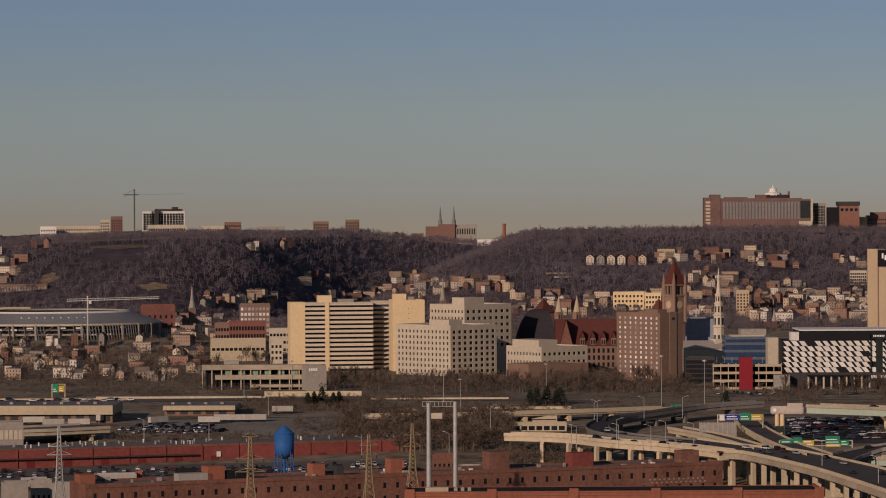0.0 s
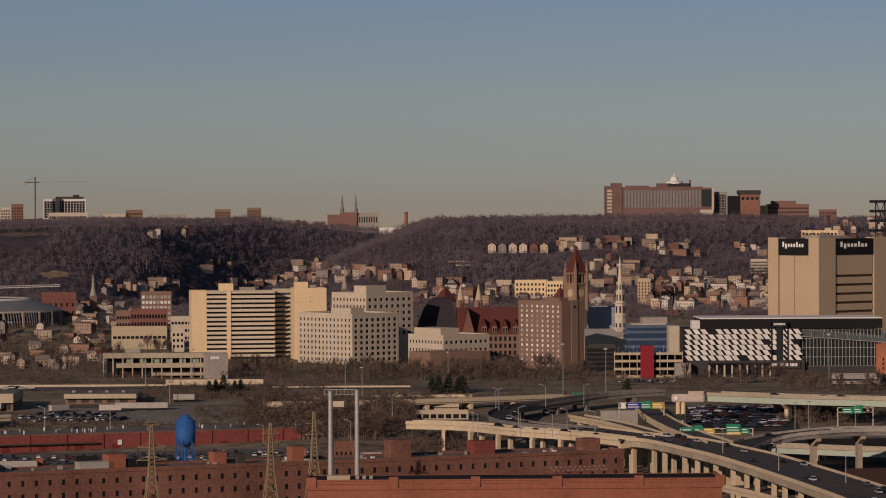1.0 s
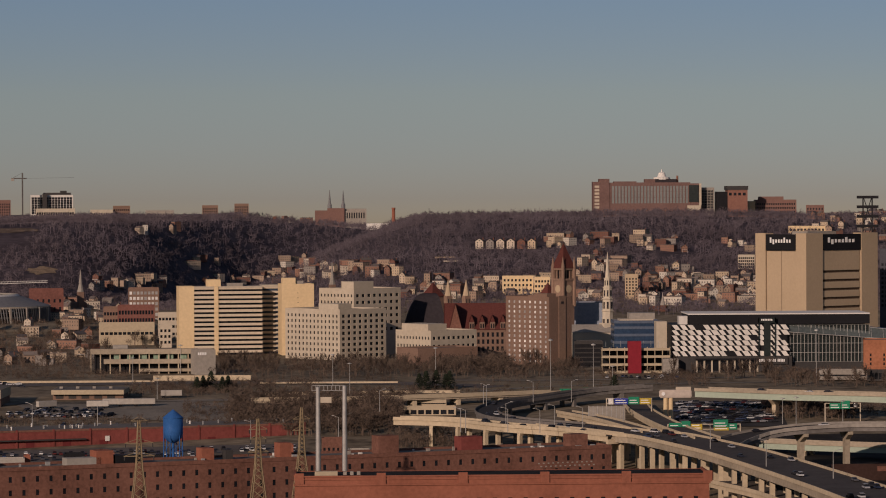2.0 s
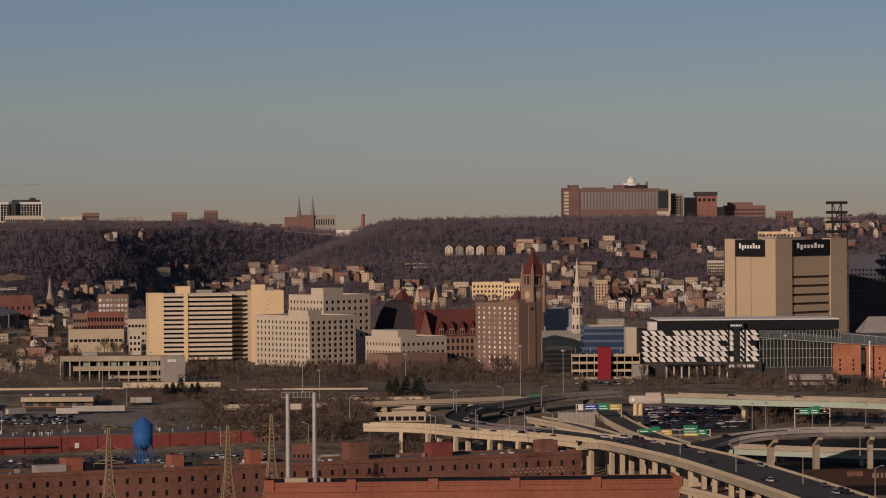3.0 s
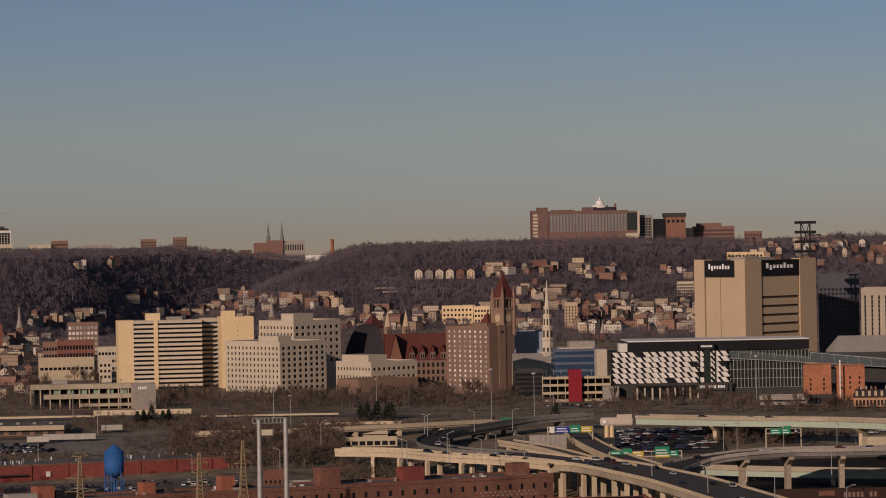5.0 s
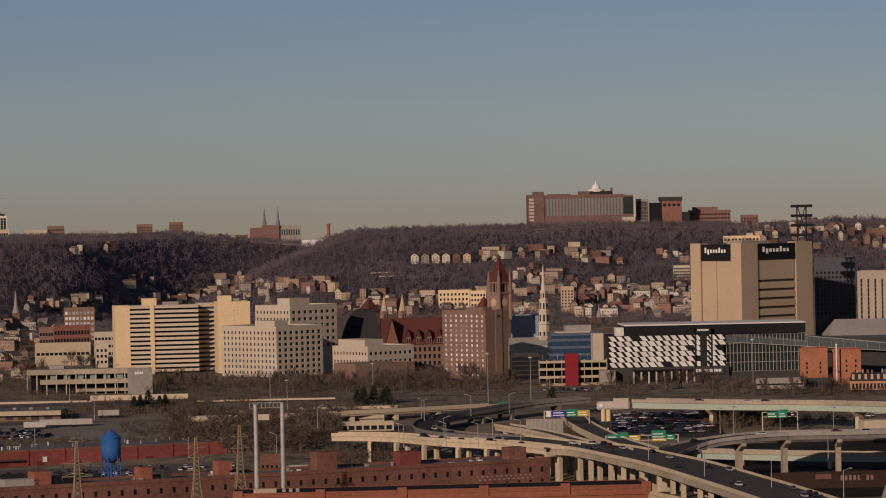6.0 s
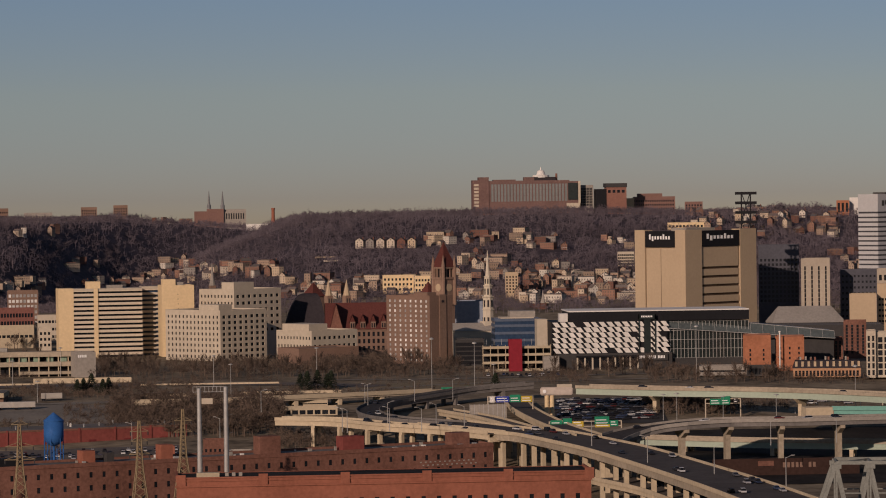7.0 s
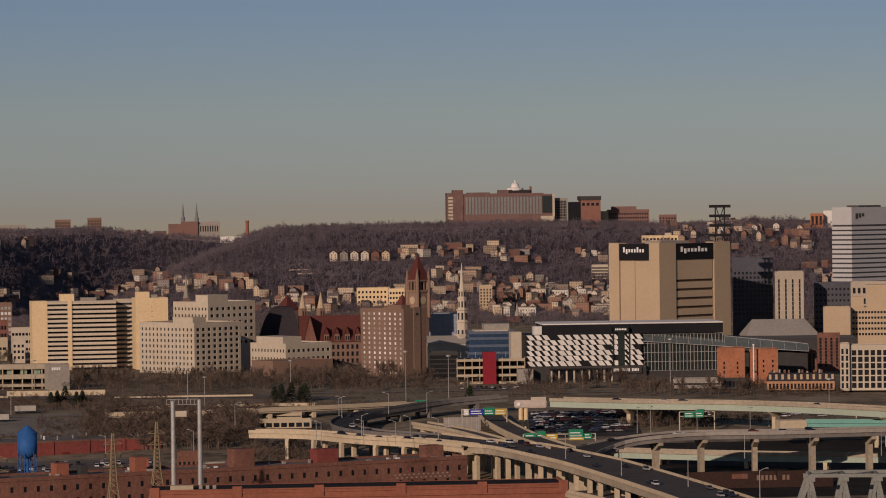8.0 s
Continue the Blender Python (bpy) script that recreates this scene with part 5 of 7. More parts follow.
def red_warehouse():
    d, phi = 1600, 18
    c = at(-40, 600, d)
    b = -14.8
    H = top(-40, 800, d) - b + 0.5
    W = 213
    root = thing("red_warehouse", pose(c.x, c.y, b, 0, 0, phi), "long red painted brick warehouse with a flat roof", "warehouse")
    boxpart("body", root, REDPAINT, 0, 0, 0, W, 30, H)
    boxpart("flat_roof", root, TAR, 0.5, 0.5, H, W - 0.5, 29.5, H + 0.25)
    for x0 in range(0, 220, 18):
        boxpart("pilaster", root, REDPAINT, x0, -0.5, 0, x0 + 0.9, 0, H + 0.5)
        boxpart("loading_door", root, mat("dark_red_door", (0.14, 0.03, 0.03)) if x0 == 0 else bpy.data.materials["dark_red_door"], x0 + 5, -0.12, 0.5, x0 + 9, 0.02, 5)
    boxpart("canopy", root, CHARCOAL, 0, -2.2, 5.6, 106, 0, 6.1)
    boxpart("coping", root, DARKBRICK, -0.2, -0.2, H - 0.6, W, 0, H + 0.3)
    boxpart("notice_board", root, WHITE, span(-40, 394, d), -0.6, 4.5, span(-40, 402, d), -0.4, 7.0)
    rng = random.Random(4)
    for k in range(50):
        x = rng.uniform(3, W - 5)
        bm = bmesh.new()
        lathe(bm, [(0.35, H + 0.2), (0.3, H + 1.4), (0.6, H + 1.5), (0.1, H + 2.0)], 6, x, rng.uniform(4, 26))
        part("roof_vent", bm, rng.choice((WHITE, STEEL)), root)


red_warehouse()


# sheds, tanks and plant in the yard behind the long warehouse
for a0, a1, e, d_, m_, lab in ((165, 240, 842, 1440, DINGY, "long low white shed in the yard"), (238, 250, 836, 1450, ORANGE, "small brick hut in the yard"), (308, 346, 833, 1470, BLACK, "dark metal shed in the yard"), (376, 398, 832, 1470, ORANGE, "orange brick hut in the yard"),
                               (400, 424, 836, 1475, DARKBRICK, "old brick shed in the yard"), (424, 440, 842, 1460, PALE, "pale plant box in the yard"), (560, 600, 834, 1490, CHARCOAL, "dark steel shed in the yard"), (600, 650, 832, 1500, CHARCOAL, "dark steel shed in the yard"),
                               (688, 714, 818, 1500, ORANGE, "bright brick stair house in the yard"), (764, 806, 806, 1560, DARKBRICK, "low red brick shed among trees"), (640, 690, 838, 1480, WHITE, "row of white plant boxes in the yard"), (0, 48, 856, 1400, GREYCON, "grey storage box in the yard"), (52, 90, 852, 1420, GREYCON, "grey storage box in the yard"), (90, 135, 858, 1400, GREYCON, "grey low shed in the yard"),
                               (100, 170, 846, 1430, CHARCOAL, "dark low shed in the yard"), (456, 500, 838, 1470, BLACK, "dark steel shed in the yard"), (810, 850, 826, 1540, GREYCON, "grey low shed beside the poles")):
    simple_block("yard_shed", lab, a0, a1, e, d_, 8, m_, (max(2, (a1 - a0) // 8), 1, 1.0, 1.4, 3, -1.0), category="shed")


def water_tower():
    d = 1440
    p = at(503, 800, d)
    zg = ground_z(p.x, p.y) - 0.5
    root = thing("water_tower", pose(p.x, p.y, zg, 0, 0, 15), "blue water tower with a conical roof on legs", "water tower")
    Z = lambda e: top(503, e, d) - zg
    r = span(487, 522, d) / 2
    bm = bmesh.new()
    lathe(bm, [(0.4, Z(813)), (r * 0.55, Z(809)), (r * 0.9, Z(803)), (r, Z(796)), (r, Z(767))], 28)
    tank = part("tank", bm, BLUE, root)
    bm = bmesh.new()
    lathe(bm, [(r * 1.04, Z(768)), (r * 1.04, Z(767)), (r * 0.5, Z(759)), (0.5, Z(754)), (0.3, Z(753))], 28)
    part("cone_roof", bm, BLUE, root)
    for o in (tank,):
        for f in o.data.polygons:
            f.use_smooth = abs(f.normal.z) < 0.95
    for k in range(6):
        a = math.pi * k / 3
        bm = bmesh.new()
        beam(bm, (math.cos(a) * r * 1.05, math.sin(a) * r * 1.05, 0), (math.cos(a) * r * 0.95, math.sin(a) * r * 0.95, Z(797)), 0.22, 6)
        part("leg", bm, BLUE, root)
        for z0, z1 in ((4, Z(830)), (Z(830), Z(812))):
            b_ = math.pi * (k + 1) / 3
            bm = bmesh.new()
            beam(bm, (math.cos(a) * r, math.sin(a) * r, z0), (math.cos(b_) * r, math.sin(b_) * r, z1), 0.1)
            part("brace", bm, BLUE, root)
    bm = bmesh.new()
    lathe(bm, [(0.6, 0), (0.6, Z(812))], 10)
    part("riser_pipe", bm, BLUE, root)


water_tower()


def pylon(a, e_top, d, arms, mt=RUSTSTEEL, label="lattice steel power pylon with crossarms"):
    p = at(a, 820, d)
    zg = ground_z(p.x, p.y) - 0.5
    H = top(a, e_top, d) - zg
    root = thing("power_pylon", pose(p.x, p.y, zg, 0, 0, 12), label, "pylon", "power pylons")
    bw, waist, r = 4.6, 1.15, 0.16
    def half(z):
        return bw + (waist - bw) * min(1, z / (0.62 * H)) if z < 0.62 * H else waist * (1 - 0.75 * (z - 0.62 * H) / (0.38 * H))
    bm = bmesh.new()
    zs = [0.0]
    while zs[-1] < H - 1.5:
        zs.append(min(H, zs[-1] + max(1.6, half(zs[-1]) * 1.5)))
    for z0, z1 in zip(zs, zs[1:]):
        h0, h1 = half(z0), half(z1)
        c0 = [(-h0, -h0, z0), (h0, -h0, z0), (h0, h0, z0), (-h0, h0, z0)]
        c1 = [(-h1, -h1, z1), (h1, -h1, z1), (h1, h1, z1), (-h1, h1, z1)]
        for i in range(4):
            j = (i + 1) % 4
            beam(bm, c0[i], c1[i], r * 1.3)
            beam(bm, c0[i], c1[j], r * 0.7)
            beam(bm, c0[j], c1[i], r * 0.7)
    part("lattice_body", bm, mt, root)
    for e, w in arms:
        z = top(a, e, d) - zg
        for k in (-1, 1):
            bm = bmesh.new()
            h = half(z)
            beam(bm, (k * h, -h, z), (k * w, 0, z), r)
            beam(bm, (k * h, h, z), (k * w, 0, z), r)
            beam(bm, (k * h, 0, z + 1.4), (k * w, 0, z), r * 0.8)
            arm = part("crossarm", bm, mt, root)
            bm = bmesh.new()
            lathe(bm, [(0.1, z - 1.6), (0.22, z - 1.2), (0.22, z - 0.3), (0.1, z)], 6, k * w * 0.95, 0)
            part("insulator", bm, CHARCOAL, arm)


pylon(105, 752, 1220, ((790, 3.6), (805, 4.4)), STEEL, "galvanised lattice steel power pylon")
pylon(443, 765, 1225, ((773, 3.0), (812, 5.2), (835, 5.6)))
pylon(653, 765, 1235, ((788, 3.4), (805, 3.0), (828, 3.8)))
pylon(730, 748, 1300, ((770, 3.4), (790, 3.6)))


def open_warehouse(a0, a1, e0, e1, e_base, d, label, deep=40):
    c = at(a0, 600, d)
    b = ground_z(c.x, c.y) - 0.4
    W = span(a0, a1, d)
    Z = lambda e: top((a0 + a1) / 2, e, d) - b
    root = thing("freight_shed", pose(c.x, c.y, b, 0, 0, -2), label, "shed")
    boxpart("body", root, BROWN, 0.5, 2, 0, W - 0.5, deep, Z(e1) + 0.3)
    boxpart("fascia", root, FASCIA, 0, -1, Z(e1), W, deep + 0.5, Z(e0), "long cream roof fascia")
    boxpart("flat_roof", root, TAR, 0.4, -0.6, Z(e0), W - 0.4, deep, Z(e0) + 0.1)
    for k in range(int(W / 7)):
        boxpart("dock_door", root, CHARCOAL, 2 + k * 7, 1.85, 1.1, 6.2 + k * 7, 2.02, Z(e1) - 0.4)
    for k in range(int(W / 9)):
        boxpart("roof_unit", root, GREYCON, 3 + k * 9, 12, Z(e0), 4.8 + k * 9, 14, Z(e0) + 1.2)


open_warehouse(-60, 200, 718, 734, 760, 1800, "long freight shed with a cream fascia and dock doors")
open_warehouse(288, 416, 718, 726, 750, 1840, "freight shed with a thin cream roof edge", 30)
simple_block("bridge_abutment", "stepped pale concrete abutment", 905, 1002, 750, 1740, 8, FASCIA, (7, 1, 3.0, 2.2, 1, -1.2), category="abutment")
simple_block("bridge_abutment", "pale concrete abutment with dark openings", 925, 985, 738, 1790, 8, FASCIA, (5, 1, 4, 2.4, 1.5, -1.2), category="abutment")
simple_block("ribbed_box", "grey concrete plant building with upright openings", -30, 40, 750, 1640, 14, GREYCON, (8, 1, 2.0, 4.6, 9, -2.0), glass=PALE)
viaduct("pale concrete loading ramp deck", [on(-40, 763, -1), on(60, 760, -1), on(168, 755, -1)], 30, gap=36, rail=PALE)
# parking deck at the foot of the apartment slab
def low_deck():
    d = 2060
    c = at(357, 600, d)
    root = thing("parking_deck", pose(c.x, c.y, 0, 0, 0, 0), "low cream parking deck with open levels", "parking garage")
    W = span(357, 546, d)
    Z = lambda e: top(450, e, d)
    # Black block inside stands for the shade behind the rails.
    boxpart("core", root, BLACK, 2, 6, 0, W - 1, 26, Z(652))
    for e0, e1, x0 in ((646, 655, 0), (664, 672, 8), (681, 686, 30)):
        boxpart("deck_rail", root, WEATHERSHADE, x0, 0, Z(e1), W, 6.5, Z(e0))
    for k in range(12):
        x = W * k / 11
        boxpart("column", root, FASCIA, max(0, x - 0.3), 0.9, 0, x + 0.4, 1.1, Z(650))
    for k in range(6):
        boxpart("lit_bay", root, mat("green_glass_bay", (0.22, 0.30, 0.22), rough=0.4) if k == 0 else bpy.data.materials["green_glass_bay"], 14 + k * 8, 2.5, Z(664), 18 + k * 8, 3, Z(655))
    boxpart("roof_house", root, DINGY, 13, 8, Z(648), 22, 14, Z(640))
    p = at(542, 600, d - 14)
    bx = thing("sign_block", pose(p.x, p.y, 0, 0, 0, 14), "dark grey concrete block with a pale roof sign", "building")
    Wb, Hb = span(542, 578, d), Z(648)
    building(bx, Wb, 14, Hb, GREYCON, coping=0.6)
    for k in range(5):
        boxpart("sign_bar", bx, LETTER, 1.5 + k * 1.1, -0.15, Hb - 2.6, 2.3 + k * 1.1, 0.02, Hb - 1.0)


low_deck()


def stadium():
    d = 2660
    c = at(78, 580, d)
    b = ground_z(c.x, c.y) - 0.5
    root = thing("stadium", pose(c.x, c.y + 60, b, 0, 0, 0), "oval stadium with grey slanted fins and a ring roof", "stadium")
    rx, ry = span(78, 276, d), 70
    Z = lambda e: top(120, e, d) - b
    def ell(t, k=1.0):
        return rx * k * math.cos(t), ry * k * math.sin(t)
    N = 72
    def ring(name, k0, z0, k1, z1, m, lb=""):
        bm = bmesh.new()
        lo = [bm.verts.new((*ell(2 * math.pi * i / N, k0), z0)) for i in range(N)]
        hi = [bm.verts.new((*ell(2 * math.pi * i / N, k1), z1)) for i in range(N)]
        for i in range(N):
            j = (i + 1) % N
            bm.faces.new((lo[i], lo[j], hi[j], hi[i]))
        return part(name, bm, m, root, lb)
    ring("bowl", 0.90, 0, 0.93, Z(573), CHARCOAL)
    ring("plinth", 0.97, 0, 0.97, Z(606), CHARCOAL)
    ring("roof", 1.0, Z(574), 0.72, Z(556), ZINC, "grey metal ring roof")
    ring("roof_edge", 1.0, Z(577), 1.0, Z(573.5), PALE)
    ring("inner_edge", 0.72, Z(556), 0.70, Z(553), WHITE)
    ring("concourse", 0.985, Z(594), 0.985, Z(591), GREYCON)
    ring("upper_concourse", 0.975, Z(585), 0.975, Z(583), ZINC)
    bm = bmesh.new()
    box(bm, -0.22, -1.2, 0, 0.22, 0, Z(575) - Z(607))
    fin = mesh("fin", bm, ZINC)
    bm = bmesh.new()
    box(bm, -0.75, -1.8, 0, 0.75, 0, Z(575) - Z(607))
    column = mesh("column", bm, GREYCON)
    bm = bmesh.new()
    beam(bm, (-6, -0.4, 0), (6, -0.4, Z(577) - Z(594)), 0.3)
    brace = mesh("brace", bm, ZINC)
    g = random.Random(9)
    for i in range(104):
        t = math.pi * 1.02 + math.pi * 0.97 * i / 103
        x, y = ell(t, 0.99)
        turn = math.degrees(math.atan2(math.sin(t) / ry, math.cos(t) / rx)) + 90
        if i % 7 == 0:
            f = part("column", column, GREYCON, root)
            f.matrix_local = pose(x, y, Z(607), 0, -3, turn)
        elif i > 62 or g.random() < 0.35:
            f = part("fin", fin, ZINC, root)
            f.matrix_local = pose(x, y, Z(607), 0, -9, turn)
        if i % 7 == 3 and i < 70:
            f = part("brace", brace, ZINC, root)
            f.matrix_local = pose(x, y, Z(605) if i % 2 else Z(594), 0, 0, turn)
        if i % 5 == 2 and i < 80:
            f = boxpart("deck_screen", root, WHITE, -2.4, -0.5, 0, 2.4, -0.2, 1.2)
            f.matrix_local = pose(x, y, Z(582 + g.choice((0, 3, 12))), 0, 0, turn)
    for k in range(9):
        t = math.pi * 1.42 + math.pi * 0.22 * k / 8
        x, y = ell(t, 0.83)
        bm = bmesh.new()
        lathe(bm, [(0.7, Z(566)), (0.7, Z(562))], 6, x, y)
        part("roof_light", bm, WHITE, root)
    # crane booms
    p = at(155, 560, 2600)
    zg = ground_z(p.x, p.y) - 0.3
    cr = thing("boom_crane", pose(p.x, p.y, zg), "pale tower crane with a long level boom", "crane")
    zb = top(155, 531, 2600) - zg
    bm = bmesh.new()
    beam(bm, (0, 0, 0), (0, 0, zb + 3), 0.7)
    part("mast", bm, STEEL, cr)
    bm = bmesh.new()
    x0, x1 = -span(118, 155, 2600), span(155, 282, 2600)
    beam(bm, (x0, 0, zb - 1), (x1, 0, zb + 1), 0.35)
    beam(bm, (x0, 0, zb + 0.6), (x1, 0, zb + 2.2), 0.25)
    for k in range(30):
        x = x0 + (x1 - x0) * k / 30
        z = zb - 1 + 2 * k / 30
        beam(bm, (x, 0, z), (x + 1.2, 0, z + 1.5), 0.15)
    part("boom", bm, STEEL, cr)
    boxpart("cab", cr, WHITE, 1, -1, zb - 3, 3, 1, zb - 0.8)
    p = at(239, 560, 3950)
    zg = ground_z(p.x, p.y) - 0.3
    tc = thing("tower_crane", pose(p.x, p.y, zg), "dark tower crane standing on the ridge", "crane")
    zb = top(239, 345, 3950) - zg
    bm = bmesh.new()
    beam(bm, (0, 0, 0), (0, 0, zb + 6.5), 1.1)
    part("mast", bm, DARKSTEEL, tc)
    bm = bmesh.new()
    beam(bm, (-13, 0, zb), (5, 0, zb), 0.9)
    beam(bm, (5, 0, zb), (58, 20, zb + 1), 0.12)
    beam(bm, (0, 0, zb + 6.5), (-12, 0, zb), 0.2)
    part("jib", bm, DARKSTEEL, tc)
    boxpart("counterweight", tc, GREYCON, -13, -1, zb - 3, -9.5, 1, zb)


stadium()


# ---- bridge truss at the edge of the view ----
def truss():
    d = 1100
    p = at(1418, 880, d, 2)
    zt = top(1440, 842, d, 2)
    root = thing("truss_bridge", pose(p.x, p.y, 0, 0, 0, -8), "grey riveted steel truss bridge", "truss bridge")
    H = 26.0
    for y in (0, 16):
        for k in range(4):
            x0, x1 = 3 + k * 11, 3 + (k + 1) * 11
            bm = bmesh.new()
            beam(bm, (x0, y, zt), (x1, y, zt), 0.8)
            part("top_chord", bm, BRIDGESTEEL, root)
            bm = bmesh.new()
            beam(bm, (x0, y, zt - 0.3), (x0 + 5.5, y, zt - H), 0.78)
            part("diagonal", bm, BRIDGESTEEL, root)
            bm = bmesh.new()
            beam(bm, (x1, y, zt - 0.3), (x0 + 5.5, y, zt - H), 0.78)
            part("diagonal", bm, BRIDGESTEEL, root)
            bm = bmesh.new()
            beam(bm, (x0, y, zt), (x0, y, zt - H), 0.42)
            part("post", bm, BRIDGESTEEL, root)
            bm = bmesh.new()
            beam(bm, (x0 + 2.2, y, zt - 10), (x1 - 2.2, y, zt - 10), 0.3)
            part("sway_strut", bm, BRIDGESTEEL, root)
            boxpart("gusset", root, BRIDGESTEEL, x0 - 1.6, y - 0.75, zt - 1.9, x0 + 1.6, y + 0.75, zt - 0.5)
        bm = bmesh.new()
        beam(bm, (3, y, zt), (-6, y, zt - H), 0.9)
        part("end_post", bm, BRIDGESTEEL, root)
        bm = bmesh.new()
        beam(bm, (-6, y, zt - H), (47, y, zt - H), 0.62)
        part("bottom_chord", bm, BRIDGESTEEL, root)
    for k in range(5):
        bm = bmesh.new()
        beam(bm, (3 + k * 11, 0, zt), (3 + k * 11, 16, zt), 0.45)
        beam(bm, (3 + k * 11, 0, zt), (min(47, 14 + k * 11), 16, zt), 0.3)
        part("cross_strut", bm, BRIDGESTEEL, root)
    boxpart("bridge_deck", root, ASPHALT, -6, -1, zt - H - 1.2, 120, 17, zt - H - 0.2)
    for x in (0, 60, 115):
        boxpart("bridge_pier", root, GREYCON, x, 2, -24, x + 5, 14, zt - H - 1.2)


truss()


# ---- gantries, signs, lamps ----
def gantry(a0, a1, e_top, e_base, d, boards, s=1):
    p = at(a0, 700, d, s)
    zt, zb = top(a0, e_top, d, s), max(ground_z(p.x, p.y), top(a0, e_base, d, s)) - 0.2
    W = span(a0, a1, d)
    root = thing("sign_gantry", pose(p.x, p.y, zb), "steel road gantry with green direction signs", "road sign", "sign gantries")
    h = zt - zb
    for x in (0, W):
        boxpart("post", root, PALE, x - 0.25, -0.25, 0, x + 0.25, 0.25, h)
    for z in (h - 0.3, h - 2.6):
        boxpart("truss_bar", root, PALE, -0.2, -0.2, z, W + 0.2, 0.2, z + 0.35)
    for b0, b1, z0, z1, m in boards:
        x0, x1 = (b0 - a0) / BOARD * d, (b1 - a0) / BOARD * d
        bd = boxpart("sign_board", root, m, x0, -0.6, h - z0, x1, -0.3, h + z1)
        for k in range(2):
            boxpart("sign_bar", bd, LETTER, x0 + 0.5, -0.66, h - z0 + 0.6 + k * 1.2, x1 - 0.7 - k * 0.6, -0.6, h - z0 + 1.0 + k * 1.2)


gantry(1270, 1350, 734, 790, 1680, ((1273, 1282, 3, 0, WHITE), (1284, 1308, 3, 0, SIGNBLUE), (1309, 1328, 3, 0.7, SIGNGREEN), (1329, 1349, 3, 0, SIGNYELLOW)))
gantry(1379, 1508, 780, 815, 1560, ((1381, 1402, 2.6, 0.6, SIGNGREEN), (1403, 1419, 2.6, 1.4, SIGNGREEN), (1420, 1440, 2.6, 0, SIGNYELLOW), (1460, 1486, 1.6, 2.0, SIGNGREEN), (1461, 1487, 3.0, -1.7, SIGNYELLOW), (1487, 1502, 2.6, 0.2, SIGNGREEN)))
gantry(1202, 1265, 729, 770, 1700, ((1210, 1229, 3, 0, SIGNGREEN), (1230, 1246, 3, 1.2, SIGNGREEN), (1252, 1260, 2.4, 0, CHARCOAL)), 2)
gantry(1515, 1560, 721, 760, 1740, ((1519, 1534, 3, 0.5, SIGNGREEN), (1535, 1549, 3, 0.5, SIGNGREEN)), 2)
gantry(1186, 1210, 720, 740, 1860, ((1187, 1208, 3, 1, SIGNGREEN),))
gantry(1222, 1246, 718, 735, 1900, ((1229, 1243, 2, 1, SIGNGREEN),))
gantry(92, 115, 680, 705, 1990, ((93, 103, 5, 0, SIGNGREEN), (104, 114, 4.6, -1, SIGNYELLOW)))


def noise_wall():
    p, q = at(1238, 757, 1668), at(1304, 757, 1668)
    zg = ground_z(p.x, p.y) - 0.4
    root = thing("noise_wall", pose(p.x, p.y, zg), "grey ribbed noise wall between steel posts", "wall")
    L, h = (q - p).length, top(1270, 748, 1668) - zg
    for k in range(8):
        x0, x1 = L * k / 8, L * (k + 1) / 8
        boxpart("post", root, STEEL, x0 - 0.12, -0.15, 0, x0 + 0.12, 0.15, h + 0.2)
        for r in range(4):
            boxpart("panel", root, GREYCON, x0 + 0.13, -0.05 - 0.03 * (r % 2), h * r / 4, x1 - 0.13, 0.05, h * (r + 1) / 4 - 0.03)


noise_wall()


def billboard():
    d = 1700
    p = at(1364, 700, d)
    root = thing("billboard", pose(p.x, p.y, ground_z(p.x, p.y) - 0.3, 0, 0, 0), "back of a tan billboard on a stout column", "billboard")
    b = ground_z(p.x, p.y) - 0.3
    W = span(1364, 1422, d)
    Z = lambda e: top(1390, e, d) - b
    bm = bmesh.new()
    box(bm, 0, -0.6, Z(733), W, 2.4, Z(719))
    bmesh.ops.bevel(bm, geom=bm.edges[:], offset=0.5, segments=2, affect="EDGES")
    part("panel", bm, mat("faded_billboard", (0.52, 0.44, 0.37)), root)
    boxpart("upper_panel", root, PALE, W * 0.52, 1, Z(720), W * 0.98, 3, Z(714))
    bm = bmesh.new()
    lathe(bm, [(1.5, 0), (1.5, 4)], 16)
    o = part("logo_mark", bm, LETTER, root)
    o.matrix_local = Matrix.Translation((W * 0.12, -0.8, Z(726))) @ pose(0, 0, 0, 90) @ Matrix.Diagonal((0.62, 0.62, 0.03, 1))
    for x in (W * 0.2, W * 0.36):
        bm = bmesh.new()
        lathe(bm, [(1.2, 0), (1.1, Z(733))], 12, x, 1.2)
        part("column", bm, CREAM, root)


billboard()


def lamp_mould(high, arm):
    root = thing("street_lamp", pose(0, -400, -60), "tall grey steel street lamp with a short arm", "street lamp", "street lamps")
    bm = bmesh.new()
    lathe(bm, [(0.2, 0), (0.1, high)], 6)
    part("pole", bm, STEEL, root)
    if arm:
        bm = bmesh.new()
        beam(bm, (0, 0, high - 0.3), (arm, 0, high + 0.7), 0.09)
        part("arm", bm, STEEL, root)
        bm = bmesh.new()
        box(bm, arm - 0.2, -0.25, high + 0.55, arm + 1.0, 0.25, high + 0.8)
        part("lamp_head", bm, STEEL, root)
    else:
        bm = bmesh.new()
        lathe(bm, [(0.2, high), (1.3, high + 0.2), (1.3, high + 0.6), (0.2, high + 1.0)], 8)
        part("lamp_ring", bm, STEEL, root)
    return root


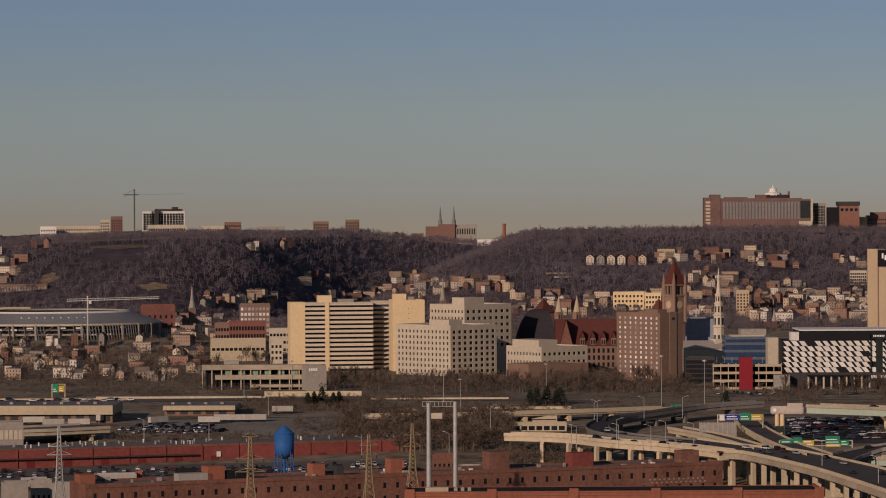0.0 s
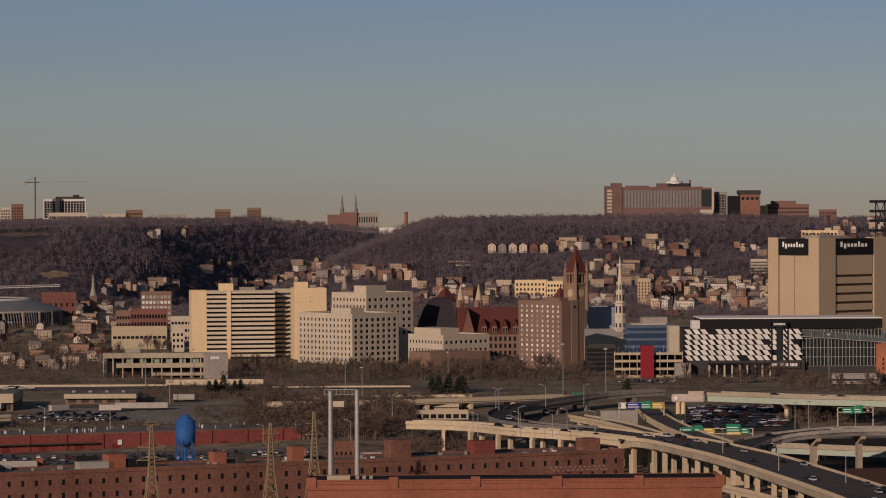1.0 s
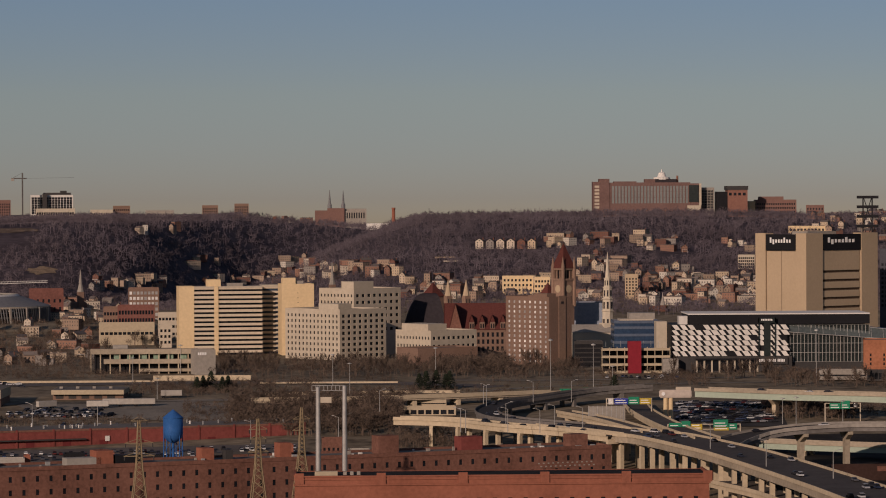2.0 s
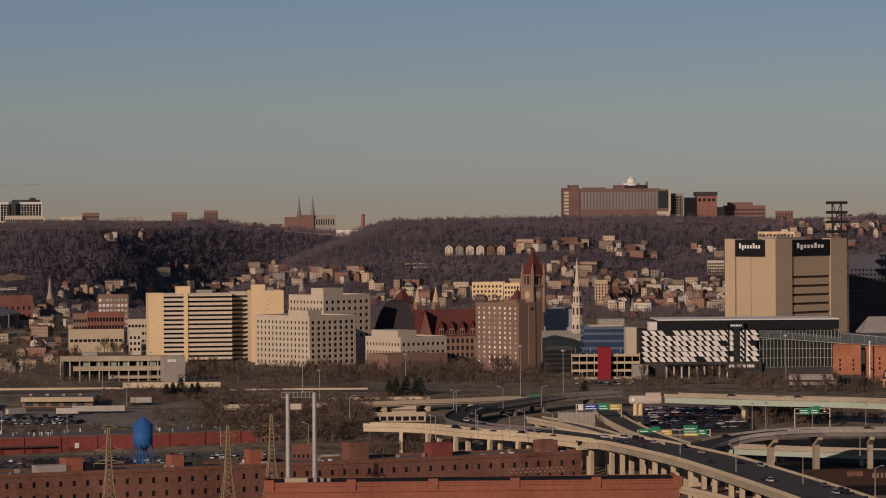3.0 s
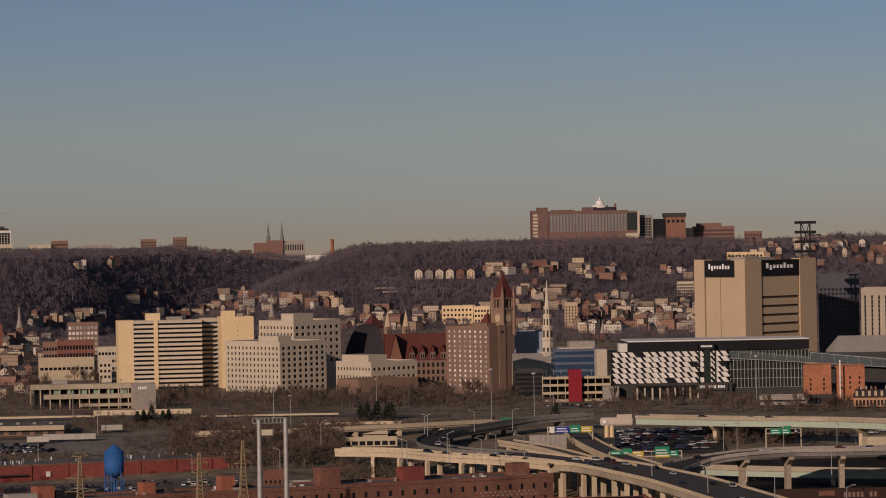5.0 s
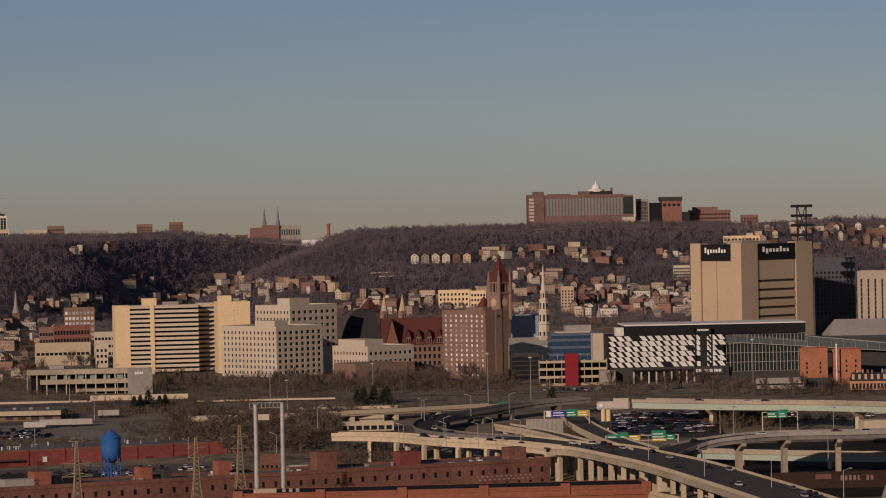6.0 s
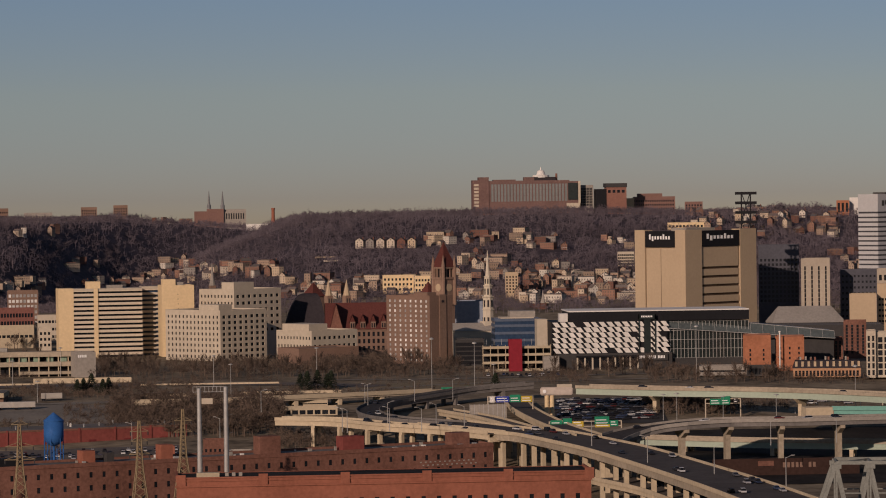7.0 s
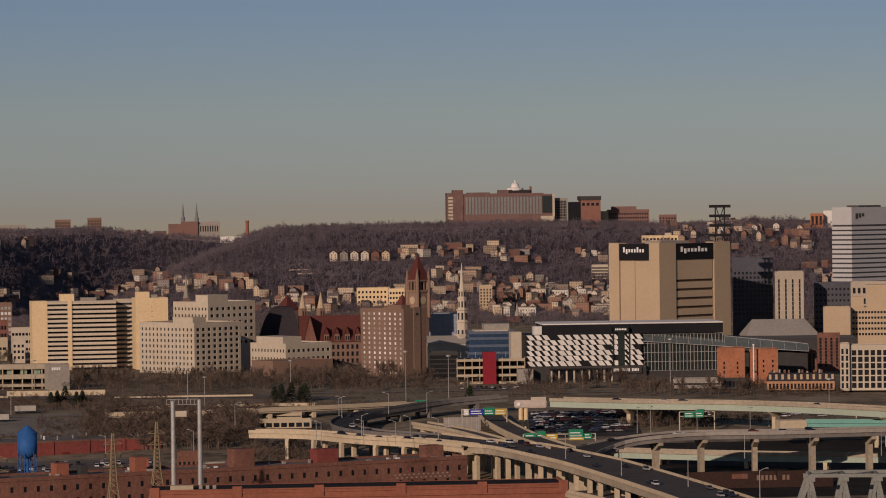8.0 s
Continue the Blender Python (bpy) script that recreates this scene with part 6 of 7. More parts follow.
MASTS = [(967, 645, 703, 1), (1171, 632, 730, 1), (785, 657, 712, 1), (815, 672, 726, 1), (432, 662, 708, 1), (475, 698, 735, 1), (1247, 640, 722, 1), (1281, 677, 722, 1), (1187, 602, 700, 2), (1152, 720, 772, 2), (1128, 722, 768, 2), (1328, 722, 775, 2), (1361, 722, 756, 2), (1234, 725, 772, 2), (1468, 672, 760, 2), (1477, 720, 765, 2), (516, 640, 690, 1)]
mast = lamp_mould(22, 0)
for i, (a, et, eb, s) in enumerate(MASTS):
    p = land(a, eb, s)
    high = top(a, et, p.y, s) - p.z
    m = pose(p.x, p.y, ground_z(p.x, p.y) - 0.2)
    o = copy_thing(mast, m)
    o.scale = (1, 1, high / 22)
for ob in (*mast.children_recursive, mast):
    bpy.data.objects.remove(ob)
lamp = lamp_mould(10.5, 2.2)
for a, e, z, s in ((1057, 712, 1, 1), (1140, 706, 2, 1), (1208, 705, 3, 1), (1152, 760, 0, 1), (1095, 758, 0, 1), (1178, 752, 0, 1), (1228, 756, 0, 1), (1300, 740, 0, 1), (1455, 790, 0, 1), (600, 706, 0, 2), (640, 740, 0, 2), (560, 752, 0, 2), (1218, 828, 0, 2), (1345, 848, 0, 2), (1100, 808, 0, 2), (1318, 775, -2, 2), (1434, 770, -2, 2), (1560, 770, -2, 2), (868, 722, 1, 1), (1020, 760, 0, 1), (255, 745, -3, 1), (370, 745, -3, 1), (795, 770, -6, 1), (640, 778, -8, 1)):
    p = on(a, e + 34, z, s)
    copy_thing(lamp, pose(p.x, p.y, z - (0.3 if z > -1 else 0.6), 0, 0, random.choice((0, 180))))
for ob in (*lamp.children_recursive, lamp):
    bpy.data.objects.remove(ob)


# ---- houses ----
def house_mould(label, w, d, h, rise, gable_front, cols, rows, kind="house"):
    """A town house: walls, roof with eaves or a corniced flat roof, sash windows, chimneys, a porch or a rear wing."""
    root = thing("house", pose(0, -500, -60), label, "house", "hillside houses")
    bm = bmesh.new()
    box(bm, -w / 2, -d / 2, -3, w / 2, d / 2, h)
    if gable_front and rise:
        for y in (-d / 2, d / 2):
            bm.faces.new([bm.verts.new(v) for v in ((-w / 2, y, h), (w / 2, y, h), (0, y, h + rise))])
    elif rise:
        for x in (-w / 2, w / 2):
            bm.faces.new([bm.verts.new(v) for v in ((x, -d / 2, h), (x, d / 2, h), (x, 0, h + rise))])
    if kind == "wing":
        box(bm, w / 2, -d * 0.1, -3, w / 2 + w * 0.55, d * 0.42, h * 0.66)
    if kind == "row":
        for k in range(1, 3):
            box(bm, -w / 2 + w * k / 3 - 0.2, -d / 2, h, -w / 2 + w * k / 3 + 0.2, d / 2, h + 0.9)
    bmesh.ops.remove_doubles(bm, verts=bm.verts[:], dist=0.003)
    part("body", bm, HOUSE, root)
    bm = bmesh.new()
    o = 0.45
    if not rise:
        box(bm, -w / 2 + 0.3, -d / 2 + 0.3, h, w / 2 - 0.3, d / 2 - 0.3, h + 0.15)
        box(bm, -w / 2 - 0.3, -d / 2 - 0.4, h - 0.35, w / 2 + 0.3, -d / 2 + 0.3, h + 0.45)
        for k in (-1, 1):
            box(bm, k * w / 2 - 0.2, -d / 2 + 0.3, h - 0.1, k * w / 2 + 0.2, d / 2, h + 0.4)
    elif gable_front:
        for k in (-1, 1):
            pts = [(k * (w / 2 + o), -d / 2 - o, h - o * rise * 2 / w), (k * (w / 2 + o), d / 2 + o, h - o * rise * 2 / w), (0, d / 2 + o, h + rise), (0, -d / 2 - o, h + rise)]
            quad(bm, *pts), quad(bm, *[(x, y, z + 0.3) for x, y, z in pts])
    else:
        for k in (-1, 1):
            pts = [(-w / 2 - o, k * (d / 2 + o), h - o * rise * 2 / d), (w / 2 + o, k * (d / 2 + o), h - o * rise * 2 / d), (w / 2 + o, 0, h + rise), (-w / 2 - o, 0, h + rise)]
            quad(bm, *pts), quad(bm, *[(x, y, z + 0.3) for x, y, z in pts])
    if kind == "wing":
        box(bm, w / 2, -d * 0.1 - 0.3, h * 0.66, w / 2 + w * 0.55 + 0.3, d * 0.42 + 0.3, h * 0.66 + 0.35)
    part("roof", bm, ROOFS, root)
    bm = bmesh.new()
    for j in range(rows):
        z = 0.9 + j * (h - 0.8) / rows
        for i in range(cols):
            x = -w / 2 + w * (i + 0.5) / cols
            box(bm, x - 0.42, -d / 2 - 0.1, z, x + 0.42, -d / 2 + 0.05, z + 1.5)
        for i in range(max(2, int(d / 4))):
            y = -d / 2 + d * (i + 0.5) / max(2, int(d / 4))
            for x in (-w / 2, w / 2):
                box(bm, x - 0.08, y - 0.45, z, x + 0.08, y + 0.45, z + 1.6)
    if gable_front and rise > 2:
        box(bm, -0.5, -d / 2 - 0.1, h + 0.2, 0.5, -d / 2 + 0.05, h + 1.5)
    tagged(part("window_panes", bm, HOUSEGLASS, root), kind="stuff")
    bm = bmesh.new()
    for x, y in ((w * 0.28, d * 0.1), (-w * 0.3, d * 0.25)) if w > 9 else ((w * 0.25, d * 0.12),):
        box(bm, x, y, h - 0.2, x + 0.8, y + 0.8, h + rise + 1.2)
    part("chimney", bm, DARKBRICK, root)
    if kind == "porch":
        bm = bmesh.new()
        box(bm, -w * 0.46, -d / 2 - 2.2, 2.7, w * 0.46, -d / 2, 3.0)
        for x in (-w * 0.44, w * 0.44):
            box(bm, x - 0.12, -d / 2 - 2.1, -2, x + 0.12, -d / 2 - 1.85, 2.7)
        part("porch", bm, WHITE, root)
    return root


MOULDS = [house_mould("narrow gabled town house with sash windows", 7.5, 11, 7, 2.6, True, 2, 2, "porch"), house_mould("side-gabled house with two chimneys", 11, 9, 6.5, 2.5, False, 4, 2),
          house_mould("tall flat-roofed row house with a cornice", 6.5, 12, 10, 0, True, 2, 3), house_mould("flat-roofed apartment house with rows of windows", 15, 12, 10.5, 0, True, 5, 3),
          house_mould("tall narrow gabled house", 6.5, 11, 9, 3.2, True, 2, 3), house_mould("flat-roofed house with a lower rear wing", 9, 10, 8.5, 0, True, 3, 2, "wing"),
          house_mould("terrace of three flat-roofed houses", 20, 11, 8.5, 0, True, 7, 2, "row")]
HILL_SPOTS = [(1152, 1212, 450, 470, 10, 1), (1226, 1332, 450, 466, 14, 1), (1336, 1412, 455, 476, 6, 1), (1480, 1530, 458, 474, 5, 1), (1235, 1300, 478, 500, 6, 1),
         (1212, 1430, 496, 530, 26, 1), (1320, 1545, 520, 572, 85, 1), (1040, 1190, 525, 552, 14, 1), (800, 902, 495, 520, 20, 1), (692, 790, 488, 525, 24, 1),
         (630, 700, 512, 530, 12, 1)]
TOWN_SPOTS = [(490, 585, 488, 502, 6, 1), (500, 520, 434, 440, 2, 1), (438, 456, 436, 442, 2, 1), (676, 742, 412, 424, 10, 1),
         (360, 485, 520, 548, 16, 1), (280, 420, 565, 600, 22, 1), (-10, 360, 606, 676, 62, 1), (-10, 45, 425, 500, 9, 1), (1140, 1430, 398, 452, 40, 2),
         (905, 1090, 524, 560, 28, 1), (1420, 1490, 470, 520, 8, 2), (1210, 1262, 548, 562, 8, 1), (60, 90, 432, 440, 3, 1), (300, 345, 590, 612, 8, 1), (1050, 1080, 500, 555, 10, 2), (1290, 1420, 395, 440, 14, 2), (560, 640, 520, 534, 8, 1)]
rng = random.Random(11)
taken, plots = [], []
for a0, a1, e0, e1, n, s in HILL_SPOTS + TOWN_SPOTS:
    for k in range(int(n * 1.4)):
        p = land(rng.uniform(a0, a1), rng.uniform(e0, e1), s)
        if any((p.x - q.x) ** 2 + (p.y - q.y) ** 2 < 130 for q in taken):
            continue
        taken.append(p)
        m = pose(p.x, p.y, ground_z(p.x, p.y) - 0.3, 0, 0, rng.choice((-40, -30, -22, -12, 0, 14, 40)))
        plots.append((rng.choice(MOULDS), m, rng.uniform(0.62, 0.86)))
plots.sort(key=lambda plot: plot[1].translation.y)
for mould, m, k2 in plots[:280]:
    o = copy_thing(mould, m)
    o.scale = (k2, k2, k2)
# the farthest, too small to pick apart, joined
verts, faces, slots = [], [], []
FAR_SLOT = {"body": 0, "roof": 1, "window_panes": 2, "chimney": 3, "porch": 0}
for mould, m, k2 in plots[280:]:
    for ob in mould.children:
        first = len(verts)
        verts += [m @ (v.co * k2) for v in ob.data.vertices]
        for f in ob.data.polygons:
            faces.append([first + v for v in f.vertices])
            slots.append(FAR_SLOT[ob.name.split(".")[0]])
me = bpy.data.meshes.new("far_houses")
me.from_pydata(verts, [], faces)
for material in (FAR_HOUSE, FAR_ROOFS, HOUSEGLASS, DARKBRICK):
    me.materials.append(material)
me.polygons.foreach_set("material_index", slots)
tagged(new("far_houses", me), "small pale and brick houses high on the wooded slope", "houses", kind="stuff")
for k in range(6):
    p = land(1046 + k * 18.5, 468)
    taken.append(p)
    o = copy_thing(MOULDS[4], pose(p.x, p.y, ground_z(p.x, p.y) - 0.3, 0, 0, -14))
    o.scale = (1.15, 0.9, 0.78)
    tagged(o, "pale gabled house in a row of like houses", "house", "row of hillside houses")
for mo in MOULDS:
    for ob in (*mo.children_recursive, mo):
        bpy.data.objects.remove(ob)


def steeple(a, e0, e1, d, label, m, r=2.4, s=1):
    p = at(a, 560, d, s)
    zg = ground_z(p.x, p.y) - 1
    h = top(a, e0, d, s) - zg
    hb = top(a, e1, d, s) - zg
    root = thing("church_steeple", pose(p.x, p.y, zg, 0, 0, 20), label, "church steeple")
    boxpart("tower", root, m, -r, -r, 0, r, r, max(6, hb))
    bm = bmesh.new()
    lathe(bm, [(r * 1.2, max(6, hb)), (r * 0.6, max(6, hb) + (h - hb) * 0.35), (0.15, h)], 8)
    part("spire", bm, GREYCON, root)
    boxpart("nave", root, m, -r, r, 0, r * 2.6, r + 20, max(5, hb * 0.6))


steeple(340, 506, 545, 2780, "grey pointed church steeple", BROWN)
steeple(784, 492, 532, 2620, "slim grey church spire over a brick tower", BROWN, 2.2)
steeple(1370, 546, 570, 2750, "small brick tower with a pointed top", DARKBRICK, 2.0)


# ---- trees ----
def twig_crowns(bases, heights, twigs, seed, spread=0.5):
    """Many leafless trees at once: each has a stem, a few limbs, and fine twigs that fan out round the limbs' ends."""
    g = np.random.default_rng(seed)
    n, limbs = len(bases), 7
    b, h = np.array(bases), np.array(heights)[:, None]
    ang = g.uniform(0, 2 * np.pi, (n, limbs))
    out = g.uniform(0.25, 0.85, (n, limbs)) * spread
    up = g.uniform(0.42, 0.86, (n, limbs)) - 0.25 * out / spread
    ends = b[:, None, :] + np.stack((np.cos(ang) * out * h, np.sin(ang) * out * h, up * h), axis=2)
    heart = b + np.concatenate((np.zeros((n, 2)), 0.34 * h), axis=1)
    tris = []
    # stems and limbs
    side = np.concatenate((0.018 * h, np.zeros((n, 2))), axis=1)
    tris.append(np.stack((b - side, b + side, heart + [0, 0, 3]), axis=1))
    for k in range(limbs):
        tris.append(np.stack((heart - side * 0.5, heart + side * 0.5, ends[:, k]), axis=1))
    # twigs
    pick = g.integers(0, limbs, (n, twigs))
    root_ = np.take_along_axis(ends, pick[:, :, None], axis=1)
    root_ = heart[:, None, :] + (root_ - heart[:, None, :]) * g.uniform(0.45, 1.0, (n, twigs, 1))
    way_ = g.normal(0, 1, (n, twigs, 3))
    way_[:, :, 2] = way_[:, :, 2] * 0.75 + 0.45
    way_ /= np.linalg.norm(way_, axis=2, keepdims=True)
    tip = root_ + way_ * (h * 0.9)[:, :, None] * g.uniform(0.10, 0.25, (n, twigs, 1))
    wide = g.normal(0, 1, (n, twigs, 3))
    wide /= np.linalg.norm(wide, axis=2, keepdims=True)
    wide *= h[:, :, None] * g.uniform(0.007, 0.015, (n, twigs, 1))
    tris.append(np.stack((root_ - wide, root_ + wide, tip), axis=2).reshape(-1, 3, 3))
    return np.concatenate(tris)


def wood_mass(name, label, count, place, h0, h1, twigs, seed, material):
    r = random.Random(seed)
    bases, heights = [], []
    for k in range(count):
        p = place(r)
        if p is not None:
            bases.append(p[:])
            heights.append(r.uniform(h0, h1) * r.choice((0.8, 1.0, 1.0, 1.15)))
    tris = twig_crowns(bases, heights, twigs, seed)
    me = bpy.data.meshes.new(name)
    n = len(tris)
    me.vertices.add(3 * n)
    me.vertices.foreach_set("co", tris.astype(np.float32).ravel())
    me.loops.add(3 * n)
    me.loops.foreach_set("vertex_index", np.arange(3 * n, dtype=np.int32))
    me.polygons.add(n)
    me.polygons.foreach_set("loop_start", np.arange(0, 3 * n, 3, dtype=np.int32))
    me.update(calc_edges=True)
    me.materials.append(material)
    return tagged(new(name, me), label, "woods", kind="stuff")


near_house = {}
for q in taken:
    near_house.setdefault((int(q.x // 30), int(q.y // 30)), []).append(q)


CLEARINGS = []


def clearing(label, a, e, ra, re, material, seed):
    """A bare patch of ragged outline lying on the slope."""
    g = random.Random(seed)
    q = land(a, e)
    rx, ry = ra / BOARD * q.y, min(22, (land(a, e - re).y - land(a, e + re).y) / 2)
    CLEARINGS.append((q, rx, ry))
    bm = bmesh.new()
    spokes = [g.uniform(0.75, 1.15) for k in range(24)]
    rings = [[bm.verts.new((q.x + rx * f * w * math.cos(k * math.pi / 12), q.y + ry * f * w * math.sin(k * math.pi / 12), 0)) for k, w in enumerate(spokes)] for f in (0.1, 0.4, 0.7, 1.0)]
    for v in bm.verts:
        v.co.z = ground_z(v.co.x, v.co.y) + 0.35 + 0.8 * noise.noise((v.co.x / 7, v.co.y / 7, 2))
    for lo, hi in zip(rings, rings[1:]):
        for k in range(24):
            bm.faces.new((lo[k], lo[(k + 1) % 24], hi[(k + 1) % 24], hi[k]))
    bm.faces.new(rings[0])
    tagged(new("clearing", mesh("clearing", bm, material)), label, "clearing", kind="structure")


clearing("bare tan rock cut at the foot of the hill", 272, 508, 28, 7, ROCK, 1)
clearing("bare tan rock cut at the foot of the hill", 86, 494, 16, 11, ROCK, 2)
clearing("dry grass terrace high on the wooded hill", 212, 437, 58, 4, HILLGRASS, 3)


def hill_place(r):
    a = r.uniform(-120, 2150)
    y = r.uniform(2680, 3660 if a > 950 else 230 + max(3540, lerp(a, FAR_FOOT) + lerp(a, FAR_RISE)))
    x = (a - 784) / BOARD * y
    z = ground_z(x, y)
    if z < 11 and y < 2930:
        return None
    for q, rx, ry in CLEARINGS:
        if ((x - q.x) / rx) ** 2 + ((y + 14 - q.y) / (ry + 16)) ** 2 < 1:
            return None
    gx, gy = int(x // 30), int(y // 30)
    for i in (-1, 0, 1):
        for j in (-2, -1, 0):
            for q in near_house.get((gx + i, gy - j - 1), ()):
                if abs(q.x - x) < 9 and -26 < y - q.y < 6:
                    return None
    if noise.noise((x / 90, y / 90, 5)) < -0.55:
        return None
    return Vector((x, y, z - 0.3))


wood_mass("hill_woods", "bare brown winter woods covering the hills", 26000, hill_place, 7, 13, 70, 21, WOOD)


def skyline_place(a0, a1, y0, y1):
    def f(r):
        y = r.uniform(y0, y1)
        x = (r.uniform(a0, a1) - 784) / BOARD * y
        return Vector((x, y, ground_z(x, y) - 0.3))
    return f


for a0, a1, n, h1 in ((1770, 1880, 70, 19), (1120, 1240, 46, 15), (930, 1010, 24, 16), (10, 60, 26, 19), (600, 660, 26, 15), (1490, 1620, 40, 14)):
    wood_mass("ridge_trees", "bare winter trees along the ridge", n, skyline_place(a0, a1, 3540, 3620), h1 - 7, h1, 150, a0, WOOD)


def strip_place(a0, a1, e0, e1, s=1):
    def f(r):
        p = land(r.uniform(a0, a1), r.uniform(e0, e1), s)
        p.z = ground_z(p.x, p.y) - 0.2
        return p
    return f


SCRUB_NEAR = [(560, 900, 672, 694, 360, 5, 10, 1), (900, 1220, 672, 696, 260, 5, 11, 1), (600, 910, 742, 800, 640, 7, 15, 1), (180, 640, 772, 786, 200, 3, 6, 1), (1040, 1130, 690, 704, 50, 4, 8, 1), (1340, 1568, 690, 700, 120, 3, 6, 1), (1100, 1260, 730, 758, 220, 4, 9, 2), (1100, 1360, 690, 702, 120, 3, 7, 2), (600, 760, 708, 722, 90, 4, 8, 1), (880, 1060, 800, 826, 160, 5, 9, 1), (1250, 1450, 740, 752, 60, 2, 4, 2)]
SCRUB_OPEN = [(420, 620, 712, 730, 220, 3, 7, 1), (620, 930, 726, 744, 260, 4, 8, 1), (640, 900, 696, 706, 120, 2, 5, 1), (900, 1180, 718, 740, 170, 2, 5, 1), (1040, 1330, 704, 716, 110, 1.5, 3, 1), (520, 700, 748, 768, 150, 3, 7, 1),
              (1200, 1350, 732, 750, 160, 3, 7, 2), (1090, 1200, 726, 744, 130, 5, 9, 2), (1090, 1340, 676, 694, 170, 4, 8, 2), (1330, 1500, 690, 704, 90, 3, 6, 2), (900, 1000, 690, 704, 60, 4, 8, 2), (120, 420, 690, 700, 130, 3, 6, 1)]
SCRUB_TOWN = [(-20, 360, 610, 690, 900, 5, 10, 1), (300, 520, 600, 640, 160, 5, 9, 1), (-20, 480, 690, 702, 120, 3, 6, 1), (1210, 1560, 510, 580, 330, 4, 8, 1), (690, 905, 500, 530, 120, 4, 8, 1), (905, 1090, 525, 562, 120, 4, 8, 1), (-10, 420, 560, 606, 160, 4, 8, 1), (1300, 1440, 395, 450, 90, 5, 10, 2), (460, 640, 704, 728, 110, 2, 6, 1), (900, 1060, 712, 730, 60, 2, 4, 1), (985, 1100, 680, 692, 60, 10, 17, 1), (1180, 1300, 690, 704, 40, 5, 9, 1)]
for a0, a1, e0, e1, n, h0, h1, s in SCRUB_NEAR + SCRUB_OPEN + SCRUB_TOWN:
    wood_mass("thicket", "bare brown winter thicket and scrub", n, strip_place(a0, a1, e0, e1, s), h0, h1, 100, int(a0 + e0), BARK)


def tree_mould(seed, h):
    r = random.Random(seed)
    root = thing("bare_tree", pose(0, -600, -60), "leafless winter tree with a fine brown crown", "tree", "bare trees")
    bm = bmesh.new()
    lathe(bm, [(h * 0.03, -0.5), (h * 0.022, h * 0.25), (h * 0.012, h * 0.55), (0.04, h * 0.9)], 6)
    limbs = []
    for k in range(9):
        a, z0 = r.uniform(0, 6.28), h * r.uniform(0.22, 0.6)
        l = h * r.uniform(0.25, 0.42)
        q = (math.cos(a) * l * 0.7, math.sin(a) * l * 0.7, z0 + l * 0.85)
        beam(bm, (0, 0, z0), q, h * 0.009)
        limbs.append(Vector(q))
    part("trunk", bm, BARK, root)
    verts, faces = [], []
    for k in range(420):
        b = r.choice(limbs) * r.uniform(0.55, 1.0)
        dr = Vector((r.gauss(0, 1), r.gauss(0, 1), abs(r.gauss(0.7, 0.6)))).normalized() * h * r.uniform(0.08, 0.24)
        sd = Vector((r.gauss(0, 1), r.gauss(0, 1), 0)).normalized() * h * 0.007
        i = len(verts)
        verts += [b - sd, b + sd, b + dr]
        faces.append((i, i + 1, i + 2))
    me = bpy.data.meshes.new("crown")
    me.from_pydata(verts, [], faces)
    me.materials.append(BARK)
    part("crown", me, BARK, root)
    return root


def fir_mould(seed, h):
    r = random.Random(seed)
    root = thing("evergreen_tree", pose(0, -600, -60), "dark evergreen tree beside the motorway", "tree", "evergreens")
    bm = bmesh.new()
    lathe(bm, [(0.25, -0.3), (0.06, h * 0.95)], 6)
    part("trunk", bm, BARK, root)
    verts, faces = [], []
    for k in range(700):
        t = r.random() ** 0.8
        a = r.uniform(0, 6.28)
        rad = h * 0.52 * (1 - t * 0.85) * r.uniform(0.6, 1.1)
        p = Vector((math.cos(a) * rad * 0.4, math.sin(a) * rad * 0.4, h * (0.08 + 0.9 * t)))
        q = Vector((math.cos(a) * rad, math.sin(a) * rad, p.z - h * 0.04))
        sd = Vector((-math.sin(a), math.cos(a), 0)) * h * 0.04
        i = len(verts)
        verts += [p, q - sd, q + sd]
        faces.append((i, i + 1, i + 2))
    me = bpy.data.meshes.new("crown")
    me.from_pydata(verts, [], faces)
    me.materials.append(FIR)
    part("crown", me, FIR, root)
    return root


TREES = [tree_mould(k, h) for k, h in enumerate((9, 11, 13))]
rng = random.Random(31)
for a0, a1, e0, e1, n, s in ((580, 900, 676, 696, 34, 1), (900, 1220, 676, 700, 34, 1), (0, 500, 620, 690, 50, 1), (620, 900, 750, 800, 30, 1), (1390, 1568, 692, 702, 12, 1), (1110, 1350, 692, 704, 14, 2), (1110, 1250, 740, 760, 14, 2)):
    for k in range(n):
        p = land(rng.uniform(a0, a1), rng.uniform(e0, e1), s)
        o = copy_thing(rng.choice(TREES), pose(p.x, p.y, ground_z(p.x, p.y) - 0.1, 0, 0, rng.uniform(0, 360)))
FIRS = [fir_mould(k + 50, h) for k, h in enumerate((9, 11))]
for a, e in ((545, 722), (556, 720), (570, 718), (590, 722), (600, 720), (938, 716), (950, 718), (968, 716), (985, 717), (992, 718), (1284, 726)):
    p = land(a, e)
    copy_thing(rng.choice(FIRS), pose(p.x, p.y, ground_z(p.x, p.y) - 0.1, 0, 0, rng.uniform(0, 360)))
for mo in TREES + FIRS:
    for ob in (*mo.children_recursive, mo):
        bpy.data.objects.remove(ob)


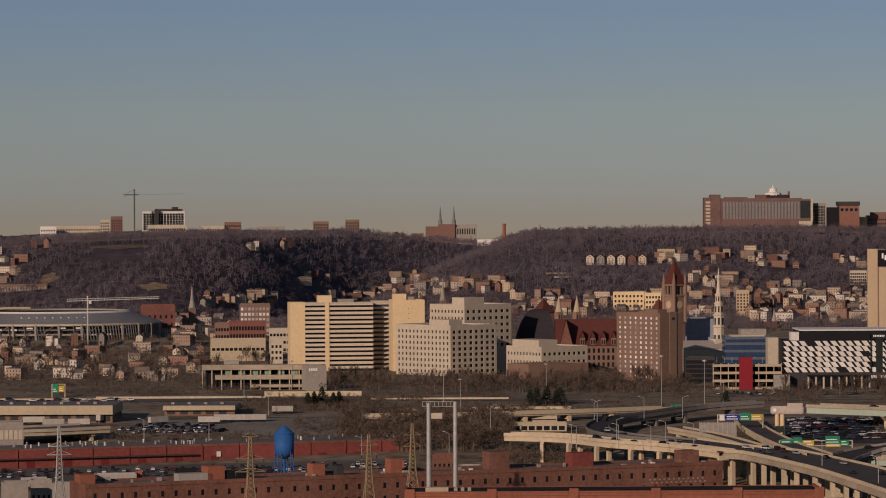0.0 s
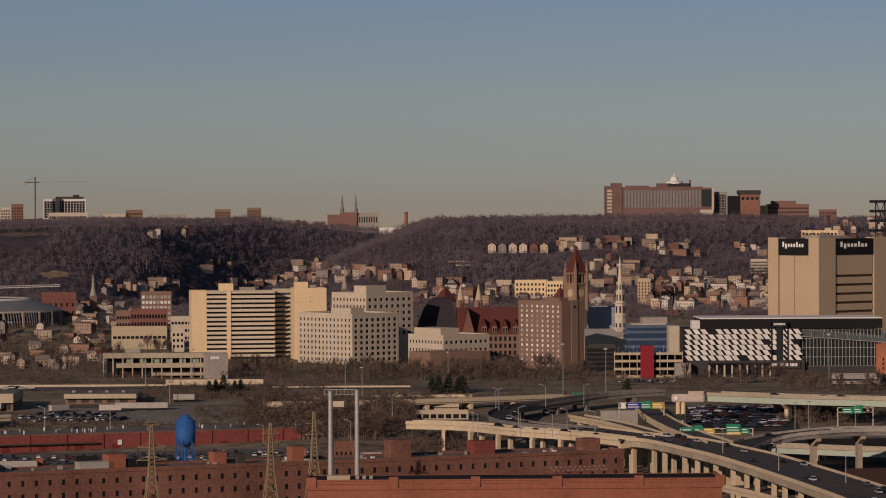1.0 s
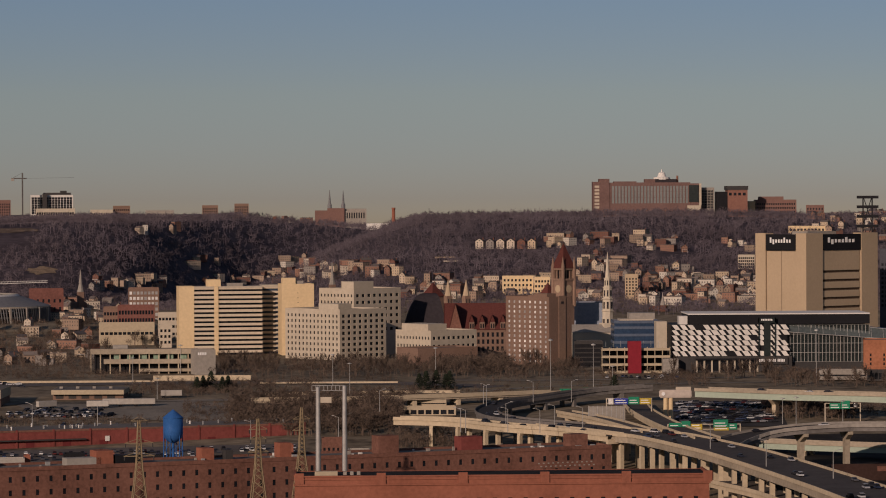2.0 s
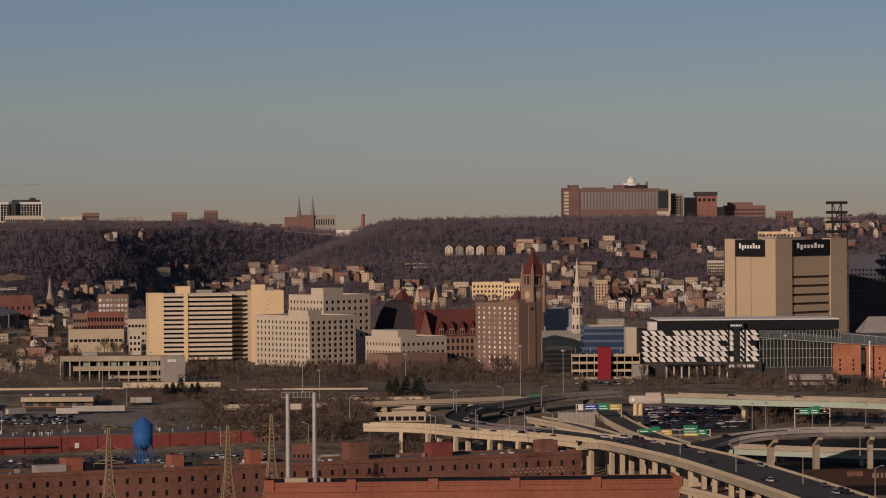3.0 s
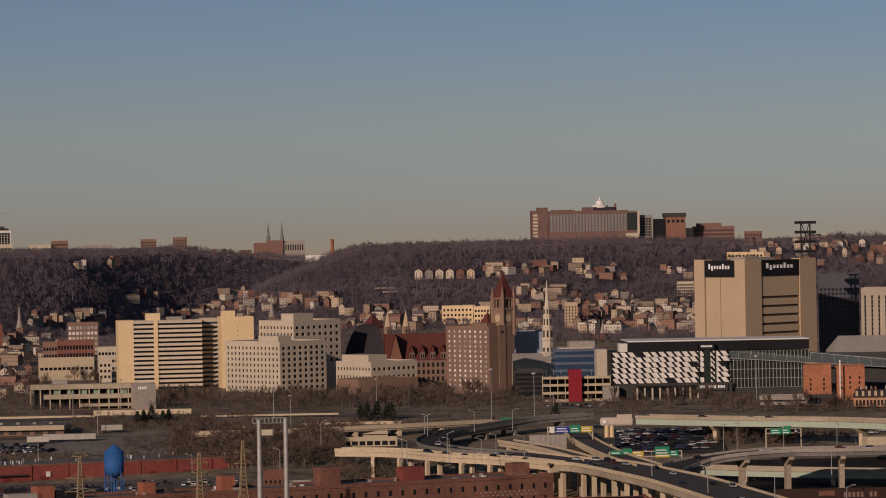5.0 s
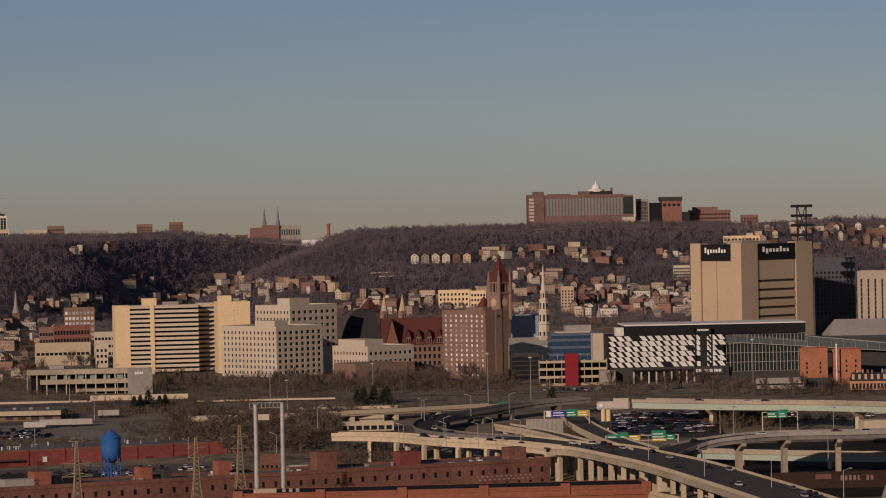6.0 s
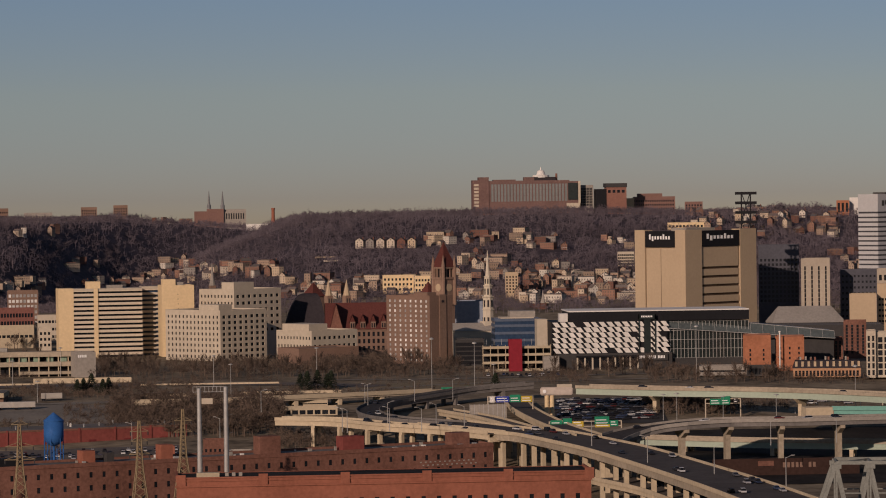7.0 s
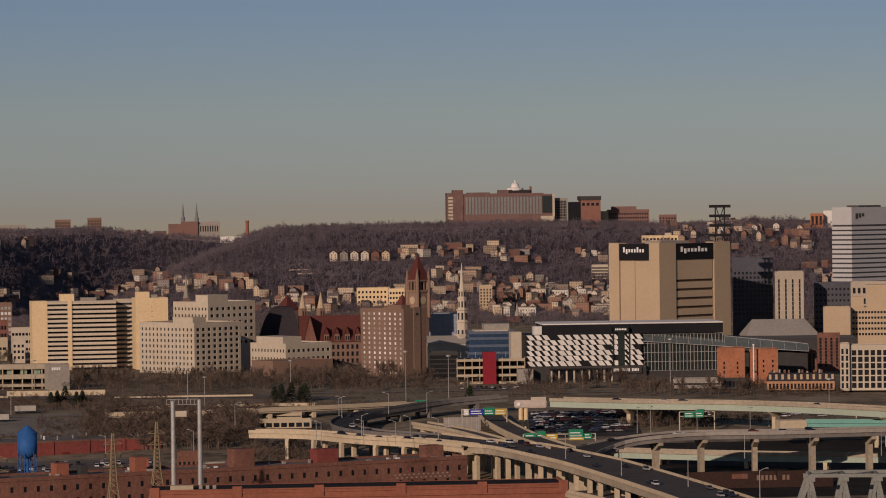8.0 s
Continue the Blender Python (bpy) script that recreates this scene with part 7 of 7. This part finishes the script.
# ---- vehicles ----
def car_mould(l, w, h, cab0, cab1, label, name="car"):
    root = thing(name, pose(0, -700, -60), label, "car" if name == "car" else name, "cars" if name == "car" else name + "s")
    bm = bmesh.new()
    prof = [(-l / 2, 0.35), (l / 2, 0.35), (l / 2, 0.72), (l * 0.30, 0.92), (-l * 0.46, 0.98), (-l / 2, 0.8)]
    a, b = [bm.verts.new((x, -w / 2, z)) for x, z in prof], [bm.verts.new((x, w / 2, z)) for x, z in prof]
    bm.faces.new(a), bm.faces.new(b[::-1])
    for i in range(6):
        bm.faces.new((a[i], b[i], b[(i + 1) % 6], a[(i + 1) % 6]))
    box(bm, cab0 * l + 0.4, -w * 0.39, h - 0.08, cab1 * l - 0.7, w * 0.39, h)
    part("body", bm, PAINTCAR, root)
    bm = bmesh.new()
    prof = [(cab0 * l, 0.93), (cab1 * l, 0.93), (cab1 * l - 0.75, h - 0.06), (cab0 * l + 0.45, h - 0.06)]
    a, b = [bm.verts.new((x, -w * 0.46, z)) if z < 1 else bm.verts.new((x, -w * 0.38, z)) for x, z in prof], [bm.verts.new((x, w * 0.46, z)) if z < 1 else bm.verts.new((x, w * 0.38, z)) for x, z in prof]
    bm.faces.new(a), bm.faces.new(b[::-1])
    for i in range(4):
        bm.faces.new((a[i], b[i], b[(i + 1) % 4], a[(i + 1) % 4]))
    part("cabin_glass", bm, GLASS, root)
    bm = bmesh.new()
    lathe(bm, [(0.33, -w / 2), (0.33, 0.25 - w / 2), (0.08, 0.26 - w / 2), (0.08, w / 2 - 0.26), (0.33, w / 2 - 0.25), (0.33, w / 2)], 10)
    wh = mesh("axle", bm, BLACK)
    for x in (-l * 0.31, l * 0.31):
        p = part("axle", wh, BLACK, root)
        p.matrix_local = pose(x, 0, 0.33, 90)
    return root


CARS = [car_mould(4.7, 1.8, 1.45, -0.42, 0.22, "parked saloon car seen from afar"), car_mould(4.9, 1.9, 1.8, -0.48, 0.25, "parked sport utility car seen from afar")]
VANS = [car_mould(5.6, 2.0, 2.3, -0.48, 0.36, "pale delivery van parked on asphalt")]
rng = random.Random(41)
for root, line, nrm, h in (V1, V1, V1, R1, V2, V4, V1B):
    n = 10 if root is V1[0] else 5
    for k in range(n):
        i = rng.randrange(2, len(line) - 3)
        off = rng.choice((-0.72, -0.4, 0.4, 0.72) if h > 10 else (-0.4, 0.4)) * h
        p = line[i] + nrm[i] * off
        q = line[i + 1] - line[i]
        o = copy_thing(rng.choice(CARS), pose(p.x, p.y, p.z + 0.03, 0, 0, math.degrees(math.atan2(q.y, q.x)) + (180 if off > 0 else 0)))
        tagged(o, "car standing in a lane of the viaduct")


def park(a0, a1, e, n, s=1, turn=70, moulds=CARS, jitter=3.0, lift=0.28):
    for k in range(n):
        p = land(a0 + (a1 - a0) * (k + rng.uniform(0.1, 0.9)) / n, e + rng.uniform(-jitter, jitter), s)
        copy_thing(rng.choice(moulds), pose(p.x, p.y, ground_z(p.x, p.y) + lift, 0, 0, turn + rng.choice((0, 180)) + rng.uniform(-3, 3)))


for e in (733, 737, 741, 745, 750, 755, 760, 765):
    park(938, 1116, e, 15, 2, 20, jitter=1.5)
for e in (840, 845, 850):
    for k in range(4):
        park(-10 + 185 * k, 175 + 185 * k, e - 3 - 4.2 * k, 9, 1, 95, jitter=1.5)
park(210, 400, 765, 26, 1, 60, jitter=4)
park(240, 380, 758, 16, 1, 60, jitter=3)
park(300, 640, 785, 22, 1, 80, jitter=2)
park(0, 240, 712, 26, 1, 5, jitter=3)
park(1270, 1400, 698, 16, 1, 85, jitter=2)
park(1370, 1480, 737, 6, 2, 5, VANS + CARS, jitter=2)
park(380, 470, 790, 6, 1, 80, VANS, jitter=2)


def trailer_mould(l):
    root = thing("truck_trailer", pose(0, -700, -60), "white box trailer parked in the yard", "trailer", "trailers")
    bm = bmesh.new()
    box(bm, -l / 2, -1.3, 1.1, l / 2, 1.3, 4.1)
    bmesh.ops.bevel(bm, geom=bm.edges[:], offset=0.08, segments=1, affect="EDGES")
    part("box", bm, DINGY, root)
    boxpart("chassis", root, BLACK, -l / 2, -0.6, 0.75, l / 2, 0.6, 1.1)
    bm = bmesh.new()
    lathe(bm, [(0.5, -0.15), (0.5, 0.15)], 12)
    wh = mesh("wheel", bm, BLACK)
    for x in (-l * 0.42, -l * 0.34, l * 0.3):
        for y in (-1.1, 1.1):
            p = part("wheel", wh, BLACK, root)
            p.matrix_local = pose(x, y, 0.5, 90)
    return root


tr = trailer_mould(11.5)
for a, e, t in ((60, 752, 4), (95, 756, 2), (140, 756, 3), (182, 748, 70), (280, 752, 40), (370, 752, 4), (398, 748, 6), (425, 748, 8), (452, 748, 8), (60, 862, 20), (30, 868, 15), (500, 733, 2)):
    p = land(a, e)
    copy_thing(tr, pose(p.x, p.y, ground_z(p.x, p.y) + 0.28, 0, 0, t))
p = on(1365, 838, -12, 2)
o = copy_thing(tr, pose(p.x, p.y, ground_z(p.x, p.y) + 0.1, 0, 0, 4))
for mo in CARS + VANS + [tr]:
    for ob in (*mo.children_recursive, mo):
        bpy.data.objects.remove(ob)


# flood wall with faded lettering bars
d = 1470
p = at(1215, 840, d, 2)
root = thing("flood_wall", pose(p.x, p.y, ground_z(p.x, p.y) - 0.5), "rust-brown flood wall coloured dark for shade, with faded painted marks", "wall")
hw = top(1350, 834, d, 2) - ground_z(p.x, p.y) + 0.5
# Rust brown taken close to black, so the wall reads as shadowed.
boxpart("wall", root, mat("rusty_shaded_wall", (0.045, 0.026, 0.021), vary=0.3), 0, 0, 0, span(1215, 1480, d), 0.8, hw)
boxpart("faded_panel", root, DARKBRICK, 20, -0.06, hw - 3.2, 27, 0.02, hw - 1)
for k in range(8):
    if k != 5:
        boxpart("painted_bar", root, BROWN, 31 + k * 1.9, -0.06, hw - 4.0, 32.2 + k * 1.9, 0.02, hw - 1.8)
